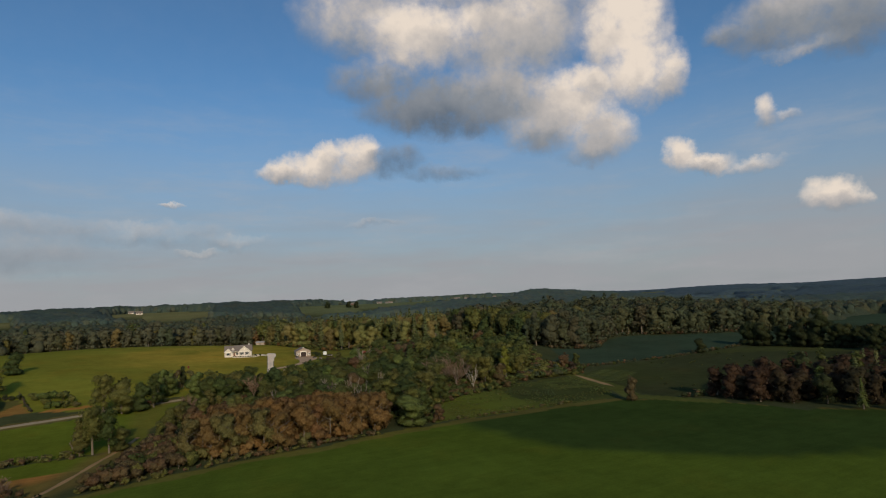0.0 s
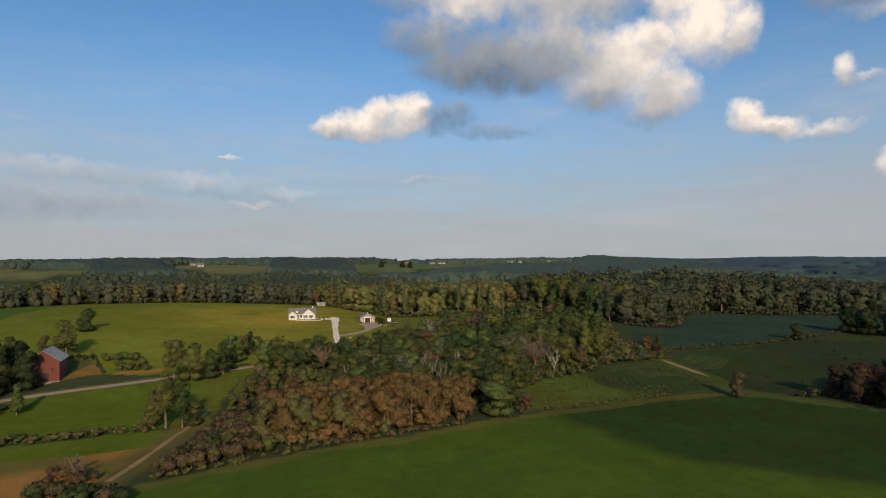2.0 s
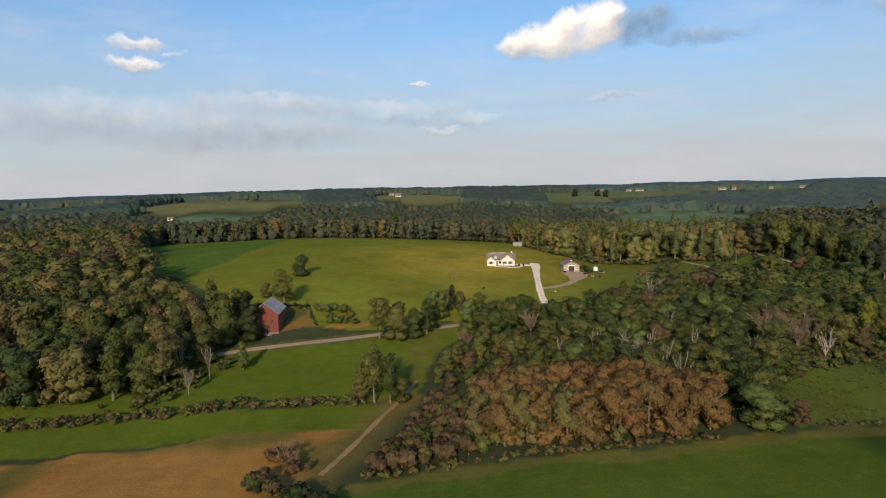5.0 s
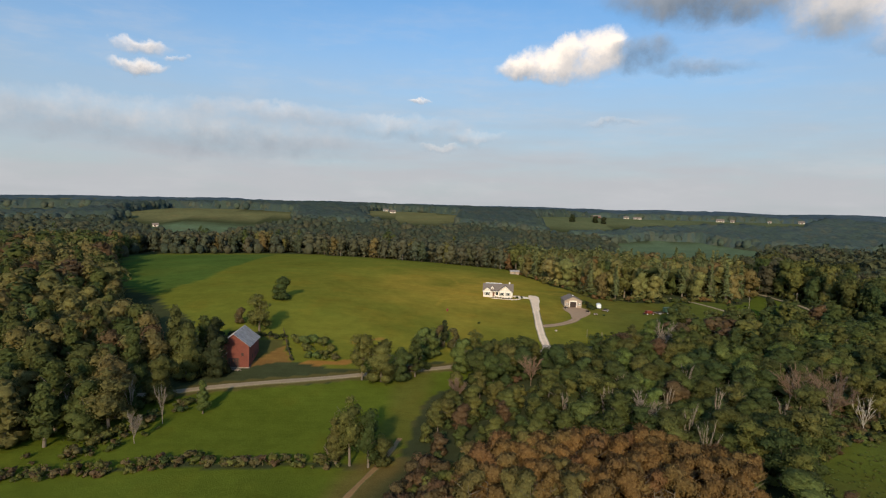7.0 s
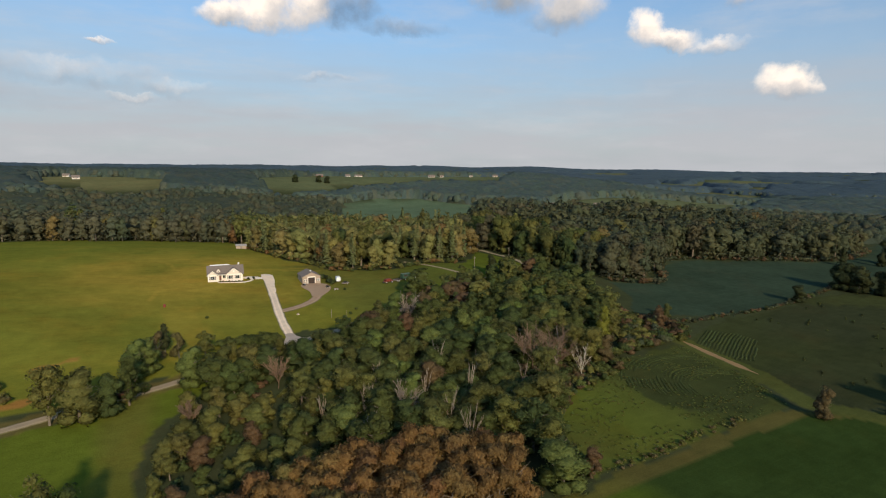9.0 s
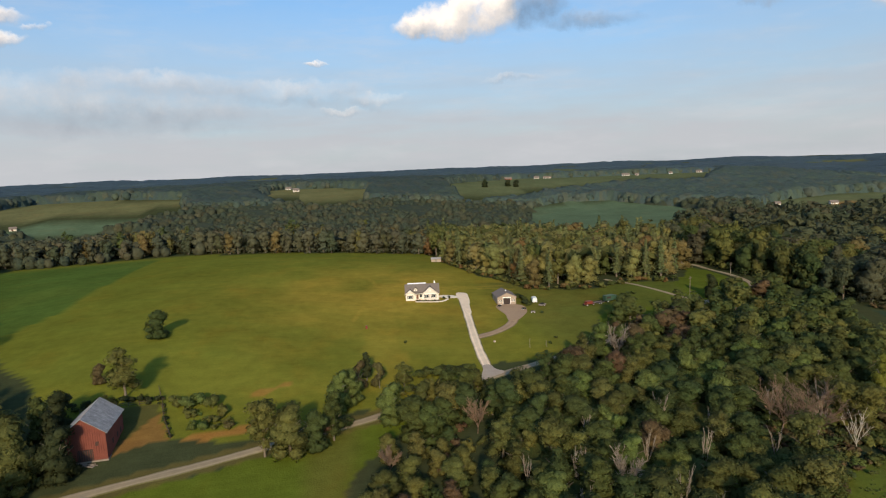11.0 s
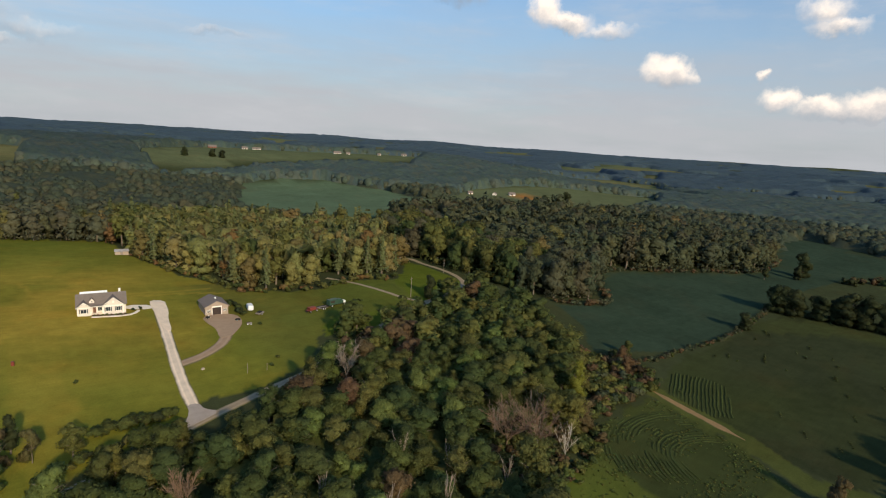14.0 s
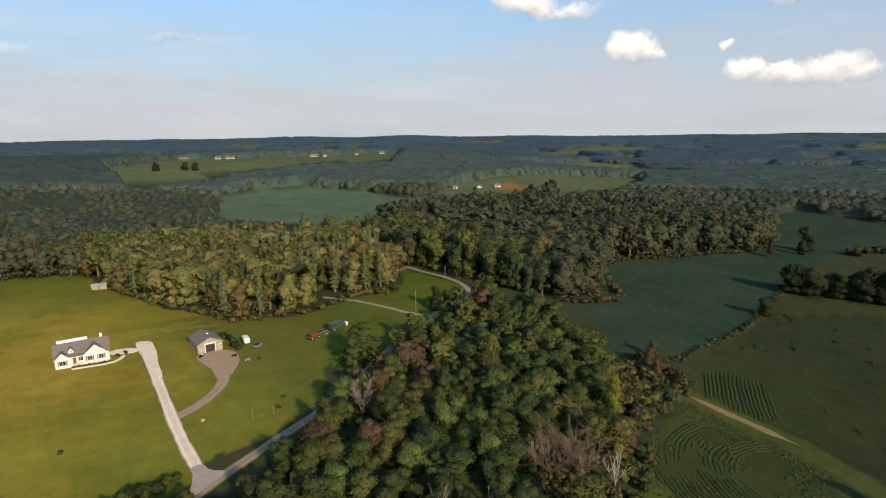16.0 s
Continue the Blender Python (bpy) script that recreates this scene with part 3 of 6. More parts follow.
def tone_at(x, y):
    """The colour laid on the ground at each place."""
    jx, jy = x + 3.0 * (lattice(x, y, 7, 1) - 0.5), y + 3.0 * (lattice(x, y, 7, 2) - 0.5)
    r = np.hypot(x, y)
    col = np.empty(x.shape + (3,))
    col[:] = TONES["floor"]

    def lay(mask, tone, fade=None):
        k = mask.astype(float) if fade is None else mask * fade
        col[:] = col * (1 - k[..., None]) + np.array(TONES[tone]) * k[..., None]

    edge_y = np.interp(jx, [p[0] for p in FRONT_EDGE], [p[1] for p in FRONT_EDGE])
    front = (jy < edge_y) & (x > -420) & (x < 230) & ~((x > 186) & (y > 40))
    lay(front, "front")
    # right of this line the front field takes the darker green tone
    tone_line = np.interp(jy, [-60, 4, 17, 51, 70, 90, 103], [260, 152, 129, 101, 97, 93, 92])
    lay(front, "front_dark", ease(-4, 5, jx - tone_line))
    lay(front & (edge_y - y < 3.0 + 3 * lattice(x, y, 9, 5)), "verge", 0.55)
    lay(inside(MEADOW, jx, jy), "meadow")
    lay(inside([(-140, 118), (-80, 122), (-48, 128), (-17, 126), (-3, 124), (-11, 110), (-28, 113.5), (-52, 110), (-140, 98)], jx, jy), "meadow")
    brown = inside(BROWN_FIELD, jx, jy)
    lay(brown, "soil")
    lay(brown, "weeds", 0.75 * ease(0.45, 0.8, lattice(x, y, 10, 14)))
    hill = inside(HILL_FIELD, jx, jy)
    lay(hill, "hill")
    lay(inside(GREEN_STRIP, x + 0.6 * (lattice(x, y, 5, 8) - 0.5), y), "strip")
    lay(hill & (y < 205) & (x < 40), "meadow", 0.5 * lattice(x, y, 14, 3))
    lay(inside([(124, 252), (110, 236), (128, 236), (150, 229), (172, 240), (196, 253), (209, 263), (209, 300), (206, 316), (192, 292), (176, 280), (157, 286), (136, 282)], jx, jy), "meadow", 0.9)
    worn = np.exp(-((x - 45) ** 2 + (y - 296) ** 2) / (2 * 44**2))
    lay(hill, "dry", np.clip(worn * (0.20 + 1.0 * lattice(x, y, 14, 4)) * 1.1, 0, 0.85))
    lay(hill, "dry", 0.05 * ease(0.5, 0.85, lattice(0.5 * x + 0.9 * y, 0.5 * y - 0.9 * x, 26, 33)) + 0.07 * ease(30, 110, x))
    swath = lattice(0.35 * x + 0.94 * y, 0.04 * (0.94 * x - 0.35 * y), 3.2, 34)
    lay(hill, "strip", 0.10 * ease(0.5, 0.8, swath))
    lay(hill & (near_line([(26, 190), (28, 240), (34, 300), (60, 345)], x, y) < 5 + 3 * lattice(x, y, 8, 6)), "dry", 0.2)
    lay(hill & (y < 310), "floor", 0.45 * ease(76, 100, jx))
    lay(hill & (y < 300), "meadow", 0.2 * ease(66, 100, jx + 8 * lattice(x, y, 11, 15)))
    for arc in ([(42, 312), (60, 306), (76, 304), (95, 303)], [(30, 330), (50, 325), (64, 330), (60, 340), (40, 338)], [(20, 262), (26, 280), (38, 300), (34, 330)], [(66, 302), (84, 300), (100, 296)]):
        lay(hill & (near_line(arc, x, y) < 0.9), "dry", 0.55)
    yard = inside([(-62, 204), (-47.6, 207.2), (-38.8, 207.5), (-35.6, 197.7), (-32.3, 189.5), (-39.1, 188.3), (-43, 186), (-62, 182)], x, y)
    lay(yard, "bush", 0.8)
    lay(yard & (x - 0.55 * (y - 190) > -44), "soil", 0.55)
    lay(hill & (near_line([(-27.5, 188.6), (-19, 189.8), (-13.7, 190.2)], x, y) < 1.3 + lattice(x, y, 3, 21)), "soil", 0.85)
    lay(hill & (near_line([(-13, 207.5), (-4.5, 212)], x, y) < 2.2 * lattice(x, y, 4, 22)), "soil", 0.6)
    lay(inside(WEED_FIELD, jx, jy), "weeds")
    lay(inside(WEED_FIELD, jx, jy), "maize", 0.6 * ease(126, 142, jx))
    lay(inside(WEED_FIELD, jx, jy), "meadow", 0.6 * (1 - ease(118, 150, x)) * lattice(x, y, 16, 17))
    lay(inside(CORN_NEAR, jx, jy), "maize")
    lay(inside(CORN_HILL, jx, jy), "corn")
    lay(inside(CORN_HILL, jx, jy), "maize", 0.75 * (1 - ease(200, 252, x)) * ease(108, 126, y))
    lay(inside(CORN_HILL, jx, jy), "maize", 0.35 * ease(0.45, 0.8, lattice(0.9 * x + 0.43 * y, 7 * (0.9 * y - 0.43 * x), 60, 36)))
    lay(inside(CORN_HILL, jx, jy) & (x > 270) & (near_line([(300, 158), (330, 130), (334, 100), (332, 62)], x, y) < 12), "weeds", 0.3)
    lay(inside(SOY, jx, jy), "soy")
    lay(inside(LIGHT_FIELD, jx, jy), "light")
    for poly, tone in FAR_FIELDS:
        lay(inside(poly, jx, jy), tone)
    lay(near_line(TRACK, x, y) < 4.0, "weeds", 0.8)
    lay(inside(MEADOW, x, y) | (y < 130), "verge", (0.75 - 0.4 * ease(126, 140, y)) * (1 - ease(2.0, 8.0, near_line(PATH_DIRT, jx, jy))))
    lay((near_line(ROAD[:8], x, y) < 3.4) & (x > -70), "verge", 0.6)
    # open country far away: a patchwork of fields among the woods
    patch = lattice(x, y, 190, 11) + 0.35 * lattice(x, y, 60, 12)
    lay((r > 1150) & (patch > 0.79), "pasture")
    lay((r > 1150) & (patch > 0.95), "hay")
    return col


def spread(a, b, fine_a, fine_b, step):
    """Grid lines: even between fine_a and fine_b, wider and wider outside."""
    lines, s = list(np.arange(fine_a, fine_b, step)), step
    lo, hi = [], []
    v = fine_a
    while v > a:
        s *= 1.09
        v -= s
        lo.append(v)
    v, s = lines[-1], step
    while v < b:
        s *= 1.09
        v += s
        hi.append(v)
    return np.array(lo[::-1] + lines + hi)


gx, gy = spread(-5200, 5600, -75, 235, 1.4), spread(-1500, 5600, 50, 330, 1.4)
GX, GY = np.meshgrid(gx, gy, indexing="ij")
GZ = height(GX, GY) + 0.25 * (lattice(GX, GY, 9, 21) - 0.5) * (np.hypot(GX, GY) < 600)
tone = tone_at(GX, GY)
nx, ny = GX.shape
ids = np.arange(nx * ny).reshape(nx, ny)
cells = np.stack([ids[:-1, :-1], ids[1:, :-1], ids[1:, 1:], ids[:-1, 1:]], -1).reshape(-1, 4)
ground_me = quad_mesh("ground", np.stack([GX, GY, GZ], -1).reshape(-1, 3), cells, [ground_mat])
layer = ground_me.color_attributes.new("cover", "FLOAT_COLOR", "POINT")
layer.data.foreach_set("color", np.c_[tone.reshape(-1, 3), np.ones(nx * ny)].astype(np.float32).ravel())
ground_me.polygons.foreach_set("use_smooth", np.ones(len(cells), bool))
tagged(new("ground", ground_me), "rolling farmland of green fields, meadows and woodland floor", "ground", kind="structure")


def ground_z(x, y):
    return height(x, y) + 0.25 * (lattice(x, y, 9, 21) - 0.5) * (np.hypot(x, y) < 600)


def ribbon(name, points, width, mat, label, proud=0.10, ragged=0.25, seed=3):
    """A road's surface along a curve, lying on the ground."""
    rs = np.random.RandomState(seed)
    line = spline(points, 1.2)
    tang = np.gradient(line, axis=0)
    tang /= np.linalg.norm(tang, axis=1)[:, None]
    side = np.stack([-tang[:, 1], tang[:, 0]], 1)
    offs, lifts = [-0.5, -0.42, -0.2, 0.0, 0.2, 0.42, 0.5], [-0.12, 1, 0.85, 1.05, 0.85, 1, -0.12]
    wide = width * (1 + ragged * (0.3 * (rs.rand(len(line)) - 0.5) + 0.9 * (lattice(line[:, 0], line[:, 1], 6, seed) - 0.5)))
    run = np.minimum(np.arange(len(line)), np.arange(len(line))[::-1]) / 6.0
    wide = wide * (np.clip(run, 0.15, 1.0) if ragged > 0.5 else 1.0)
    rows = []
    for o, l in zip(offs, lifts):
        q = line + side * (o * wide)[:, None]
        rows.append(np.c_[q, ground_z(q[:, 0], q[:, 1]) + proud * l])
    v = np.stack(rows, 1)
    n, k = v.shape[:2]
    i = np.arange(n * k).reshape(n, k)
    f = np.stack([i[:-1, :-1], i[:-1, 1:], i[1:, 1:], i[1:, :-1]], -1).reshape(-1, 4)[:, ::-1]
    me = quad_mesh(name, v.reshape(-1, 3), f, [mat], None, np.tile(1 - 2 * np.abs(np.array(offs)), n))
    return tagged(new(name, me), label, "road", kind="structure")


ribbon("road_country", ROAD, 3.3, asphalt, "narrow worn tan country road along the foot of the hill")
ribbon("driveway", DRIVE, 3.7, gravel_white, "pale gravel driveway climbing from the road to the house", proud=0.14)
ribbon("farm_lane", LANE, 4.0, gravel_brown, "brown gravel lane curving up to the garage", proud=0.11)
ribbon("road_farm_lane", FARM_LANE, 2.4, asphalt, "thin gravel farm lane through the grass beside the wood")
ribbon("road_dirt_path", PATH_DIRT[2:7], 1.5, dirt, "worn dirt path beside the brown field", proud=0.07, ragged=0.5)
ribbon("road_field_track", TRACK[1:6], 3.0, dirt, "bare orange dirt track between the corn fields", proud=0.07, ragged=0.9)

# ---- trees ----
def leaf_tris(rs, centre, normal, size, ragged=0.30, sway=0.18):
    """Ragged three-cornered leaf clumps round each centre, shaded along the crown's own curve."""
    n = len(centre)
    nrm = unit(normal + rs.normal(0, ragged, (n, 3)))
    t = unit(np.cross(nrm, rs.normal(0, 1, (n, 3))))
    b = np.cross(nrm, t)
    v = np.empty((n, 3, 3))
    size = size * rs.uniform(0.7, 1.35, n)
    for k, ang in enumerate((0.4, 2.5, 4.6)):
        a = ang + rs.uniform(-0.5, 0.5, n)
        rad = size * rs.uniform(0.75, 1.3, n)
        v[:, k] = centre + t * (np.cos(a) * rad)[:, None] + b * (np.sin(a) * rad)[:, None]
    away = (np.cross(v[:, 1] - v[:, 0], v[:, 2] - v[:, 0]) * normal).sum(1) < 0
    v[away] = v[away][:, ::-1]
    soft = unit(normal + rs.normal(0, sway, (n, 3)))
    return v.reshape(-1, 3), np.arange(3 * n).reshape(n, 3), np.repeat(soft, 3, axis=0)


def lobes_for(rs, kind, tall, wide):
    """The balls of leaves that make up a crown: centre and radius."""
    out = []
    if kind == "round":
        for k in range(22):
            a, h = k * 2.4 + rs.uniform(-0.5, 0.5), 0.20 + 0.66 * ((k * 0.618) % 1)
            reach = wide * (0.66 * math.sin(math.pi * min(1, (h - 0.02) / 0.97)) ** 0.7) * rs.uniform(0.7, 1.15)
            out.append((reach * math.cos(a), reach * math.sin(a), h * tall, wide * rs.uniform(0.27, 0.46)))
        out.append((rs.uniform(-0.2, 0.2) * wide, rs.uniform(-0.2, 0.2) * wide, 0.88 * tall, wide * 0.36))
        for a in rs.uniform(0, 1.2, 6) + np.arange(6) * 1.05:
            out.append((0.56 * wide * math.cos(a), 0.56 * wide * math.sin(a), 0.12 * tall, wide * 0.40))
        for h, r in ((0.34, 0.55), (0.56, 0.66), (0.76, 0.52)):
            out.append((rs.uniform(-1, 1) * wide * 0.12, rs.uniform(-1, 1) * wide * 0.12, h * tall, wide * r))
    elif kind == "tall":
        for k in range(11):
            a, h = k * 2.4 + rs.uniform(-0.4, 0.4), 0.2 + 0.7 * k / 10
            reach = wide * 0.45 * (1.1 - h) * rs.uniform(0.7, 1.3)
            out.append((reach * math.cos(a), reach * math.sin(a), h * tall, wide * rs.uniform(0.42, 0.58) * (1.25 - 0.6 * h)))
        out.append((0, 0, 0.93 * tall, wide * 0.26))
    elif kind == "open":
        for k in range(12):
            a, h = k * 2.4 + rs.uniform(-0.6, 0.6), rs.uniform(0.22, 0.92)
            reach = wide * rs.uniform(0.25, 0.75) * (1.15 - 0.5 * h)
            out.append((reach * math.cos(a), reach * math.sin(a), h * tall, wide * rs.uniform(0.36, 0.54)))
        out.append((0, 0, 0.93 * tall, wide * 0.28))
        for h, r in ((0.4, 0.46), (0.58, 0.52), (0.76, 0.46)):
            out.append((rs.uniform(-1, 1) * wide * 0.15, rs.uniform(-1, 1) * wide * 0.15, h * tall, wide * r))
    elif kind == "layered":
        for k in range(20):
            a, h = k * 2.4 + rs.uniform(-0.5, 0.5), 0.18 + 0.75 * ((k * 0.618) % 1)
            reach = wide * rs.uniform(0.2, 0.85) * (1.1 - 0.45 * h)
            out.append((reach * math.cos(a), reach * math.sin(a), h * tall - 0.1 * reach, wide * rs.uniform(0.28, 0.42)))
    elif kind == "shrub":
        for k in range(9):
            a = k * 2.4 + rs.uniform(-0.5, 0.5)
            reach = wide * rs.uniform(0.1, 0.75)
            out.append((reach * math.cos(a), reach * math.sin(a), tall * rs.uniform(0.14, 0.66), wide * rs.uniform(0.3, 0.45)))
    return np.array(out)


def crown(seed, kind, tall, wide, count, size, hearts=99):
    """A crown: leaf clumps over balls, with solid hearts that close it. Verts, quads, triangles, normals."""
    rs = np.random.RandomState(seed)
    if kind == "pine":
        c, nr = [], []
        rings = 11
        for k in range(rings):
            h = 0.16 + 0.82 * k / (rings - 1)
            reach = wide * (1.05 - h) * rs.uniform(0.85, 1.1)
            m = max(5, int(count / rings * (1.5 - h)))
            a, q = rs.uniform(0, 6.283, m), np.sqrt(rs.uniform(0.05, 1, m))
            q = q * (0.75 + 0.35 * np.cos(5 * a + k))
            c.append(np.stack([np.cos(a) * reach * q, np.sin(a) * reach * q, h * tall + 0.10 * tall * (0.5 - q) * 0.9], 1))
            nr.append(np.stack([np.cos(a) * 0.8, np.sin(a) * 0.8, np.full(m, 0.8)], 1))
        lv, lf, ln = leaf_tris(rs, np.concatenate(c), unit(np.concatenate(nr)), size)
        balls = np.array([(0, 0, tall * (0.25 + 0.14 * k), wide * 0.55 * (0.95 - 0.17 * k)) for k in range(5)])
    else:
        balls = lobes_for(rs, kind, tall, wide)
        squash = np.array([1, 1, 0.55 if kind == "layered" else 0.85])
        pick = rs.choice(len(balls), int(count * 3.0), p=balls[:, 3] ** 2 / (balls[:, 3] ** 2).sum())
        u = rs.normal(0, 1, (len(pick), 3))
        u[:, 2] += 0.35
        u = unit(u)
        c = balls[pick, :3] + u * balls[pick, 3:] * squash * rs.uniform(0.74, 1.16, (len(pick), 1))
        gap = (np.linalg.norm((c[:, None] - balls[None, :, :3]) / squash, axis=2) / balls[None, :, 3]).min(1)
        keep = np.where((gap > 0.70) & (c[:, 2] > 0.02 * tall))[0][:count]
        whole = unit((c[keep] - (0, 0, 0.45 * tall)) / (wide, wide, 0.5 * tall))
        lv, lf, ln = leaf_tris(rs, c[keep], unit(0.72 * u[keep] + 0.5 * whole), size, ragged=0.42 if count > 1200 else 0.28, sway=0.30 if count > 1200 else 0.22)
    hearts_v, hearts_f, hearts_t, hearts_n, sides = [], [], [], [], 6
    balls = balls[np.argsort(-balls[:, 3])][:hearts]
    ring = np.arange(sides) * 2 * math.pi / sides
    for k, (x, y, z, r) in enumerate(balls):
        a = rs.uniform(0, 1.0)
        s = r * {"open": 0.68, "layered": 0.75, "pine": 0.7}.get(kind, 0.86)
        dome = [np.stack([np.cos(ring + a + q) * w, np.sin(ring + a + q) * w, np.full(sides, h)], 1) for h, w, q in ((-0.62, 0.66, 0), (0.0, 1.0, 0.5), (0.60, 0.72, 0))]
        d = np.concatenate(dome + [[(0, 0, 0.95)]])
        own = d * s * rs.uniform(0.84, 1.12, (len(d), 1)) * (1, 1, 0.6 if kind == "layered" else 0.88) + (x, y, z)
        i, n0 = np.arange(sides), k * len(d)
        for low in (0, sides):
            hearts_f.append(n0 + low + np.stack([i, (i + 1) % sides, (i + 1) % sides + sides, i + sides], 1))
        hearts_t.append(n0 + np.stack([2 * sides + i, 2 * sides + (i + 1) % sides, np.full(sides, 3 * sides)], 1))
        hearts_v.append(own)
        hearts_n.append(unit(0.72 * unit(d) + 0.5 * unit((own - (0, 0, 0.45 * tall)) / (wide, wide, 0.5 * tall))))
    hv = np.concatenate(hearts_v)
    return np.concatenate([hv, lv]), np.concatenate(hearts_f), np.concatenate(hearts_t + [lf + len(hv)]), np.concatenate(hearts_n + [ln])


def limb(a, b, r0, r1, sides=5):
    """A tapered limb as quads."""
    a, b = np.array(a, float), np.array(b, float)
    w = (b - a) / np.linalg.norm(b - a)
    u = np.cross(w, (0.3, 0.9, 0.1))
    u /= np.linalg.norm(u)
    t = np.cross(w, u)
    ang = np.arange(sides) * 2 * math.pi / sides
    ring = np.cos(ang)[:, None] * u + np.sin(ang)[:, None] * t
    v = np.concatenate([a + ring * r0, b + ring * r1])
    i = np.arange(sides)
    return v, np.stack([i, (i + 1) % sides, (i + 1) % sides + sides, i + sides], 1)


def join(pieces):
    vs, fs, n = [], [], 0
    for v, f in pieces:
        vs.append(v)
        fs.append(f + n)
        n += len(v)
    return np.concatenate(vs), np.concatenate(fs)


def stem(seed, tall, wide, limbs=5, thick=1.0, top=0.75):
    rs = np.random.RandomState(seed)
    lean = rs.uniform(-0.04, 0.04, 2) * tall
    mid, tip = (lean[0] * 0.5, lean[1] * 0.5, tall * 0.38), (lean[0], lean[1], tall * top)
    r = 0.02 * tall * thick
    out = [limb((0, 0, -0.6), mid, r * 1.25, r * 0.8, 6), limb(mid, tip, r * 0.8, r * 0.25, 5)]
    for k in range(limbs):
        a, h = k * 2.4 + rs.uniform(-0.4, 0.4), rs.uniform(0.28, 0.6)
        base = (lean[0] * h, lean[1] * h, tall * h)
        out.append(limb(base, (base[0] + math.cos(a) * wide * 0.7, base[1] + math.sin(a) * wide * 0.7, tall * (h + rs.uniform(0.12, 0.25))), r * 0.45, r * 0.1, 4))
    return join(out)


def bare(seed, tall, wide, forks=3, depth=4, thick=1.0):
    """A leafless tree: stems that fan out from a short trunk, each with upward twigs."""
    rs = np.random.RandomState(seed)
    r = 0.010 * tall * thick
    fork = np.array([rs.uniform(-0.03, 0.03) * tall, 0, 0.2 * tall])
    out = [limb((0, 0, -0.5), fork, r * 1.3, r, 6)]
    stems = 3 + 2 * forks
    for k in range(stems):
        a, spread = k * 2.4 + rs.uniform(-0.4, 0.4), wide * rs.uniform(0.1, 0.62)
        way_ = np.array([math.cos(a) * spread, math.sin(a) * spread, 1.0])
        way_ /= np.linalg.norm(way_)
        length = tall * rs.uniform(0.58, 0.8)
        low = fork * rs.uniform(0.75, 1.1)
        mid = low + way_ * length * 0.5
        tip = mid + (way_ + rs.normal(0, 0.08, 3)) * length * 0.5
        out += [limb(low, mid, r * 0.6, r * 0.36, 4), limb(mid, tip, r * 0.36, 0.03, 3)]
        for q in range(4 * depth):
            s = rs.uniform(0.25, 0.98)
            base = low + (mid - low) * min(1, 2 * s) + (tip - mid) * max(0, 2 * s - 1)
            turn = way_ + rs.normal(0, 0.34, 3) * np.array([wide, wide, 0.4])
            turn[2] = abs(turn[2]) + 0.2
            end = base + turn / np.linalg.norm(turn) * length * rs.uniform(0.16, 0.34)
            out.append(limb(base, end, max(r * 0.18, 0.05), 0.03, 3))
            for _ in range(3 if depth > 3 else 0):
                at = base + (end - base) * rs.uniform(0.3, 0.9)
                twig = turn + rs.normal(0, 0.4, 3)
                out.append(limb(at, at + twig / np.linalg.norm(twig) * length * rs.uniform(0.08, 0.18), 0.036, 0.026, 3))
    return join(out)


SPECIES = {
    # name: crown kind, height, half width
    "round": ("round", 13.0, 4.2), "tall": ("tall", 15.0, 3.6), "open": ("open", 14.0, 4.0), "layered": ("layered", 10.0, 4.6),
    "shrub": ("shrub", 3.4, 2.3), "pine": ("pine", 15.0, 3.6),
}
_store = {}


def tree_arrays(species, variant, grade):
    """Crown and stem arrays; grade 0 is the finest."""
    key = (species, variant, grade)
    if key not in _store:
        kind, tall, wide = SPECIES[species]
        count, size = [(1550, 0.27), (560, 0.44), (230, 0.66), (80, 1.1)][grade]
        if species == "shrub":
            count, size = [(260, 0.24), (90, 0.38), (40, 0.5), (16, 0.8)][grade]
        seed = 17 * variant + len(species) * 7 + 5
        c = crown(seed, kind, tall, wide, count, size, (22, 12, 7, 4)[grade] if species != "shrub" else (7, 5, 3, 2)[grade])
        s = stem(seed, tall, wide, 6 if grade == 0 else 2 if grade == 1 else 0) if species != "shrub" else limb((0, 0, -0.3), (0, 0, 1.4), 0.08, 0.03, 4)
        _store[key] = (c, s)
    return _store[key]


_proto = {}


def tree(species, variant, leaf, at, scale=1.0, turn=0.0, squeeze=1.0, label="", group="", name="tree", trunk_mat=None):
    """A tree of its own: trunk and crown."""
    key = (species, variant, leaf, trunk_mat)
    if key not in _proto:
        (cv, cf, ct, cn), (sv, sf) = tree_arrays(species, variant, 0)
        _proto[key] = (quad_mesh("crown", cv, cf, [LEAF_MAT[leaf]], None, None, ct, cn), quad_mesh("trunk", sv, sf, [trunk_mat or bark], smooth=True))
    top = new(name)
    top.empty_display_size = 1.0
    top.matrix_basis = pose(at[0], at[1], float(ground_z(*at)), 0, 0, turn) @ Matrix.Diagonal((scale * squeeze, scale * squeeze, scale, 1))
    for pname, me in zip(("crown", "trunk"), _proto[key]):
        ob = new(pname, me)
        ob.parent = top
    return tagged(top, label, "shrub" if species == "shrub" else "tree", group)


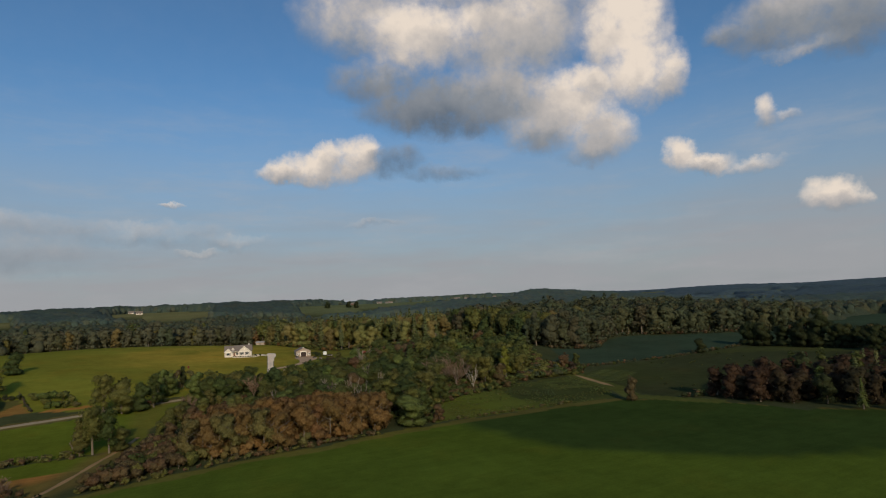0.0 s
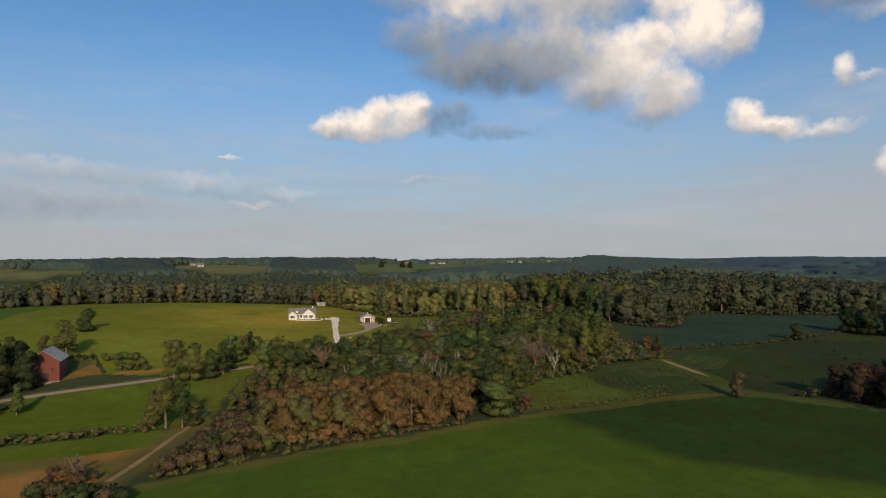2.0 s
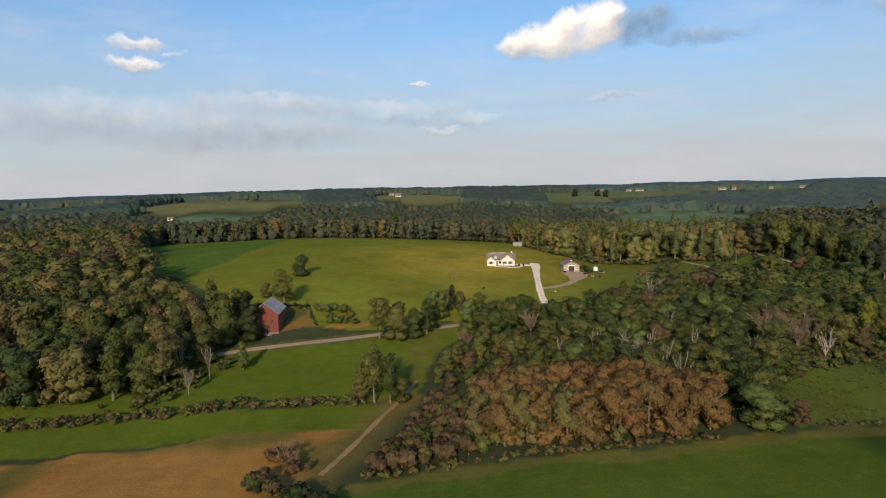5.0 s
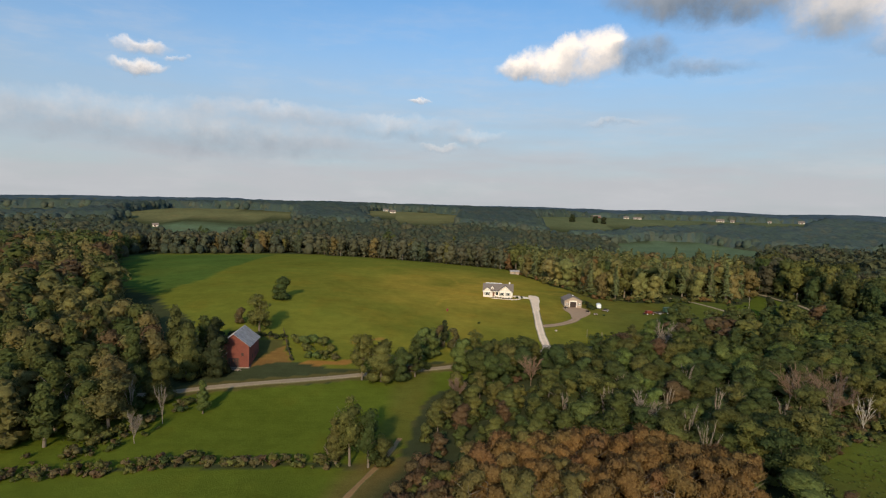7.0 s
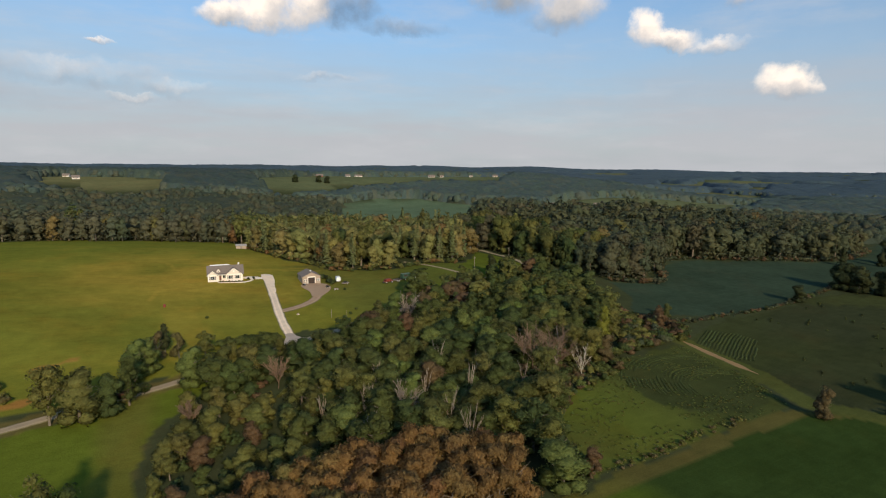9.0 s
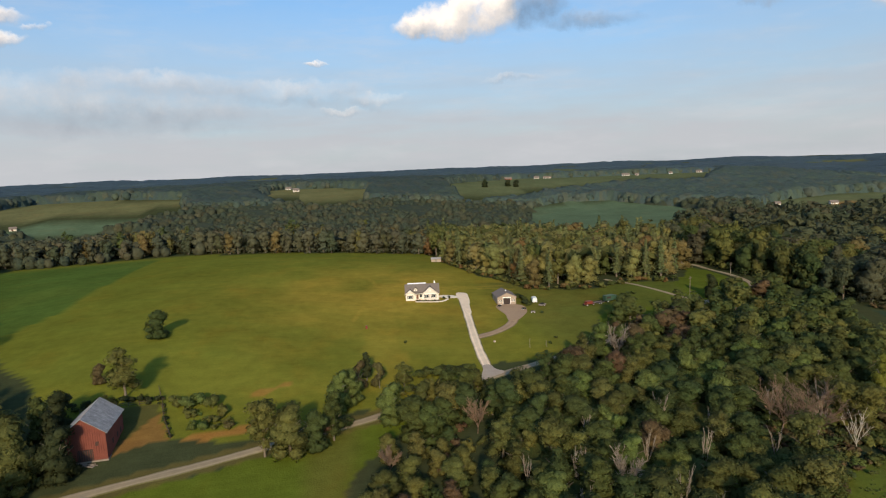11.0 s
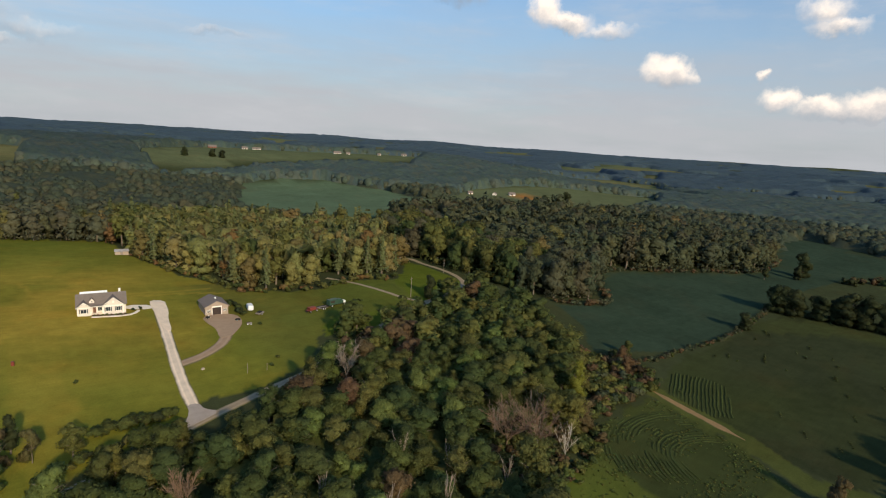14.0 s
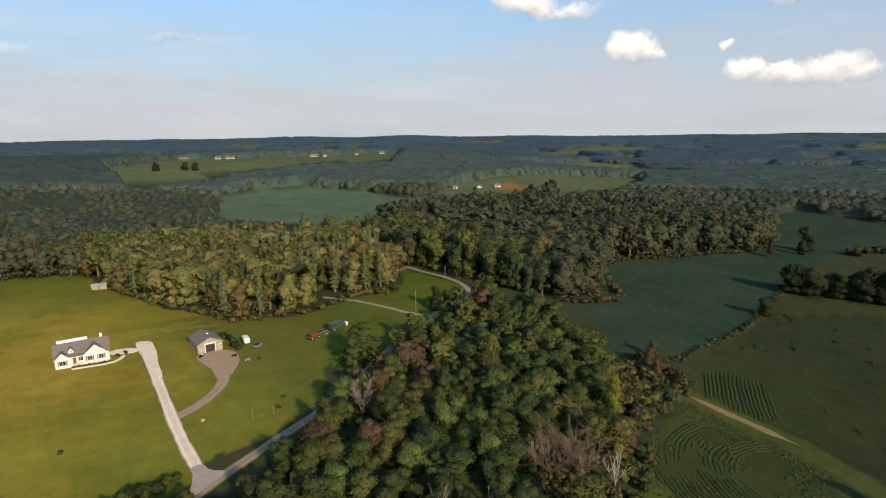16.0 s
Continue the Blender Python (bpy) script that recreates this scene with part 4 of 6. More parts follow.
def grove(name, spots, label, category="trees"):
    """Many trees in one object. spots: species, variant, grade, leaf, x, y, scale, turn, squeeze."""
    leafs = sorted({s[3] for s in spots})
    vs, fs, ft, ns, ms, mt, ts, n = [], [], [], [], [], [], [], 0
    rs = np.random.RandomState(len(spots))
    for species, variant, grade, leaf, x, y, scale, turn, squeeze in spots:
        (cv, cf, ct, cn), (sv, sf) = tree_arrays(species, variant, grade)
        ca, sa = math.cos(turn), math.sin(turn)
        spin = np.array([[ca, sa, 0], [-sa, ca, 0], [0, 0, 1]])
        base = np.array([x, y, float(ground_z(x, y))])
        size = np.array([squeeze, squeeze, 1.0]) * scale
        vs += [(cv * size) @ spin + base, (sv * size) @ spin + base]
        ns += [cn @ spin, corner_normals(sv, sf) @ spin]
        fs += [cf + n, sf + n + len(cv)]
        ft.append(ct + n)
        ms += [np.full(len(cf), leafs.index(leaf)), np.full(len(sf), len(leafs))]
        mt.append(np.full(len(ct), leafs.index(leaf)))
        n += len(cv) + len(sv)
        ts.append(np.full(len(cv) + len(sv), rs.rand()))
    me = quad_mesh(name, np.concatenate(vs), np.concatenate(fs), [LEAF_MAT[k] for k in leafs] + [bark], np.concatenate(ms + mt), np.concatenate(ts), np.concatenate(ft), np.concatenate(ns))
    return tagged(new(name, me), label, category, kind="stuff")


def scatter(poly, gap, seed, keep=None):
    """Places in a polygon on a shaken grid."""
    rs = np.random.RandomState(seed)
    xs, ys = [p[0] for p in poly], [p[1] for p in poly]
    X, Y = np.meshgrid(np.arange(min(xs), max(xs), gap), np.arange(min(ys), max(ys), gap * 0.87), indexing="ij")
    X = X + (np.arange(X.shape[1]) % 2)[None, :] * gap / 2 + rs.uniform(-0.36, 0.36, X.shape) * gap
    Y = Y + rs.uniform(-0.36, 0.36, Y.shape) * gap
    ok = inside(poly, X, Y)
    if keep is not None:
        ok &= keep(X, Y)
    return list(zip(X[ok], Y[ok]))


def off_roads(x, y, gap=5.0):
    return (near_line(ROAD, x, y) > gap) & (near_line(FARM_LANE, x, y) > 4.0) & (near_line(DRIVE, x, y) > 6) & (near_line(PATH_DIRT, x, y) > 4.0) & (near_line(TRACK, x, y) > 5.0)


# open spots in the woods, kept for the trees that stand out there
CLEARINGS = [(117, 153.5, 6.5), (123, 149.5, 6.5), (126.8, 142, 6), (122, 143, 5), (154, 158, 6), (150, 154, 5), (109, 147, 6), (114, 143, 7), (118, 137, 6), (101, 204, 5), (95, 197, 5), (43.2, 174, 6), (40, 167, 5), (64, 139.5, 5), (19, 162.5, 5), (79.5, 101.5, 5), (23, 182.5, 5), (31.5, 187, 4)]


def clear_spot(x, y):
    ok = np.ones(np.shape(x), bool)
    for cx, cy, r in CLEARINGS:
        ok &= np.hypot(x - cx, y - cy) > r
    return ok


def choose(rs, pairs):
    return pairs[rs.choice(len(pairs), p=np.array([p[-1] for p in pairs]) / sum(p[-1] for p in pairs))]


# woods, as outlines on the plan
NEAR_WOOD = [(30, 179), (20, 169), (12, 158), (8, 140), (7, 128), (20, 124), (50, 122), (74, 112), (90, 108), (99, 126), (125, 140), (150, 149), (162, 157), (175, 170), (192, 196), (201, 214), (203, 232), (200, 250), (172, 240), (150, 230), (128, 238), (114, 231), (106, 219), (92, 206), (76, 200), (58, 194), (38, 188)]
RUST_GROVE = [(14, 98), (30, 97), (50, 97), (69, 98), (74, 110), (62, 121), (36, 123), (16, 118)]
PLUM_BRUSH = [(-9, 90), (8, 92), (18, 96), (16, 122), (7, 126), (1, 112)]
LEFT_WOOD = [(-56, 166), (-64, 150), (-74, 134), (-110, 130), (-170, 140), (-260, 190), (-320, 330), (-300, 480), (-205, 470), (-192, 418), (-147, 304), (-123, 268), (-110, 240), (-95, 208), (-74, 196), (-61, 186)]
CREST_WOOD = [(86, 430), (-95, 486), (-210, 474), (-330, 520), (-325, 575), (-210, 530), (-90, 545), (60, 520), (100, 490)]
BACK_WOOD = [(87, 430), (86, 378), (95, 328), (109, 298), (124, 292), (138, 286), (157, 290), (176, 284), (192, 294), (212, 328), (238, 392), (215, 430), (170, 480), (100, 500)]
RIGHT_WOOD = [(231, 228), (257, 217), (285, 239), (316, 253), (365, 231), (418, 207), (470, 209), (500, 219), (506, 252), (480, 330), (430, 400), (300, 440), (252, 400), (216, 330), (216, 290), (222, 262)]
BROWN_WOOD = [(183, 80), (209, 75), (265, 61), (315, 54), (345, 48), (420, 0), (420, -90), (250, -60), (206, 24), (190, 52)]

# ---- the woods ----
def wood_near():
    rs = np.random.RandomState(41)
    spots = scatter(NEAR_WOOD, 6.6, 42, lambda x, y: off_roads(x, y, 3.4) & clear_spot(x, y))
    spots.sort(key=lambda p: math.hypot(p[0] - 60, p[1] - 110))
    rest, made = [], 0
    for x, y in spots:
        species, leaf, _ = choose(rs, [("round", "green", 0.47), ("tall", "green", 0.06), ("open", "green", 0.14), ("round", "gold", 0.11), ("open", "gold", 0.09), ("round", "plum", 0.02), ("round", "fresh", 0.11)])
        if x > 190 or y > 215:
            species, leaf, _ = choose(rs, [("round", "green", 0.66), ("round", "plum", 0.06), ("tall", "green", 0.2), ("open", "gold", 0.08)])
        variant, scale, turn, squeeze = rs.randint(4), rs.uniform(0.58, 1.0), rs.uniform(0, 360), rs.uniform(1.12, 1.5)
        if x < 95:
            scale *= 0.92
        if math.hypot(x - 118, y - 212) < 15 and rs.rand() < 0.4:
            species, leaf = "round", "plum"
        if x < 42 and y < 172:  # low growth beside the path
            scale *= 0.62
            leaf = choose(rs, [("green", 0.35), ("gold", 0.45), ("plum", 0.2)])[0]
        if made < 235:
            made += 1
            tree(species, variant, leaf, (x, y), scale, turn, squeeze, {"green": "leafy green broadleaf tree in a dense wood", "gold": "olive and gold broadleaf tree in a dense wood", "plum": "brownish-purple turning tree in a dense wood", "fresh": "bright green slender tree in a dense wood"}[leaf], "trees of the near wood")
        else:
            rest.append((species, variant, 1 if y < 200 and x < 190 else 2, leaf, x, y, scale, turn, squeeze))
    # undergrowth below the edge of the wood
    for x, y in scatter(NEAR_WOOD, 6.0, 77, lambda x, y: off_roads(x, y, 3.2)):
        rest.append(("shrub", rs.randint(3), 1, choose(rs, [("green", 0.65), ("gold", 0.2), ("plum", 0.15)])[0], x, y, rs.uniform(0.5, 1.1), rs.uniform(0, 6), 1.1))
    grove("woodland_rest", rest, "green broadleaf trees and undergrowth filling the near wood")


def wood_rust():
    rs = np.random.RandomState(51)
    for x, y in scatter(RUST_GROVE, 4.7, 52):
        leaf = "rust" if rs.rand() < (x - 14) / 34 else "autumn"
        tree("layered", rs.randint(4), leaf, (x, y), rs.uniform(1.0, 1.22), rs.uniform(0, 360), rs.uniform(0.72, 0.92), "rust-brown tree with layered drooping foliage in a grove", "rust-brown grove trees", "grove_tree")
    spots = []
    for x, y in scatter(PLUM_BRUSH, 2.9, 53, lambda x, y: off_roads(x, y)):
        spots.append(("shrub", rs.randint(4), 0, choose(rs, [("plum", 0.6), ("green", 0.2), ("gold", 0.2)])[0], x, y, rs.uniform(0.8, 1.5), rs.uniform(0, 6), rs.uniform(0.8, 1.1)))
    for x, y in scatter(RUST_GROVE, 4.0, 54):
        spots.append(("shrub", rs.randint(4), 1, choose(rs, [("autumn", 0.3), ("rust", 0.7)])[0], x, y, rs.uniform(0.9, 1.6), rs.uniform(0, 6), 0.9))
    grove("brush", spots, "purple-brown brush beside the dirt path", "bushes")


def wood_stuff(name, poly, gap, seed, mix, label, low, high, grade=1, keep=None):
    rs = np.random.RandomState(seed)
    spots = []
    for x, y in scatter(poly, gap, seed + 1, keep or (lambda x, y: off_roads(x, y))):
        species, leaf, _ = choose(rs, mix(x, y) if callable(mix) else mix)
        g = grade(x, y) if callable(grade) else grade
        spots.append((species, rs.randint(4), g, leaf, x, y, rs.uniform(low, high) * (0.88 + 0.3 * float(lattice(x, y, 22, seed))), rs.uniform(0, 6.28), rs.uniform(0.88, 1.25)))
    return grove(name, spots, label)


def shade_roof(name, poly, cell, tall, leafs, label, seed, keep=None):
    """The closed layer of crowns in a wood, below the tree tops that stand out."""
    rs = np.random.RandomState(seed)
    xs, ys = [p[0] for p in poly], [p[1] for p in poly]
    X, Y = np.meshgrid(np.arange(min(xs), max(xs), cell), np.arange(min(ys), max(ys), cell), indexing="ij")
    X, Y = X + rs.uniform(-0.4, 0.4, X.shape) * cell, Y + rs.uniform(-0.4, 0.4, Y.shape) * cell
    ok = inside(poly, X, Y) & off_roads(X, Y) & (near_line(poly + poly[:1], X, Y) > 7.0)
    if keep is not None:
        ok &= keep(X, Y)
    Z = ground_z(X, Y) + np.where(ok, tall * (0.55 + 0.5 * rs.rand(*X.shape) + 0.5 * (lattice(X, Y, 9, seed) - 0.3)), -0.5)
    nx_, ny_ = X.shape
    i = np.arange(nx_ * ny_).reshape(nx_, ny_)
    f = np.stack([i[:-1, :-1], i[1:, :-1], i[1:, 1:], i[:-1, 1:]], -1).reshape(-1, 4)
    f = f[ok.reshape(-1)[f].all(1)]
    index = (lattice(X, Y, 11, seed + 2).reshape(-1)[f[:, 0]] * 2.999).astype(int) % len(leafs)
    me = quad_mesh(name, np.stack([X, Y, Z], -1).reshape(-1, 3), f, [LEAF_MAT[k] for k in leafs], index, rs.rand(nx_ * ny_), smooth=True)
    tagged(new(name, me), label, "trees", kind="stuff")


wood_near()
wood_rust()
shade_roof("grove_under", RUST_GROVE, 1.5, 7.4, ["rust"], "leafy lower crowns of the rust-brown grove", 80)
shade_roof("woodland_under_left", LEFT_WOOD, 2.6, 6.0, ["green"], "leafy lower crowns of the wood beside the barn", 81)
shade_roof("woodland_under_crest", CREST_WOOD, 3.4, 9.5, ["valley"], "leafy lower crowns behind the crest", 82)
shade_roof("woodland_under_back", BACK_WOOD, 2.4, 12.5, ["amber", "gold"], "leafy lower crowns of the golden wood", 83)
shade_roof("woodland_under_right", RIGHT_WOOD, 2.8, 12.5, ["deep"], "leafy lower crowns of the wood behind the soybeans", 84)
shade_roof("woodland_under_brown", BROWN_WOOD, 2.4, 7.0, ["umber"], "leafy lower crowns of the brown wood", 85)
shade_roof("woodland_under_near", NEAR_WOOD, 2.0, 4.5, ["green"], "leafy undergrowth of the near wood", 86, lambda x, y: clear_spot(x, y) & (x > 45))
wood_stuff("woodland_left", LEFT_WOOD, 7.7, 61, [("round", "green", 0.38), ("tall", "green", 0.10), ("round", "autumn", 0.34), ("open", "autumn", 0.10), ("round", "plum", 0.08)], "tall green and olive trees of the wood beside the barn", 1.0, 1.5, lambda x, y: 0 if math.hypot(x + 66, y - 155) < 22 else 1 if math.hypot(x + 70, y - 160) < 70 else 2 if x > -190 and y < 330 else 3)
wood_stuff("woodland_crest", CREST_WOOD, 9.2, 62, [("round", "valley", 0.62), ("round", "autumn", 0.1), ("round", "deep", 0.2), ("tall", "green", 0.08)], "dull green and brown trees behind the crest of the hill field", 1.0, 1.35, lambda x, y: 2 if y < 505 else 3)
wood_stuff("woodland_back", BACK_WOOD, 7.8, 63, [("round", "amber", 0.40), ("pine", "pine", 0.26), ("round", "autumn", 0.14), ("open", "gold", 0.10), ("round", "green", 0.06), ("round", "rust", 0.04)], "olive and tan trees and pines behind the house", 0.95, 1.4, lambda x, y: 1 if y < 330 else 2)
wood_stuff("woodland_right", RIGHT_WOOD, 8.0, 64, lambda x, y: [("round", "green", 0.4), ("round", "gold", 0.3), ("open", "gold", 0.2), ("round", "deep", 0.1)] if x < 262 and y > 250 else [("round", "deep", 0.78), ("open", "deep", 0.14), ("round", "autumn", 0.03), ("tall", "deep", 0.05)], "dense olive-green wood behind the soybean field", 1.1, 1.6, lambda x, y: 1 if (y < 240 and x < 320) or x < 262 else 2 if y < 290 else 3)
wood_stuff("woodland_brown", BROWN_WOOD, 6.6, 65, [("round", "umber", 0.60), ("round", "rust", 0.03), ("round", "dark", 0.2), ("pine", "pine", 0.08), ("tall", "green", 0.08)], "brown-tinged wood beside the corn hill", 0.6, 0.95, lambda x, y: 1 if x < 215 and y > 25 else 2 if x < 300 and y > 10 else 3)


def far_clear(x, y):
    ok = np.ones(np.shape(x), bool)
    x, y = x + 5 * (lattice(x, y, 30, 31) - 0.5), y + 5 * (lattice(x, y, 30, 32) - 0.5)
    r = np.hypot(x, y)
    for poly, _ in FAR_FIELDS:
        ok &= ~inside(poly, x, y) & ~inside(poly, x * (1 + 62 / r), y * (1 + 62 / r))
    for poly in (SOY, LIGHT_FIELD, CORN_HILL, LEFT_WOOD, CREST_WOOD, BACK_WOOD, RIGHT_WOOD, BROWN_WOOD, HILL_FIELD):
        ok &= ~inside(poly, x, y)
    r, az = np.hypot(x, y), np.degrees(np.arctan2(x, y))
    ok &= ~((r < 600) & (az > 64)) & ~((x > 230) & (x < 530) & (y > 150) & (y < 330))
    return ok & (az > -50) & (az < 108)


def far_crowns(name, lo, hi, gap, tall, wide, seed, label, tufts=0, leaf="far", edge=False):
    """Far woods: a lumpy crown of a few faces for each tree, and leaf clumps on the nearer ones."""
    rs = np.random.RandomState(seed)
    size = hi * 1.02
    X, Y = np.meshgrid(np.arange(-size, size, gap), np.arange(-0.35 * size, size, gap), indexing="ij")
    X, Y = X + rs.uniform(-0.48, 0.48, X.shape) * gap, Y + rs.uniform(-0.48, 0.48, Y.shape) * gap
    r = np.hypot(X, Y)
    ok = (r > lo) & (r < hi) & far_clear(X, Y)
    ok &= ((lattice(X, Y, 190, 11) + 0.35 * lattice(X, Y, 60, 12)) < 0.79) | (r < 1150)
    if edge:  # only the front rows, before the open fields
        k = 1 - 24 / np.maximum(r, 1)
        gap_ = (lattice(X * k, Y * k, 190, 11) + 0.35 * lattice(X * k, Y * k, 60, 12) > 0.79) & (r > 1150)
        ok &= ~far_clear(X * k, Y * k) | gap_ | (r < lo + 26)
    X, Y = X[ok], Y[ok]
    n = len(X)
    Z = height(X, Y)
    turn, s = rs.uniform(0, 6.28, n), rs.uniform(0.7, 1.2, n) * (0.75 + 0.5 * lattice(X, Y, 45, seed))
    rings, sides = [(0.04, 0.78), (0.45, 1.0), (0.82, 0.68)], 6
    own = sides * len(rings) + 1
    v = np.empty((n, own, 3))
    for k, (h, w) in enumerate(rings):
        for q in range(sides):
            a = turn + q * 2 * math.pi / sides + k * 0.5
            rad = wide * w * s * rs.uniform(0.75, 1.2, n)
            v[:, sides * k + q] = np.stack([X + np.cos(a) * rad, Y + np.sin(a) * rad, Z + tall * s * (h + rs.uniform(-0.08, 0.08, n) * (k > 0))], 1)
    v[:, own - 1] = np.stack([X + rs.uniform(-0.2, 0.2, n) * wide, Y + rs.uniform(-0.2, 0.2, n) * wide, Z + tall * s], 1)
    one = [[sides * k + q, sides * k + (q + 1) % sides, sides * (k + 1) + (q + 1) % sides, sides * (k + 1) + q] for k in range(len(rings) - 1) for q in range(sides)]
    cap = [[own - 1 - sides + q, own - 1 - sides + (q + 1) % sides, own - 1] for q in range(sides)]
    shift = own * np.arange(n)[:, None, None]
    f, ft = (np.array(one)[None] + shift).reshape(-1, 4), (np.array(cap)[None] + shift).reshape(-1, 3)
    nrm = unit((v - np.stack([X, Y, Z + 0.35 * tall * s], 1)[:, None, :]) / (wide, wide, 0.6 * tall)).reshape(-1, 3)
    v, tint = v.reshape(-1, 3), np.repeat(rs.rand(n), own)
    if tufts:
        pick = np.repeat(np.arange(n), tufts)
        u = rs.normal(0, 1, (len(pick), 3))
        u[:, 2] = np.abs(u[:, 2])
        u = unit(u)
        c = np.stack([X[pick] + u[:, 0] * wide * s[pick], Y[pick] + u[:, 1] * wide * s[pick], Z[pick] + tall * s[pick] * (0.40 + 0.60 * u[:, 2])], 1)
        lv, lf, ln = leaf_tris(rs, c, u, wide * 0.22)
        ft = np.concatenate([ft, lf + len(v)])
        v, nrm, tint = np.concatenate([v, lv]), np.concatenate([nrm, ln]), np.concatenate([tint, np.repeat(tint[::own][pick], 3)])
    me = quad_mesh(name, v, f, [LEAF_MAT[leaf]], None, tint, ft, nrm)
    tagged(new(name, me), label, "trees", kind="stuff")


def canopy(name, lo, hi, cell, tall, seed, label, leaf="far"):
    """A closed, lumpy roof of tree tops over far woods, with the fields left open."""
    rs = np.random.RandomState(seed)
    radii = [lo]
    while radii[-1] < hi:
        radii.append(radii[-1] + cell * radii[-1] / lo)
    R, A = np.meshgrid(np.array(radii), np.radians(np.arange(-50, 108, math.degrees(cell / lo))), indexing="ij")
    A = A + rs.uniform(-0.4, 0.4, A.shape) * cell / lo
    R = R + rs.uniform(-0.4, 0.4, R.shape) * cell * R / lo
    X, Y = R * np.sin(A), R * np.cos(A)
    open_ = ~far_clear(X, Y)
    open_[[0, -1]] = True
    if lo < 500:
        open_ |= (R < 580) & (A < math.radians(18))
    open_ |= ((lattice(X, Y, 190, 11) + 0.35 * lattice(X, Y, 60, 12)) > 0.79) & (R > 1150)
    Z = height(X, Y) + np.where(open_, -0.6, tall * (0.62 + 0.38 * rs.rand(*X.shape) ** 1.5 + 0.4 * lattice(X, Y, 34, seed)))
    nr, na = X.shape
    i = np.arange(nr * na).reshape(nr, na)
    f = np.stack([i[:-1, :-1], i[:-1, 1:], i[1:, 1:], i[1:, :-1]], -1).reshape(-1, 4)
    shut = open_.reshape(-1)[f].all(1)
    me = quad_mesh(name, np.stack([X, Y, Z], -1).reshape(-1, 3), f[~shut][:, ::-1], [LEAF_MAT[leaf]], None, 0.5 * rs.rand(nr * na) + 0.5 * lattice(X, Y, 21, seed + 1).reshape(-1), smooth=True)
    tagged(new(name, me), label, "trees", kind="stuff")


# distance haze on these woods is only painted, in their leaf palettes
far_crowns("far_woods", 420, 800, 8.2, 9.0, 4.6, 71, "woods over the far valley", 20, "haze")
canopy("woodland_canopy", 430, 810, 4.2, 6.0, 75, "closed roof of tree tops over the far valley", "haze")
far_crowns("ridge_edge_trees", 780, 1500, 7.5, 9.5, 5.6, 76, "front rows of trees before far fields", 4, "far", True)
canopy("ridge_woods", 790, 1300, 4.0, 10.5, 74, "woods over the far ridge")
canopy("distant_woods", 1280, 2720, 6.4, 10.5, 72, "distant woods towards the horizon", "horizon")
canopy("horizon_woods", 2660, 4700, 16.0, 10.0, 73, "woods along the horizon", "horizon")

# ---- buildings ----
def gable_roof(bm, x0, x1, y0, y1, eave, ridge, along="x", over=0.45, thick=0.18):
    """Two sloping slabs with a ridge along x or y."""
    if along == "x":
        a0, a1, b0, b1 = x0, x1, y0, y1
    else:
        a0, a1, b0, b1 = y0, y1, x0, x1
    mid, run = (b0 + b1) / 2, (b1 - b0) / 2
    drop = (ridge - eave) / run * over
    sect = [(b0 - over, eave - drop), (mid, ridge), (b1 + over, eave - drop), (b1 + over, eave - drop + thick), (mid, ridge + thick), (b0 - over, eave - drop + thick)]
    ring0, ring1 = [], []
    for b, z in sect:
        p0, p1 = ((a0 - over, b, z), (a1 + over, b, z)) if along == "x" else ((b, a0 - over, z), (b, a1 + over, z))
        ring0.append(bm.verts.new(p0))
        ring1.append(bm.verts.new(p1))
    for i in range(6):
        bm.faces.new((ring0[i], ring1[i], ring1[(i + 1) % 6], ring0[(i + 1) % 6]))
    for r in (ring0, ring1):
        bm.faces.new((r[0], r[1], r[4], r[5]))
        bm.faces.new((r[1], r[2], r[3], r[4]))
    bmesh.ops.recalc_face_normals(bm, faces=bm.faces)
    return bm


def gable_body(bm, x0, x1, y0, y1, eave, ridge, along="x"):
    """Walls with pointed ends."""
    if along == "y":
        return prism(bm, [(x0, -0.8), (x1, -0.8), (x1, eave), ((x0 + x1) / 2, ridge), (x0, eave)], y0, y1)
    made = prism(bm, [(y0, -0.8), (y1, -0.8), (y1, eave), ((y0 + y1) / 2, ridge), (y0, eave)], x0, x1)
    for v in bm.verts:
        v.co = (v.co.y, v.co.x, v.co.z)
    bmesh.ops.recalc_face_normals(bm, faces=bm.faces)
    return made


def window(parent, x, y, z, wide, tall, frame_mat, front=True):
    """A framed window on a wall that faces -y, with its pane and a crossbar."""
    bm = bmesh.new()
    f = 0.09
    for x0, x1, z0, z1 in ((x, x + f, z, z + tall), (x + wide - f, x + wide, z, z + tall), (x, x + wide, z + tall - f, z + tall), (x, x + wide, z, z + f), (x + wide / 2 - 0.03, x + wide / 2 + 0.03, z, z + tall)):
        box(bm, x0, x1, y - 0.07, y + 0.02, z0, z1)
    ob = part("window", bm, frame_mat, parent)
    part("pane", box(bmesh.new(), x + f, x + wide - f, y - 0.03, y - 0.012, z + f, z + tall - f), glass, ob, "dark window glass")
    return ob


def shutter(parent, x, y, z, tall):
    part("shutter", box(bmesh.new(), x, x + 0.32, y - 0.05, y + 0.01, z, z + tall, 0.01), slate_paint, parent, "dark shutter")


slate_paint = material("dark_slate_paint", plain((0.06, 0.065, 0.075), 0.2), rough=0.6)
mulch = material("dark_mulch", plain((0.09, 0.05, 0.035), 0.4, 1.0, 8.0), bump=0.03)


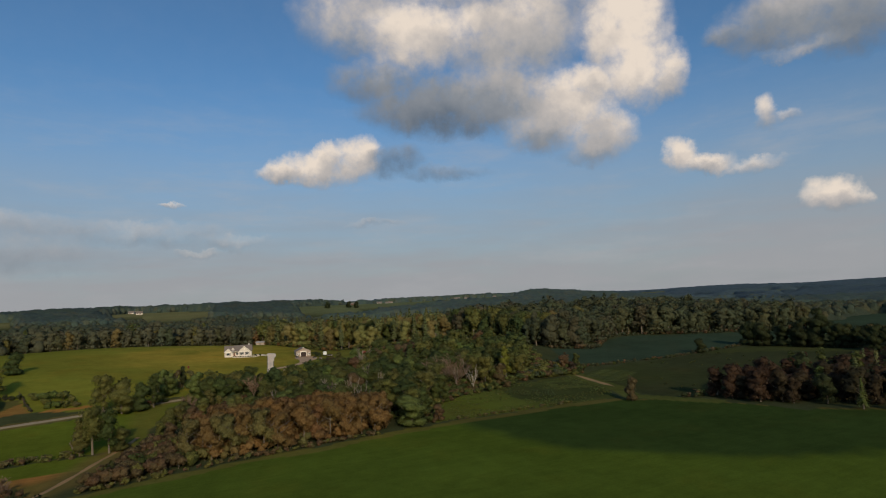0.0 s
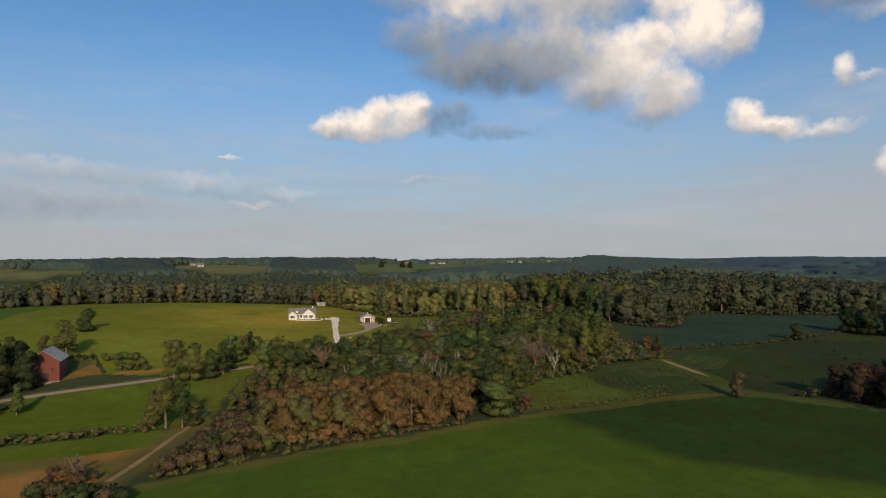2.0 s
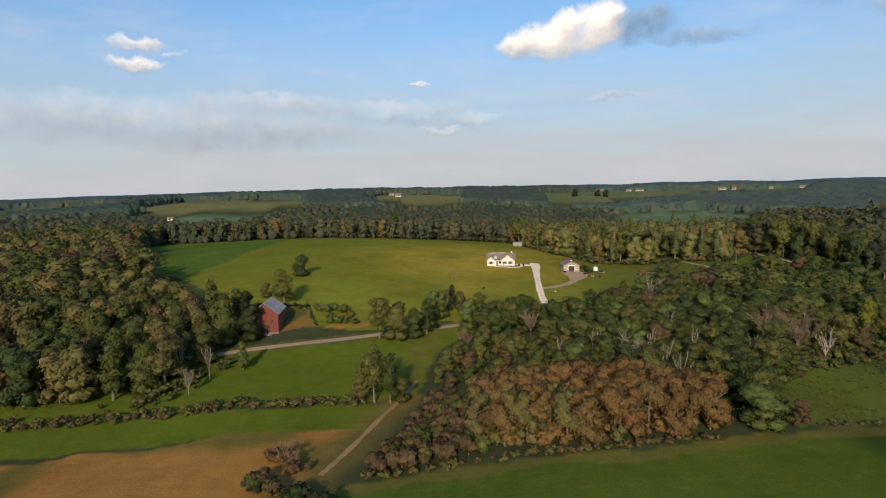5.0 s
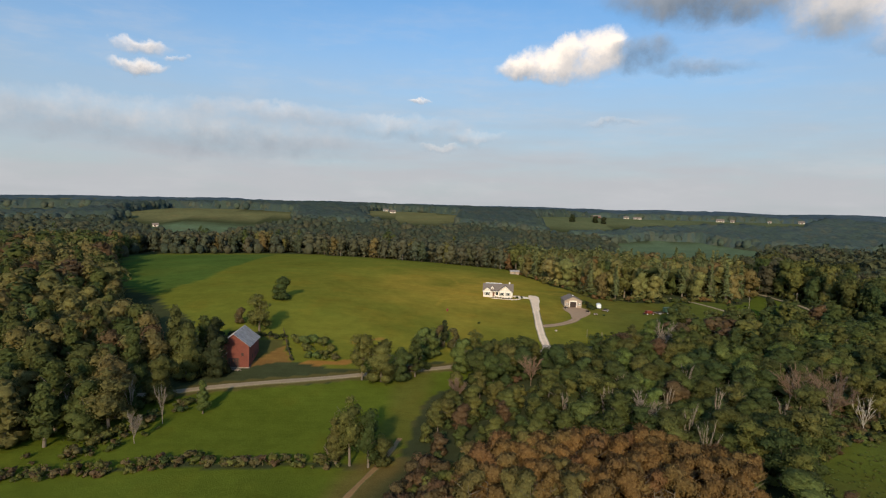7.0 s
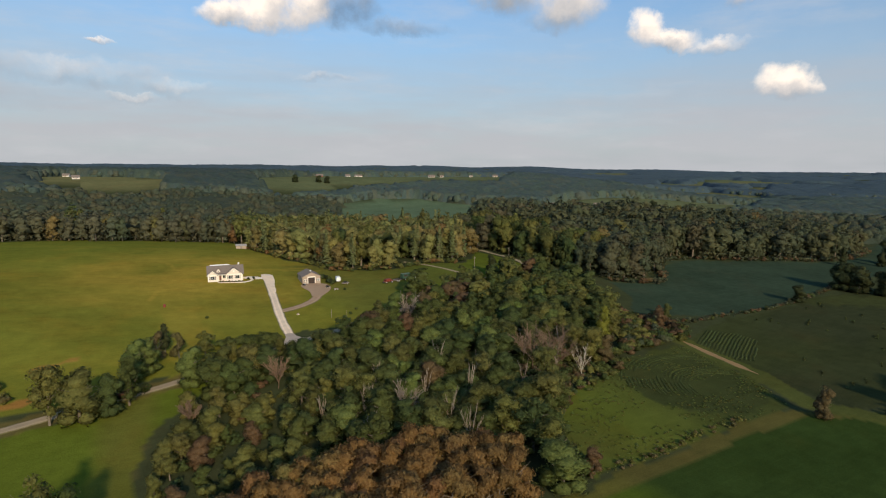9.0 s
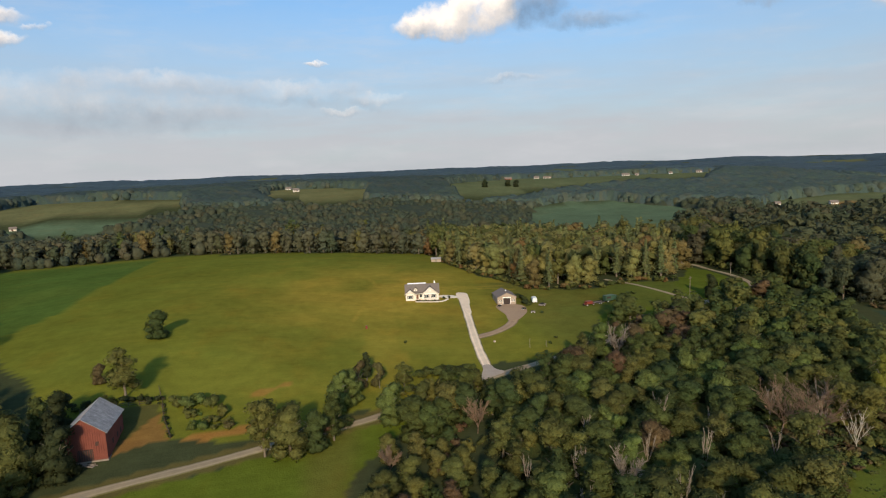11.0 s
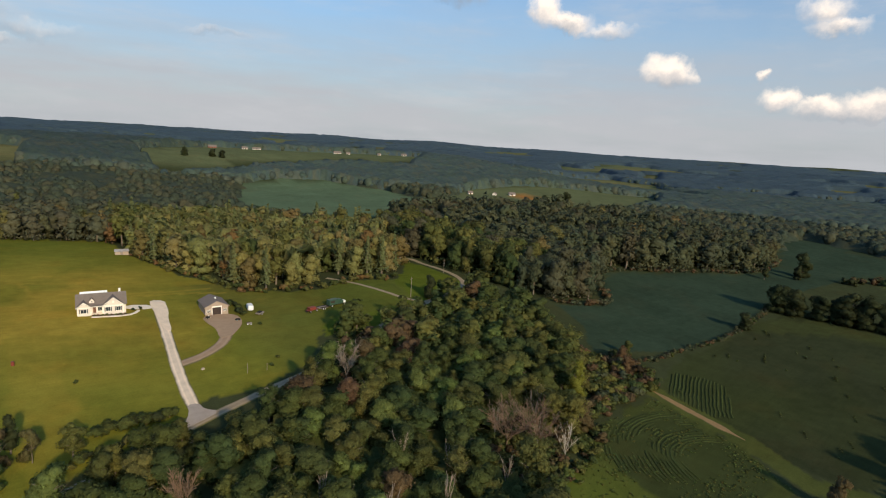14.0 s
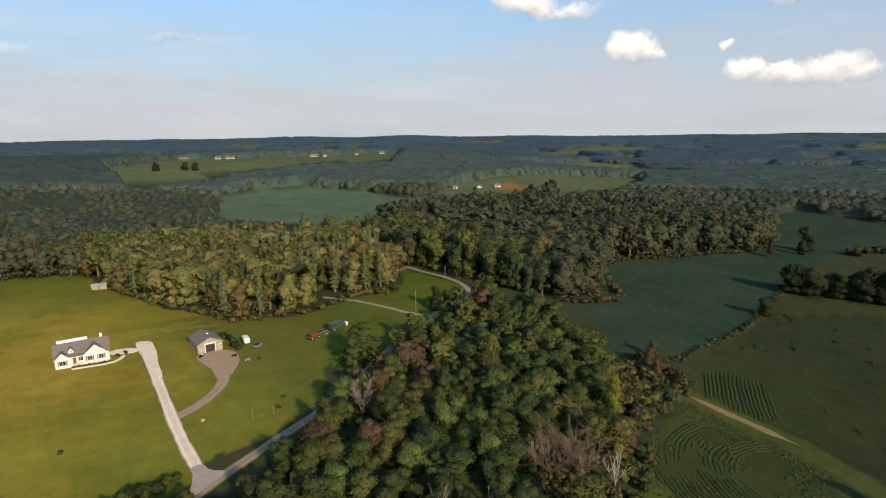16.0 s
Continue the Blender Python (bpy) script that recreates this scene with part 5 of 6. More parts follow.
def main_house():
    h = thing("house", "white single-storey house with grey shingle roof and front gables", "house", (45.6, 287.2), -10.5, z=float(height(53, 290)) + 0.15)
    h.matrix_basis = h.matrix_basis @ Matrix.Diagonal((0.94, 0.94, 0.96, 1))
    part("wall", gable_body(bmesh.new(), 0, 15.6, 0, 9.4, 2.8, 6.0), white_paint, h, "white siding")
    part("roof", gable_roof(bmesh.new(), 0, 15.6, 0, 9.4, 2.8, 6.05), shingle, h, "grey shingle roof")
    part("wing", gable_body(bmesh.new(), 0.05, 4.15, -2.0, 2.5, 2.75, 4.5, "y"), white_paint, h)
    part("wing_roof", gable_roof(bmesh.new(), 0.05, 4.15, -2.0, 3.2, 2.75, 4.55, "y", 0.35), shingle, h)
    part("wing", gable_body(bmesh.new(), 8.2, 14.8, -1.4, 4.0, 2.75, 5.5, "y"), white_paint, h)
    part("wing_roof", gable_roof(bmesh.new(), 8.2, 14.8, -1.4, 4.4, 2.75, 5.55, "y", 0.4), shingle, h)
    for x0, x1, y, eave, ridge in ((0.05, 4.15, -2.35, 2.6, 4.55), (8.2, 14.8, -1.8, 2.55, 5.55)):
        mid = (x0 + x1) / 2
        bm = bmesh.new()
        prism(bm, [(x0 - 0.4, eave), (mid, ridge + 0.02), (x1 + 0.4, eave), (x1 + 0.4, eave + 0.22), (mid, ridge + 0.26), (x0 - 0.4, eave + 0.22)], y - 0.06, y)
        part("bargeboard", bm, trim_white, h, "white gable trim")
    for x0, x1, y in ((0.05, 4.15, -2.0), (8.2, 14.8, -1.4)):
        part("frieze", box(bmesh.new(), x0 - 0.02, x1 + 0.02, y - 0.05, y + 0.01, 2.55, 2.8), trim_white, h, "white frieze board")
        for x in (x0, x1 - 0.16):
            part("corner_board", box(bmesh.new(), x - 0.02, x + 0.18, y - 0.04, y + 0.02, 0.0, 2.55), trim_white, h, "white corner board")
    part("gable_vent", box(bmesh.new(), 11.2, 11.8, -1.45, -1.39, 3.7, 4.5, 0.02), trim_white, h, "white gable vent")
    part("gutter", box(bmesh.new(), 4.2, 8.15, -1.78, -1.66, 2.8, 2.93, 0.02), trim_white, h, "white gutter")
    part("side_door", box(bmesh.new(), 15.6, 15.65, 2.2, 3.2, 0.1, 2.2, 0.01), glass, h, "dark side door")
    part("side_door_frame", box(bmesh.new(), 15.59, 15.62, 2.05, 3.35, 0.0, 2.35), trim_white, h, "white door surround")
    bm = gable_body(bmesh.new(), 3.9, 5.5, 0.9, 3.6, 4.35, 5.15, "y")
    dormer = part("dormer", bm, white_paint, h, "small white dormer")
    part("dormer_roof", gable_roof(bmesh.new(), 3.9, 5.5, 0.9, 3.8, 4.35, 5.2, "y", 0.2, 0.12), shingle, dormer)
    window(h, 4.35, 0.9, 3.75, 0.7, 0.7, trim_white)
    window(h, 1.1, -2.0, 0.7, 1.9, 1.6, trim_white)
    shutter(h, 0.7, -2.0, 0.7, 1.6)
    shutter(h, 3.08, -2.0, 0.7, 1.6)
    for x in (9.0, 12.3):
        window(h, x, -1.4, 0.65, 1.6, 1.65, trim_white)
        shutter(h, x - 0.38, -1.4, 0.65, 1.65)
        shutter(h, x + 1.66, -1.4, 0.65, 1.65)
    window(h, 6.5, 0.0, 0.7, 1.4, 1.6, trim_white)
    door = part("door", box(bmesh.new(), 5.0, 5.95, -0.06, 0.0, 0.1, 2.15, 0.015), door_brown, h, "brown front door")
    part("handle", tube(bmesh.new(), (5.85, -0.1, 1.1), (5.85, -0.06, 1.1), 0.03), white_metal, door)
    part("porch_floor", box(bmesh.new(), 4.15, 8.2, -1.5, -0.004, -0.5, 0.1), concrete, h)
    for x in (4.45, 6.2, 7.9):
        part("porch_post", box(bmesh.new(), x - 0.09, x + 0.09, -1.45, -1.27, 0.1, 2.62, 0.02), trim_white, h, "white porch post")
    part("porch_beam", box(bmesh.new(), 4.2, 8.15, -1.5, -1.22, 2.62, 2.85), trim_white, h)
    bm = prism(bmesh.new(), [(-1.65, 2.86), (0.3, 3.1), (0.3, 3.2), (-1.65, 2.96)], 4.3, 8.1)
    for v in bm.verts:
        v.co = (v.co.y, v.co.x, v.co.z)
    bmesh.ops.recalc_face_normals(bm, faces=bm.faces)
    part("porch_roof", bm, shingle, h)
    part("chimney", box(bmesh.new(), 13.6, 14.3, 6.4, 7.1, 4.0, 6.9, 0.03), trim_white, h)
    part("rear_wing", gable_body(bmesh.new(), 1.2, 9.6, 6.6, 11.6, 3.6, 5.7), white_paint, h)
    part("rear_roof", gable_roof(bmesh.new(), 1.2, 9.6, 6.6, 11.6, 3.6, 5.75, "x", 0.3), white_metal, h, "white metal roof")


def flat_patch(name, poly, mat, label, proud=0.12, category="path"):
    """A flat bed or apron that follows the ground."""
    bm = bmesh.new()
    verts = [bm.verts.new((x, y, 0)) for x, y in poly]
    face = bm.faces.new(verts)
    bmesh.ops.triangulate(bm, faces=[face])
    for _ in range(3):
        bmesh.ops.subdivide_edges(bm, edges=bm.edges[:], cuts=1, use_grid_fill=True)
    bmesh.ops.recalc_face_normals(bm, faces=bm.faces)
    for v in bm.verts:
        v.co.z = float(ground_z(v.co.x, v.co.y)) + proud
    if bm.faces[:] and bm.faces[:][0].normal.z < 0:
        bmesh.ops.reverse_faces(bm, faces=bm.faces)
    rim = [e for e in bm.edges if e.is_boundary]
    ext = bmesh.ops.extrude_edge_only(bm, edges=rim)
    for v in ext["geom"]:
        if isinstance(v, bmesh.types.BMVert):
            v.co.z -= proud + 0.15
    low_ = [v.is_boundary for v in bm.verts]
    ob = part(name, bm, mat)
    ob.data.attributes.new("tint", "FLOAT", "POINT").data.foreach_set("value", [0.32 if b else 0.62 for b in low_])
    return tagged(ob, label, category, kind="structure")


def rounded(poly, times=2):
    """The outline with its corners cut off, over and over."""
    for _ in range(times):
        poly = [(a[0] + (b[0] - a[0]) * k, a[1] + (b[1] - a[1]) * k) for a, b in zip(poly, poly[1:] + poly[:1]) for k in (0.25, 0.75)]
    return poly


def turned(local, at, deg):
    c, s = math.cos(radians(deg)), math.sin(radians(deg))
    return [(at[0] + x * c - y * s, at[1] + x * s + y * c) for x, y in local]


def garage():
    g = thing("garage", "beige garage with grey roof and an open brown door bay", "garage", (83.3, 272.6), -7.0, z=float(height(87, 275)) + 0.05)
    part("wall", gable_body(bmesh.new(), 0, 8.2, 0, 10.5, 3.1, 4.9, "y"), beige_paint, g, "beige siding")
    part("roof", gable_roof(bmesh.new(), 0, 8.2, 0, 10.5, 3.1, 4.95, "y", 0.35), shingle, g, "grey shingle roof")
    # the bay is a near-black block, its inner shade given as colour
    part("door_bay", box(bmesh.new(), 2.55, 5.65, -0.03, 0.4, 0.0, 2.75), dark_inside, g, "dark block standing for the shaded door bay")
    part("door_header", box(bmesh.new(), 2.3, 5.9, -0.12, 0.0, 2.75, 3.2, 0.02), trim_white, g, "white door header")
    for x in (2.3, 5.66):
        part("door_jamb", box(bmesh.new(), x, x + 0.24, -0.1, 0.0, 0, 2.75), trim_white, g, "white door jamb")
    for x in (0.55, 1.35, 6.25, 7.05):
        window(g, x, 0.0, 0.9, 0.7, 1.15, trim_white)
    part("roof_vent", box(bmesh.new(), 4.3, 4.9, 4.2, 4.8, 4.7, 5.35, 0.04), white_metal, g, "small white roof vent")
    part("bargeboard", prism(bmesh.new(), [(-0.4, 2.85), (4.1, 4.98), (8.6, 2.85), (8.6, 3.03), (4.1, 5.17), (-0.4, 3.03)], -0.42, -0.36), beige_paint, g)


def barn():
    b = thing("barn", "old red board barn with weathered grey tin roof", "barn", (-49.4, 190.6), 0.0, z=float(height(-46, 184)) + 0.1)
    x0, x1, y0, y1, eave, ridge = -4.7, 4.7, -6.5, 6.5, 7.2, 10.8
    part("wall", gable_body(bmesh.new(), x0, x1, y0, y1, eave, ridge, "y"), red_boards, b, "faded red boards")
    roof = part("roof", gable_roof(bmesh.new(), x0, x1, y0, y1, eave, ridge + 0.02, "y", 0.5, 0.12), metal_roof, b, "weathered grey tin roof")
    for side in (-1, 1):
        for k in range(10):
            y = y0 - 0.3 + k * 1.5
            bm = box(bmesh.new(), -0.03, 0.03, -0.02, 0.004, 0, 1)
            a, c = Vector((side * 0.05, y, ridge + 0.16)), Vector((side * (x1 + 0.48), y, eave - 0.16))
            m = Matrix.Translation(a) @ (c - a).to_track_quat("Z", "Y").to_matrix().to_4x4() @ Matrix.Diagonal((1, 1, (c - a).length, 1))
            bmesh.ops.transform(bm, matrix=m, verts=bm.verts)
            part("seam", bm, metal_roof, roof)
    for k in range(19):
        x = x0 + 0.24 + k * 0.495
        top = ridge - abs(x) / x1 * (ridge - eave) - 0.12
        part("batten", box(bmesh.new(), x - 0.035, x + 0.035, y0 - 0.05, y0 + 0.004, -0.4, top), red_boards, b)
    # near-black blocks on the solid walls paint the shade of openings
    part("doorway", box(bmesh.new(), -1.7, 1.7, y0 - 0.03, y0 + 0.2, -0.2, 3.2), dark_inside, b, "dark block standing for the shaded doorway")
    for x in (-3.0, 2.3):
        part("opening", box(bmesh.new(), x, x + 0.8, y0 - 0.03, y0 + 0.1, 3.9, 4.9), dark_inside, b, "dark block standing for a shaded loft opening")
    for y in (-2.5, 1.0, 3.6):
        part("opening", box(bmesh.new(), x1 - 0.1, x1 + 0.03, y, y + 0.9, 2.2, 3.5), dark_inside, b, "dark block standing for a shaded side opening")
    part("plinth", box(bmesh.new(), x0 - 0.12, x1 + 0.12, y0 - 0.12, y1 + 0.12, -1.2, 0.35), grey_wood, b, "grey stone footing")
    f = thing("timber_pile", "pile of grey timber in front of the barn", "timber", (-48.5, 182.6), -20, 0.05)
    rs = random.Random(5)
    for k in range(9):
        bm = box(bmesh.new(), -1.6, 1.6, -0.09, 0.09, 0, 0.16, 0.015)
        bmesh.ops.transform(bm, matrix=pose(rs.uniform(-0.3, 0.3), rs.uniform(-0.5, 0.5), 0.05 + 0.15 * (k // 3), 0, 0, rs.uniform(-14, 14)), verts=bm.verts)
        part("board", bm, grey_wood, f)


def yard_fence(line, gap=2.4):
    """Old posts and two rails along a line."""
    at = line[0]
    f = thing("fence", "old dark wooden fence round the barn yard", "fence", at, 0.0)
    z0 = float(ground_z(*at))
    foot = [Vector((x - at[0], y - at[1], float(ground_z(x, y)) - z0)) for x, y in spline(line, gap)]
    rs = random.Random(8)
    for p in foot:
        lean = Vector((rs.uniform(-0.06, 0.06), rs.uniform(-0.06, 0.06), 1.3))
        part("post", tube(bmesh.new(), p - Vector((0, 0, 0.2)), p + lean, 0.1, 0.08, 7), old_wood, f)
    for a, b in zip(foot, foot[1:]):
        for h in (0.5, 1.05):
            part("rail", tube(bmesh.new(), a + Vector((0, 0, h)), b + Vector((0, 0, h + rs.uniform(-0.06, 0.06))), 0.06, 0.05, 6), old_wood, f)


def wheel(parent, x, y, r=0.42, w=0.26):
    bm = bmesh.new()
    bmesh.ops.create_cone(bm, cap_ends=True, segments=16, radius1=r, radius2=r, depth=w, matrix=pose(x, y, r, 90, 0, 0))
    bmesh.ops.bevel(bm, geom=[e for e in bm.edges if len(e.link_faces) == 2 and any(len(f.verts) > 4 for f in e.link_faces)], offset=0.05, segments=1, affect="EDGES")
    ob = part("wheel", bm, rubber, parent)
    bm = bmesh.new()
    bmesh.ops.create_cone(bm, cap_ends=True, segments=10, radius1=r * 0.55, radius2=r * 0.5, depth=w + 0.03, matrix=pose(x, y, r, 90, 0, 0))
    part("hub", bm, white_metal, ob)


def vehicles():
    t = thing("truck", "dark green box truck with a white bonnet parked on grass", "truck", (131.7, 261.1), 7)
    part("cargo_box", box(bmesh.new(), -4.0, 0.9, -1.15, 1.15, 0.8, 3.0, 0.12), green_paint, t, "dark green body")
    part("window", box(bmesh.new(), -3.4, -1.4, -1.18, -1.14, 1.8, 2.6, 0.02), dark_inside, t)
    cab = prism(bmesh.new(), [(0.95, 0.8), (3.0, 0.8), (3.0, 1.7), (2.3, 2.6), (0.95, 2.7)], -1.1, 1.1)
    part("cab", cab, green_paint, t, "green cab")
    part("windscreen", prism(bmesh.new(), [(3.02, 1.78), (2.38, 2.56), (2.42, 2.6), (3.06, 1.82)], -0.95, 0.95), glass, t)
    part("bonnet", box(bmesh.new(), 3.0, 4.4, -1.0, 1.0, 0.75, 1.75, 0.15), white_metal, t, "white bonnet")
    part("bumper", box(bmesh.new(), 4.35, 4.6, -1.05, 1.05, 0.5, 0.8, 0.05), rubber, t)
    part("chassis", box(bmesh.new(), -4.0, 4.2, -0.5, 0.5, 0.5, 0.82), rubber, t)
    for x in (-2.7, 3.3):
        for y in (-1.0, 1.0):
            wheel(t, x, y, 0.48, 0.3)
    tr = thing("trailer", "low dark flatbed trailer behind the truck", "trailer", (125.4, 260.4), 6)
    part("deck", box(bmesh.new(), -2.4, 1.8, -1.1, 1.1, 0.62, 0.8, 0.03), grey_wood, tr)
    part("drawbar", tube(bmesh.new(), (1.8, 0, 0.6), (2.9, 0, 0.6), 0.07), rubber, tr)
    for y in (-1.1, 1.1):
        part("side_rail", box(bmesh.new(), -2.4, 1.8, y - 0.04, y + 0.04, 0.8, 1.15), rubber, tr)
        wheel(tr, -0.8, y, 0.4)
        wheel(tr, 0.1, y, 0.4)
    r = thing("farm_implement", "rusty red farm implement standing on the grass", "implement", (120.3, 259.9), 10)
    part("frame", box(bmesh.new(), -2.6, 2.2, -0.9, 0.9, 0.75, 1.0, 0.04), red_paint, r)
    part("hopper", prism(bmesh.new(), [(-1.6, 1.0), (0.8, 1.0), (1.2, 1.9), (-2.0, 1.9)], -0.9, 0.9), red_paint, r, "red hopper")
    for x in (-1.8, 1.4):
        for y in (-1.05, 1.05):
            wheel(r, x, y, 0.45, 0.2)
    for k in range(6):
        part("tine", tube(bmesh.new(), (-2.6, -0.8 + 0.32 * k, 0.8), (-3.1, -0.8 + 0.32 * k, 0.1), 0.04), rubber, r)
    c = thing("camper", "small white camper trailer beside the bushes", "camper", (100.3, 272.5), 75)
    part("shell", box(bmesh.new(), -2.3, 2.0, -1.05, 1.05, 0.55, 2.5, 0.3), white_metal, c, "white shell")
    part("window", box(bmesh.new(), -1.0, 0.3, -1.08, -1.03, 1.5, 2.0, 0.02), glass, c)
    part("drawbar", tube(bmesh.new(), (-2.3, 0, 0.6), (-3.3, 0, 0.55), 0.06), rubber, c)
    for y in (-0.95, 0.95):
        wheel(c, 0, y, 0.34, 0.2)
    u = thing("utility_trailer", "small grey utility trailer with a dark load", "trailer", (101.6, 266.5), 30)
    part("bed", box(bmesh.new(), -1.6, 1.6, -0.9, 0.9, 0.5, 0.95, 0.04), grey_wood, u)
    part("load", box(bmesh.new(), -1.2, 0.6, -0.7, 0.7, 0.95, 1.4, 0.15), rubber, u)
    for y in (-0.95, 0.95):
        wheel(u, 0, y, 0.33, 0.2)
    for n, (at, turn) in enumerate((((83.0, 269.3), 40), ((91.7, 263.3), 10), ((93.6, 257.8), -20))):
        a = thing("quad_bike" if n == 0 else "garden_cart", "dark quad bike parked beside the garage apron" if n == 0 else "small dark cart standing beside the lane", "vehicle", at, turn)
        part("body", box(bmesh.new(), -0.9, 0.9, -0.45, 0.45, 0.4, 0.85, 0.12), rubber if n < 2 else grey_wood, a)
        part("seat" if n == 0 else "load", box(bmesh.new(), -0.7, 0.2, -0.25, 0.25, 0.85, 1.05, 0.06), dark_inside, a)
        if n == 0:
            part("handlebar", tube(bmesh.new(), (0.45, -0.4, 1.15), (0.45, 0.4, 1.15), 0.03), white_metal, a)
            part("rack", box(bmesh.new(), 0.5, 0.95, -0.4, 0.4, 0.86, 0.92), white_metal, a)
        for x in (-0.6, 0.6):
            for y in (-0.45, 0.45):
                wheel(a, x, y, 0.28, 0.2)


def shed():
    s = thing("shed", "low white shed at the edge of the wood", "shed", (81.5, 381.5), -12)
    part("wall", gable_body(bmesh.new(), -3, 3, -1.6, 1.6, 1.9, 2.7), beige_paint, s)
    part("roof", gable_roof(bmesh.new(), -3, 3, -1.6, 1.6, 1.9, 2.72, "x", 0.25, 0.1), metal_roof, s)
    part("door", box(bmesh.new(), -0.6, 0.6, -1.64, -1.6, 0, 1.8), grey_wood, s)


def pole(at, tall, arms=True, turn=20):
    p = thing("utility_pole", "grey wooden utility pole beside the road" if arms else "short pale wooden post in the grass", "pole", at, turn, group="roadside poles" if arms else "")
    part("shaft", tube(bmesh.new(), (0, 0, -0.5), (0, 0, tall), 0.12 if arms else 0.07, 0.09 if arms else 0.06, 8), pale_bark, p)
    if arms:
        part("crossarm", box(bmesh.new(), -1.1, 1.1, -0.06, 0.06, tall - 0.9, tall - 0.78), bark, p)
        for x in (-1.0, -0.5, 0.5, 1.0):
            part("insulator", tube(bmesh.new(), (x, 0, tall - 0.76), (x, 0, tall - 0.6), 0.04), bark, p)


main_house()
garage()
barn()
yard_fence([(-40, 215.5), (-37.6, 207.5), (-35.8, 199.9), (-32.3, 190)])
yard_fence([(-58, 207.2), (-49.1, 207.9), (-40.6, 207.6)])
shed()
vehicles()
for at, tall in (((208.8, 280.8), 7.5), ((166.1, 255.0), 9.2), ((213.6, 318.8), 8.5)):
    pole(at, tall)
pole((77.7, 222.8), 3.2, False)
pole((83.5, 222.0), 2.4, False)
red = thing("marker_drum", "small red drum standing in the hill field", "drum", (24.2, 252.5))
part("drum", tube(bmesh.new(), (0, 0, 0), (0, 0, 1.1), 0.42, 0.42, 14), red_paint, red)
part("lid", tube(bmesh.new(), (0, 0, 1.1), (0, 0, 1.16), 0.44, 0.44, 14), red_paint, red)
flat_patch("driveway_apron", rounded([(69.4, 289.5), (70.6, 295.2), (75.4, 293.2), (74.2, 286.5), (73.2, 281), (70.6, 273), (68.6, 262), (66.8, 262.4), (67.4, 273), (68.5, 281), (68.9, 286)], 1), gravel_white, "pale gravel turning place beside the house", 0.20, "driveway")
flat_patch("driveway_mouth", rounded([(52.2, 202.4), (56.4, 209.4), (56.9, 213.2), (59.9, 212.8), (60.1, 209.4), (63.4, 206.8), (57.6, 204.2)], 1), gravel_grey, "greyish gravel mouth of the driveway on the road", 0.16, "driveway")
flat_patch("garage_apron", rounded([(81.8, 272.6), (91.8, 271.4), (94.0, 267), (92.4, 260.5), (87.2, 253.5), (83.0, 249.5), (79.8, 250.6), (82.0, 258), (81.0, 265)]), gravel_brown, "brown gravel yard in front of the garage", 0.17, "yard")
flat_patch("path_pad", rounded([(61.6, 292.0), (70.0, 289.8), (69.0, 285.4), (60.8, 287.2)], 1), concrete, "pale concrete walk between the house and the driveway", 0.12)
flat_patch("path_garden", turned([(3.9, -3.2), (4.6, -3.0), (8.0, -2.9), (12.5, -3.0), (15.6, -2.2), (17.2, -0.6), (18.4, 1.6), (19.2, 1.0), (17.9, -1.4), (16.0, -3.1), (12.6, -3.9), (8.0, -3.8), (4.4, -3.9)], (45.6, 287.2), -10.5), concrete, "pale curved garden path before the house", 0.16)
flat_patch("path_bed", turned([(4.3, -2.9), (8.0, -2.8), (12.5, -2.9), (15.3, -2.1), (14.9, -1.5), (8.1, -1.55), (4.3, -1.6)], (45.6, 287.2), -10.5), mulch, "dark mulch bed with shrubs along the house", 0.20, "flower bed")


def far_house(at, size=(12, 8), turn=0.0, wall=None, name="farmhouse", label="small white farmhouse among far fields", storeys=1):
    w, dpt = 0.66 * size[0], 0.8 * size[1]
    h = thing(name, label, "house", at, turn, 0.3)
    tall = 2.3 * storeys
    part("wall", gable_body(bmesh.new(), -w / 2, w / 2, -dpt / 2, dpt / 2, tall, tall + dpt * 0.36), wall or white_paint, h)
    part("roof", gable_roof(bmesh.new(), -w / 2, w / 2, -dpt / 2, dpt / 2, tall, tall + dpt * 0.36 + 0.05, "x", 0.6, 0.25), shingle, h)
    for k in range(int(w // 4)):
        for s in range(storeys):
            part("window", box(bmesh.new(), -w / 2 + 1.2 + 4 * k, -w / 2 + 2.6 + 4 * k, -dpt / 2 - 0.06, -dpt / 2 + 0.02, 0.8 + 2.2 * s, 1.9 + 2.2 * s), glass, h)
    part("door", box(bmesh.new(), -0.5, 0.5, -dpt / 2 - 0.07, -dpt / 2 + 0.02, 0, 2.1), door_brown, h)


for at, size, turn in (((531, 588), (9, 6), -20), ((559, 571), (8, 6), 30), ((583, 563), (12, 7), -25)):
    far_house(at, size, turn, None, "farm_building", "white farm building on the far pasture")
for at, size, turn, st in (((604, 1026), (20, 10), -20, 1), ((622, 1016), (10, 8), -30, 1), ((690, 1010), (9, 7), -20, 1), ((750, 1006), (15, 9), -35, 1), ((452, 1096), (14, 9), -10, 1), ((474, 1094), (22, 7), -15, 1), ((310, 1080), (10, 7), 0, 1), ((-36, 985), (26, 9), 8, 1), ((-14, 970), (12, 7), -15, 1), ((-3, 918), (13, 8), 5, 1), ((-368, 858), (12, 8), 20, 1), ((-281, 707), (9, 6), 15, 1)) + (((1453, 664), (16, 11), -50, 2), ((1422, 722), (20, 9), -50, 1), ((1559, 284), (60, 14), -70, 1), ((1367, -30), (40, 14), -80, 1), ((233, 1205), (30, 9), -5, 1), ((700, 1640), (22, 10), -10, 2)):
    far_house(at, size, turn, storeys=st)
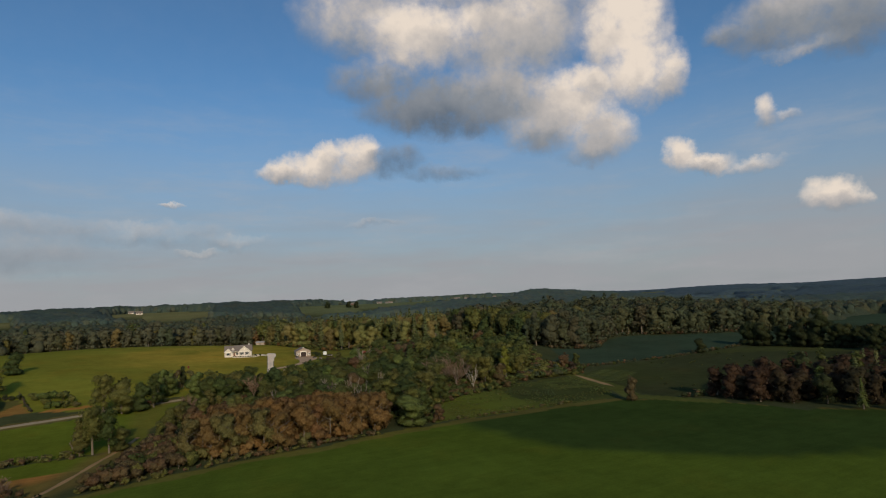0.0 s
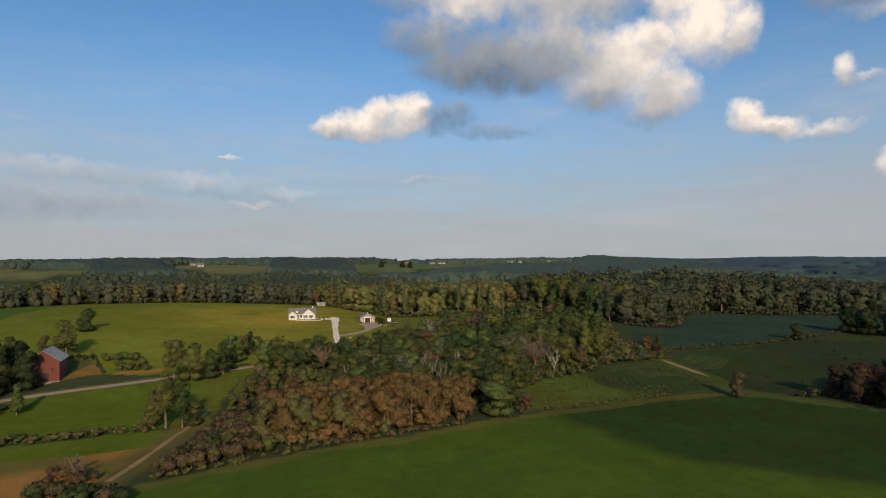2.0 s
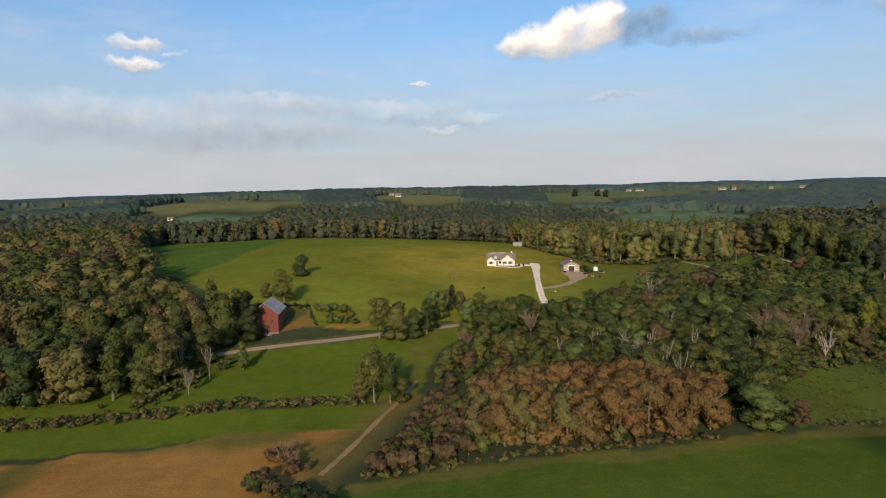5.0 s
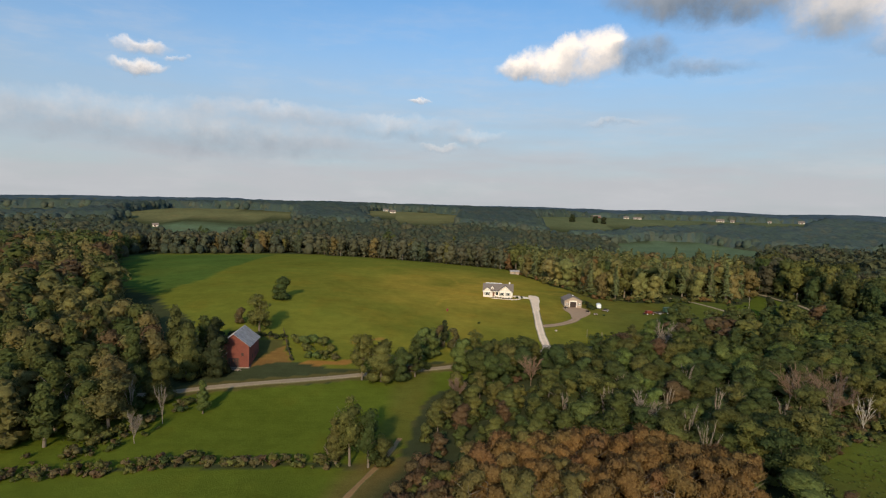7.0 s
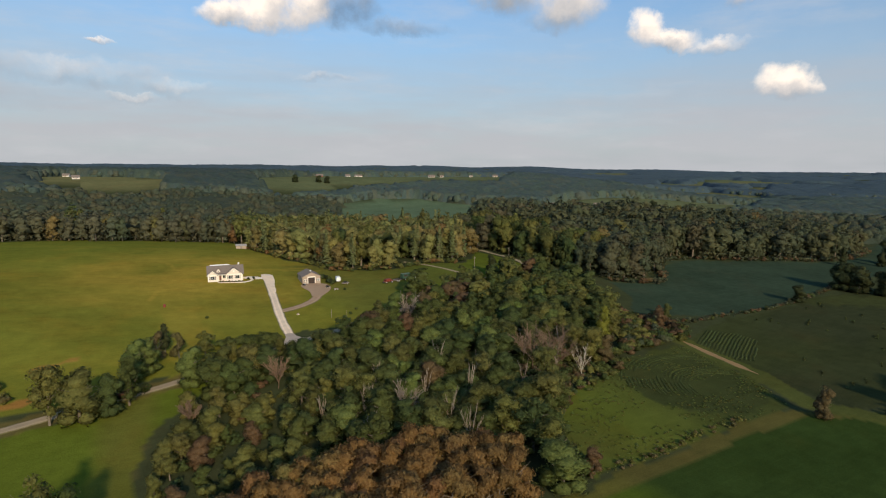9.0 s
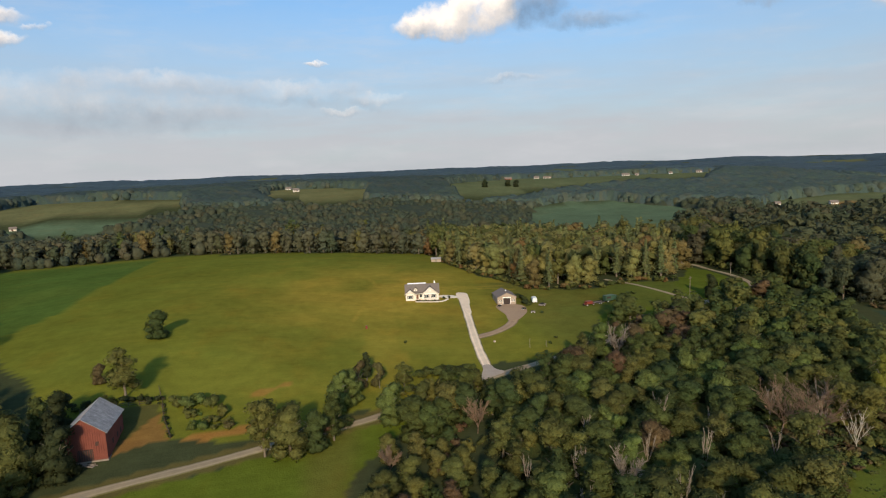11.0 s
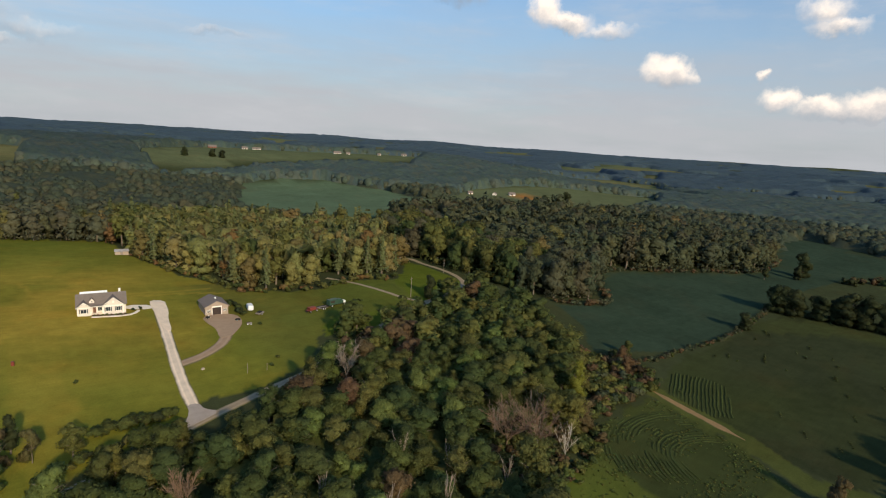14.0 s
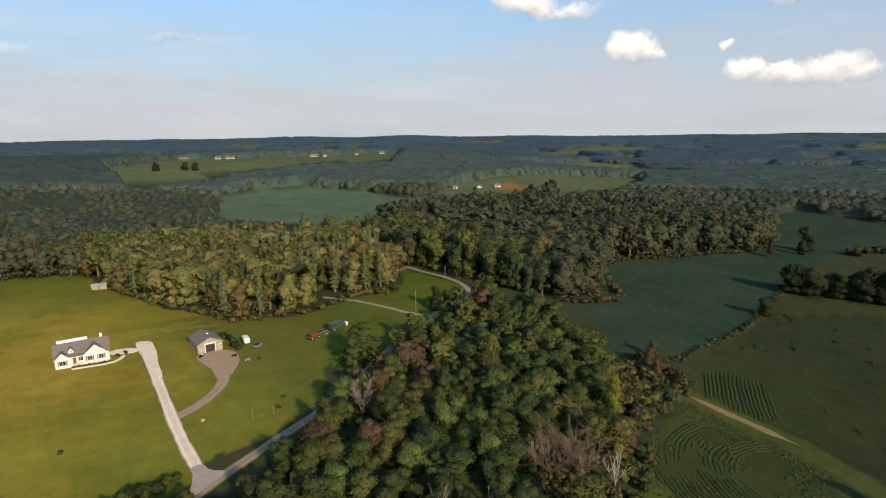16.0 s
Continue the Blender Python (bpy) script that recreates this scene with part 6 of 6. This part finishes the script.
far_house((395, 1100), (20, 9), -10, far_brick, "farmhouse", "brick-red farmhouse on the far ridge")
for at, size, turn in (((1478, 262), (34, 9), 60), ((1500, 285), (26, 9), 60), ((1337, -30), (40, 10), 80)):
    far_house(at, size, turn, None, "farm_building", "long white farm building on the distant pasture")
box_thing = thing("utility_box", "small pale utility box standing in the lawn", "box", (67.5, 231.0), 15)
part("casing", box(bmesh.new(), -0.4, 0.4, -0.3, 0.3, 0, 0.45, 0.05), beige_paint, box_thing)
part("plinth", box(bmesh.new(), -0.46, 0.46, -0.36, 0.36, -0.2, 0.05), concrete, box_thing)

# ---- single trees, hedges, crops ----
SINGLE = [
    # species, variant, leaf, x, y, scale, squeeze, words
    ("open", 0, "gold", -8.8, 127.0, 1.14, 0.92, "tall open-crowned green tree standing alone in the meadow"),
    ("open", 2, "green", -4.6, 126.0, 0.92, 1.0, "dark green tree crowding the tall meadow tree"), ("tall", 1, "gold", -12.0, 128.0, 0.72, 1.1, "smaller olive tree beside the tall meadow tree"), ("round", 2, "green", -1.6, 127.0, 0.55, 1.2, "low green tree beside the meadow path"),
    ("round", 1, "green", -48.0, 253.5, 0.82, 1.3, "round green tree alone on the hill field"),
    ("tall", 1, "fresh", -49.5, 155.0, 0.62, 0.95, "slender bright green tree beside the road"),
    ("round", 0, "dark", -52.6, 178.6, 1.0, 1.05, "dark green tree crowding the barn front"), ("round", 3, "gold", -61.0, 176.0, 1.0, 1.1, "olive tree beside the barn and road"), ("round", 3, "dark", -60.5, 200.0, 0.85, 1.1, "dark green tree behind the barn"), ("tall", 2, "green", -59.5, 188.0, 1.05, 1.1, "green tree close beside the barn wall"),
    ("open", 2, "gold", -48.0, 212.5, 1.02, 1.25, "broad olive-green tree behind the barn"), ("round", 1, "tan", -57.6, 222.7, 0.5, 1.1, "small brown tree at the edge of the hill field"), ("tall", 0, "dark", -56.5, 185.5, 0.9, 1.1, "dark green tree against the barn wall"), ("round", 1, "dark", -58.5, 178.5, 0.8, 1.2, "dark green tree crowding the barn front"),
    ("open", 1, "gold", -9.0, 177.0, 1.0, 1.0, "grey-green tree beside the road"), ("round", 3, "gold", -3.0, 176.0, 1.02, 1.3, "broad grey-green roadside tree"),
    ("round", 3, "green", 3.0, 176.5, 0.86, 1.0, "broad grey-green roadside tree"), ("open", 2, "green", 7.5, 180.0, 0.92, 1.0, "grey-green tree beside the road"),
] + [
    ("round", 0, "fresh", 10.5, 194.0, 0.9, 1.0, "green tree above the road"), ("round", 2, "fresh", 13.5, 197.5, 0.8, 1.2, "bright green tree above the road"),
    ("layered", 1, "tan", 16.6, 205.0, 0.92, 0.62, "tan-orange conical tree above the road"), ("layered", 3, "tan", 22.4, 204.6, 0.86, 0.62, "tan-orange conical tree above the road"), ("round", 0, "fresh", 23.0, 184.5, 0.9, 1.1, "bright green round tree beside the road"),
    ("round", 1, "green", 31.5, 187.0, 0.75, 1.0, "green round tree beside the road"), ("tall", 1, "dark", 19.3, 210.0, 0.62, 1.0, "dark green tree behind a tan tree"), ("round", 2, "gold", 35.0, 191.0, 0.66, 1.1, "olive tree beside the road"), ("open", 1, "green", 40.5, 193.2, 0.62, 1.2, "green tree beside the road"), ("round", 3, "gold", 45.5, 195.0, 0.55, 1.3, "olive tree beside the road"), ("round", 1, "green", 50.5, 197.2, 0.5, 1.3, "low green tree beside the road"), ("open", 3, "gold", 29.5, 202.8, 0.6, 1.3, "olive tree above the road"),
    ("round", 0, "dark", 444.0, 181.0, 1.35, 1.0, "dark round tree alone in the soybean field"), ("tall", 0, "dark", 408.0, 192.0, 0.82, 0.9, "small dark tree in the soybean field"),
    ("round", 3, "dark", 432.0, 180.0, 0.8, 0.9, "small dark tree in the soybean field"), ("round", 2, "dark", 286.0, 158.0, 0.66, 1.3, "dark round bush at the edge of the soybean field"),
    ("round", 2, "plum", 164.5, 91.0, 0.72, 0.85, "bushy brownish tree beside the field track"), ("tall", 3, "yellow", 153.0, 157.5, 1.05, 0.95, "bright yellow-green tree at the edge of the wood"),
    ("round", 1, "fresh", 80.0, 101.5, 0.76, 1.85, "round bright green tree at the edge of the field"), ("round", 3, "dark", 85.5, 108.5, 0.62, 1.0, "dark green tree behind the field edge"), ("round", 2, "plum", 90.5, 103.0, 0.42, 1.3, "low brown tree beside the field edge"),
    ("round", 0, "dark", 173.5, 251.0, 0.86, 0.9, "dark round tree beside the farm lane"), ("round", 3, "green", 181.0, 252.0, 0.6, 1.0, "green tree beside the farm lane"),
    ("round", 2, "plum", 190.0, 162.0, 0.62, 1.1, "reddish-brown bushy tree near the field track"), ("open", 0, "plum", 196.5, 168.0, 0.55, 1.2, "reddish-brown bushy tree near the field track"),
    ("round", 1, "green", 207.0, 172.0, 0.5, 1.1, "green bushy tree at the corner of the soybean field"),
]
for species, variant, leaf, x, y, scale, squeeze, words in SINGLE:
    tree(species, variant, leaf, (x, y), scale, (x * 37 + y * 11) % 360, squeeze, words, trunk_mat=None)


def hedge_trees():
    rs = np.random.RandomState(91)
    for line, gap in (([(330, 161), (338, 140), (342, 104)], 4.0), ([(336, 95), (337, 78), (334, 58)], 3.6)):
        pts = spline(line, gap)
        for x, y in pts:
            tree("round", rs.randint(4), "dark", (x + rs.uniform(-2, 2), y + rs.uniform(-2, 2)), rs.uniform(0.9, 1.35), rs.uniform(0, 360), 1.1, "dark hedgerow tree between two fields", "hedgerow trees", "hedge_tree")


def clump_trees():
    """Dark groups of trees standing free on far pastures."""
    rs = np.random.RandomState(95)
    for x, y, n in ((632, 512, 5), (583, 503, 2), (283, 889, 4), (326, 889, 4)):
        for _ in range(n):
            tree("round", rs.randint(4), "dark", (x + rs.uniform(-11, 11), y + rs.uniform(-7, 7)), rs.uniform(0.6, 0.9), rs.uniform(0, 360), 1.3, "dark round tree in a clump on a far pasture", "pasture trees", "pasture_tree")
    for x, y, s in ((200, 22, 0.8), (212, 29, 0.72), (215, 20, 0.85), (196, 29, 0.6), (207, 36, 0.7)):
        tree("pine", rs.randint(4), "fresh", (x, y), s, rs.uniform(0, 360), 1.1, "blue-green pine at the edge of the brown wood", "pines of the brown wood", "pine_tree")


def bare_trees():
    spec = [
        ("snag", 126.8, 142.0, 9.5, 1.3, 2, 2, bleached_wood, "bleached dead tree with broken white limbs"),
        ("bare", 117.0, 153.5, 13.5, 1.9, 5, 5, twigs, "leafless brown tree with fine twigs"), ("bare", 123.0, 149.5, 14.0, 1.9, 5, 5, twigs, "leafless brown tree with fine twigs"),
        ("bare", 100.5, 204.0, 11.0, 1.3, 3, 5, pale_bark, "leafless pinkish-grey tree at the edge of the wood"), ("bare", 43.2, 174.0, 9.0, 1.2, 3, 5, twigs, "leafless pale tree in the wood"),
        ("bare", 64.2, 139.5, 11.0, 1.6, 3, 5, pale_bark, "leafless pale tree in the wood"), ("bare", 19.0, 162.6, 7.0, 1.1, 3, 5, twigs, "leafless brown bushy tree"),
        ("bare", -26.0, 98.0, 4.2, 1.7, 3, 5, twigs, "leafless brown thicket in the ploughed field"), ("bare", -24.0, 95.0, 3.6, 1.8, 3, 5, twigs, "leafless brown thicket in the ploughed field"),
        ("bare", -60.0, 139.0, 7.0, 0.8, 3, 4, pale_bark, "thin pale dead tree at the wood's edge"), ("bare", -13.0, 128.5, 5.0, 0.9, 2, 4, pale_bark, "thin pale dead tree in the meadow hedge"),
    ]
    rs = np.random.RandomState(12)
    for x, y in scatter([(30, 130), (80, 118), (98, 128), (125, 141), (150, 150), (160, 158), (140, 170), (60, 165)], 15, 13) + scatter([(-80, 128), (-66, 136), (-56, 150), (-62, 158), (-84, 140)], 13, 14):
        spec.append(("bare", x, y, rs.uniform(8, 12), rs.uniform(0.4, 0.7), 1, 3, pale_bark, "slender pale leafless tree among green trees"))
    for n, (kind, x, y, tall, wide, forks, depth, mat, words) in enumerate(spec):
        v, f = bare(7 + n, tall, wide, forks, depth, 1.15 if kind == "snag" else 1.0)
        ob = new("bare_tree" if kind == "bare" else "dead_tree", quad_mesh("bare_tree", v, f, [mat]))
        ob.matrix_basis = pose(x, y, float(ground_z(x, y)), 0, 0, 40 * n)
        tagged(ob, words, "tree")


def brush_lines():
    rs = np.random.RandomState(92)
    spots = []

    def along(line, gap, wide, leafs, low, high, grade=1):
        for x, y in spline(line, gap):
            for _ in range(1 if rs.rand() < 0.7 else 2):
                leaf = leafs[rs.randint(len(leafs))]
                spots.append(("shrub", rs.randint(4), grade, leaf, x + rs.uniform(-wide, wide), y + rs.uniform(-wide, wide), rs.uniform(low, high), rs.uniform(0, 6), rs.uniform(0.8, 1.4)))

    along([(-140, 120), (-80, 123), (-48, 129), (-30, 129), (-12, 127.5)], 0.9, 2.4, ["plum", "gold", "tan", "tan", "gold"], 0.25, 0.7, 2)
    along([(-80, 123), (-48, 129), (-14, 127.5)], 6.0, 1.5, ["plum", "green", "gold"], 0.4, 0.8)
    along([(-78, 126), (-66, 138), (-60, 150)], 1.1, 4.0, ["tan", "gold", "plum", "green"], 0.15, 0.6, 2)
    along([(-10, 88.5), (5, 90.5), (25, 94), (45, 94.8), (67, 96.5)], 1.6, 1.0, ["tan", "gold", "plum"], 0.3, 0.6, 1)
    along([(86, 101), (97, 124), (125, 136), (150, 146)], 2.2, 2.0, ["green", "gold", "plum", "green"], 0.4, 0.9, 1)
    along([(90, 101), (104, 100.5), (124, 101), (145, 101.5)], 1.2, 1.4, ["tan", "gold", "gold"], 0.12, 0.38, 2)
    along([(198, 178), (205, 166), (224, 163), (262, 158.5), (300, 160), (330, 164)], 1.5, 1.6, ["deep", "green", "deep", "plum"], 0.25, 0.7, 2)
    along([(150, 150), (160, 153), (172, 154), (183, 153)], 1.5, 3.0, ["green", "fresh", "gold", "green", "plum"], 0.6, 1.25, 1)
    along([(185, 152), (178, 156), (170, 158)], 1.6, 3.0, ["green", "gold", "plum"], 0.5, 1.0, 0)
    along([(190, 152), (196, 160), (200, 172)], 1.6, 4.0, ["plum", "umber", "green"], 0.7, 1.3, 1)
    along([(166, 157), (180, 171), (198, 197), (207, 216)], 2.4, 2.0, ["green", "gold", "green", "plum"], 0.7, 1.5)
    along([(-33, 204), (-27, 203), (-21, 198)], 3.6, 1.4, ["gold", "fresh", "gold"], 0.7, 1.5, 0)
    along([(-28, 191.5), (-23, 192), (-17, 193)], 1.8, 1.8, ["gold", "tan", "fresh"], 0.4, 0.9, 0)
    along([(-31, 199), (-22, 196)], 2.2, 2.2, ["gold", "tan", "fresh"], 0.35, 0.8, 0)
    along([(-60, 208), (-50, 209.5), (-40, 209)], 1.6, 1.2, ["dark", "green", "dark"], 0.5, 0.9, 0)
    along([(-38.5, 210), (-35.6, 200), (-32.4, 190.5)], 1.3, 0.5, ["dark", "green", "tan"], 0.18, 0.36, 0)
    along([(2, 183.5), (12, 186)], 1.5, 1.2, ["plum", "green"], 0.4, 0.8, 0)
    along([(35.5, 209.2), (42, 210), (48, 209.4), (53.2, 208.6)], 1.5, 1.0, ["green", "dark", "green"], 0.6, 1.0, 0)
    along([(22, 197), (32, 200), (44, 204.5)], 2.2, 1.6, ["green", "gold", "dark"], 0.5, 0.9, 1)
    along([(96, 268), (97, 276), (97, 284)], 1.6, 1.2, ["green", "dark"], 0.4, 0.75, 0)
    along([(107, 294), (124, 288), (137, 283), (157, 287), (176, 281)], 2.6, 1.6, ["green", "gold", "rust"], 0.5, 1.1)
    along([(85, 378), (94, 327), (107, 295)], 3.0, 1.5, ["rust", "gold", "green"], 0.5, 1.0)
    along([(231, 224), (257, 213), (285, 236), (316, 250), (365, 228), (418, 204), (470, 206), (500, 216)], 3.2, 1.5, ["deep", "plum", "deep"], 0.6, 1.2, 2)
    along([(182, 82), (209, 77), (265, 63), (315, 56)], 3.0, 1.5, ["plum", "dark", "green"], 0.5, 1.0, 2)
    along([(-31, 89), (-22, 82), (-15, 78)], 1.6, 2.0, ["dark", "green", "plum"], 0.7, 1.3, 0)
    along([(-29, 99), (-22, 92)], 1.6, 1.8, ["plum", "rust", "plum"], 0.5, 1.0, 0)
    along([(-72, 132), (-62, 148), (-53, 164)], 2.0, 2.0, ["green", "tan", "gold"], 0.4, 0.9, 1)
    along([(480, 140), (540, 132), (586, 124)], 5.0, 4.0, ["green", "dark"], 1.0, 2.2)
    along([(455, 158), (470, 150), (480, 146)], 3.0, 4.0, ["dark", "plum"], 1.0, 2.0)
    for x, y in scatter([(158, 152), (172, 150), (188, 155), (194, 166), (188, 178), (176, 168), (164, 158)], 2.6, 93, lambda x, y: near_line(TRACK, x, y) > 3.0):
        spots.append(("shrub", rs.randint(4), 1, ("deep", "green", "gold", "plum", "gold", "green")[rs.randint(6)], x, y, rs.uniform(0.6, 1.5), rs.uniform(0, 6), rs.uniform(0.9, 1.3)))
    for x, y in scatter([(100, 130), (126, 138), (146, 148), (140, 160), (112, 158), (96, 145)], 2.8, 94, off_roads):
        spots.append(("shrub", rs.randint(4), 1, ("tan", "green", "gold", "fresh", "gold", "plum")[rs.randint(6)], x, y, rs.uniform(0.5, 1.1), rs.uniform(0, 6), rs.uniform(0.9, 1.4)))
    grove("brush_lines", spots, "mixed brown and green brush along field edges", "bushes")


def shrubs_by_house():
    rs = np.random.RandomState(93)
    local = [(5.0, -2.3), (6.2, -2.2), (7.4, -2.3), (8.8, -2.2), (10.0, -2.35), (11.4, -2.2), (12.8, -2.3), (14.2, -2.0), (16.9, 1.2), (19.4, 2.6)]
    for k, at in enumerate(turned(local, (45.6, 287.2), -10.5)):
        tree("shrub", k % 4, "dark" if k > 7 else ("green", "plum", "fresh")[k % 3], at, 0.42 if k > 7 else rs.uniform(0.17, 0.3), 40 * k, 1.0, "small clipped garden shrub beside the house", "garden shrubs", "shrub")
    for n, (x, y) in enumerate(((90.0, 228.0), (86, 224), (36, 236), (97, 256))):
        tree("shrub", n % 4, "green", (x, y), 0.4, 50 * n, 1.0, "small green bush in the lawn", "", "shrub")


def crop_rows(name, lines, leaf, label, seed, tall=0.2, wide=1.15):
    """Rows of maize: ragged ridges of leaves along curves, with leaf clumps on them."""
    rs = np.random.RandomState(seed)
    vs, fs, ts, n = [], [], [], 0
    for run in lines:
        k = len(run)
        if k < 4:
            continue
        tang = np.gradient(run, axis=0)
        tang /= np.linalg.norm(tang, axis=1)[:, None] + 1e-9
        side = np.stack([-tang[:, 1], tang[:, 0]], 1)
        z = ground_z(run[:, 0], run[:, 1])
        lush = 0.25 + 1.2 * lattice(run[:, 0], run[:, 1], 9, seed + 1)
        rows = []
        for o, h in ((-0.5, -0.05), (-0.34, 0.62), (0.0, 1.0), (0.34, 0.62), (0.5, -0.05)):
            q = run + side * (wide * (o + rs.uniform(-0.09, 0.09, k)))[:, None]
            rows.append(np.c_[q, z + tall * lush * h * (1 + rs.uniform(-0.22, 0.22, k) * (h > 0))])
        v = np.stack(rows, 1)
        v[:, :, :2] += 0.5 * (lattice(run[:, 0], run[:, 1], 3.5, seed) - 0.5)[:, None, None] * side[:, None, :]
        i = np.arange(k * 5).reshape(k, 5)
        vs.append(v.reshape(-1, 3))
        fs.append(np.stack([i[:-1, :-1], i[:-1, 1:], i[1:, 1:], i[1:, :-1]], -1).reshape(-1, 4) + n)
        ts.append(np.full(k * 5, rs.rand()))
        n += k * 5
    me = quad_mesh(name, np.concatenate(vs), np.concatenate(fs), [LEAF_MAT[leaf]], None, np.concatenate(ts))
    tagged(new(name, me), label, "crops", kind="stuff")


def runs(p, ok):
    """The unbroken stretches of a line."""
    cut = np.where(np.diff(ok.astype(int)) != 0)[0] + 1
    return [q for q, o in zip(np.split(p, cut), np.split(ok, cut)) if o[0]]


def corn():
    lines = []
    for r in np.arange(14, 40, 1.2):
        a = np.arange(0.22 * math.pi, 1.12 * math.pi, 0.9 / r)
        wob = 0.8 * (lattice(r * np.cos(a), r * np.sin(a), 8, 93) - 0.5)
        x, y = 163 + (r + wob) * np.cos(a), 113 + (r + wob) * np.sin(a)
        ok = inside(CORN_NEAR, x, y) & (near_line(TRACK, x, y) > 4.0) & (lattice(x, y, 9, 97) + 0.5 * lattice(x, y, 2.4, 96) + 0.02 * (y - 130) > 0.58)
        lines += runs(np.stack([x, y], 1), ok)
    crop_rows("corn_rows", lines, "maize", "rows of standing maize curving round the field", 94, 0.15, 0.7)
    lines = []
    u, w = np.array([0.905, 0.425]), np.array([-0.425, 0.905])
    for k in np.arange(-70, 80, 1.25):
        s = np.arange(-20, 190, 0.9)
        bow = 0.0015 * (s - 10) ** 2
        p = np.array([190, 118]) + s[:, None] * u + (k - bow)[:, None] * w
        ok = inside(CORN_HILL, p[:, 0], p[:, 1]) & (near_line(TRACK, p[:, 0], p[:, 1]) > 3.5)
        ok &= inside([(187, 144), (209, 154), (218, 146), (216, 137), (195, 125), (187, 131)], p[:, 0] + 3 * lattice(p[:, 0], p[:, 1], 5, 95), p[:, 1])
        lines += runs(p, ok)
    crop_rows("corn_rows", lines, "maize", "rows of maize at the foot of the low hill", 96, 0.2, 0.7)
    # gaps and weeds in the crop on the hill: dark clumps strung along the rows
    rs = np.random.RandomState(98)
    spots = []
    for _ in range(90):
        x, y = rs.uniform(190, 335), rs.uniform(62, 158)
        if inside(CORN_HILL, x, y) and lattice(x, y, 16, 99) > 0.55:
            for q in range(rs.randint(1, 5)):
                spots.append(("shrub", rs.randint(4), 2, "dark" if rs.rand() < 0.4 else "green", x + 1.6 * q * u[0], y + 1.6 * q * u[1], rs.uniform(0.12, 0.3), rs.uniform(0, 6), 1.2))
    for _ in range(3000):
        x, y = rs.uniform(88, 184), rs.uniform(99, 148)
        if inside(WEED_FIELD, x, y) and lattice(x, y, 8, 103) + rs.uniform(-0.25, 0.25) > 0.45:
            spots.append(("shrub", rs.randint(4), 3, ("gold", "fresh", "fresh", "gold", "green")[rs.randint(5)], x, y, rs.uniform(0.05, 0.12), rs.uniform(0, 6), rs.uniform(1.4, 2.4)))
    grove("field_weeds", spots, "green weeds standing among the maize", "weeds")


hedge_trees()
clump_trees()
bare_trees()
brush_lines()
shrubs_by_house()
corn()
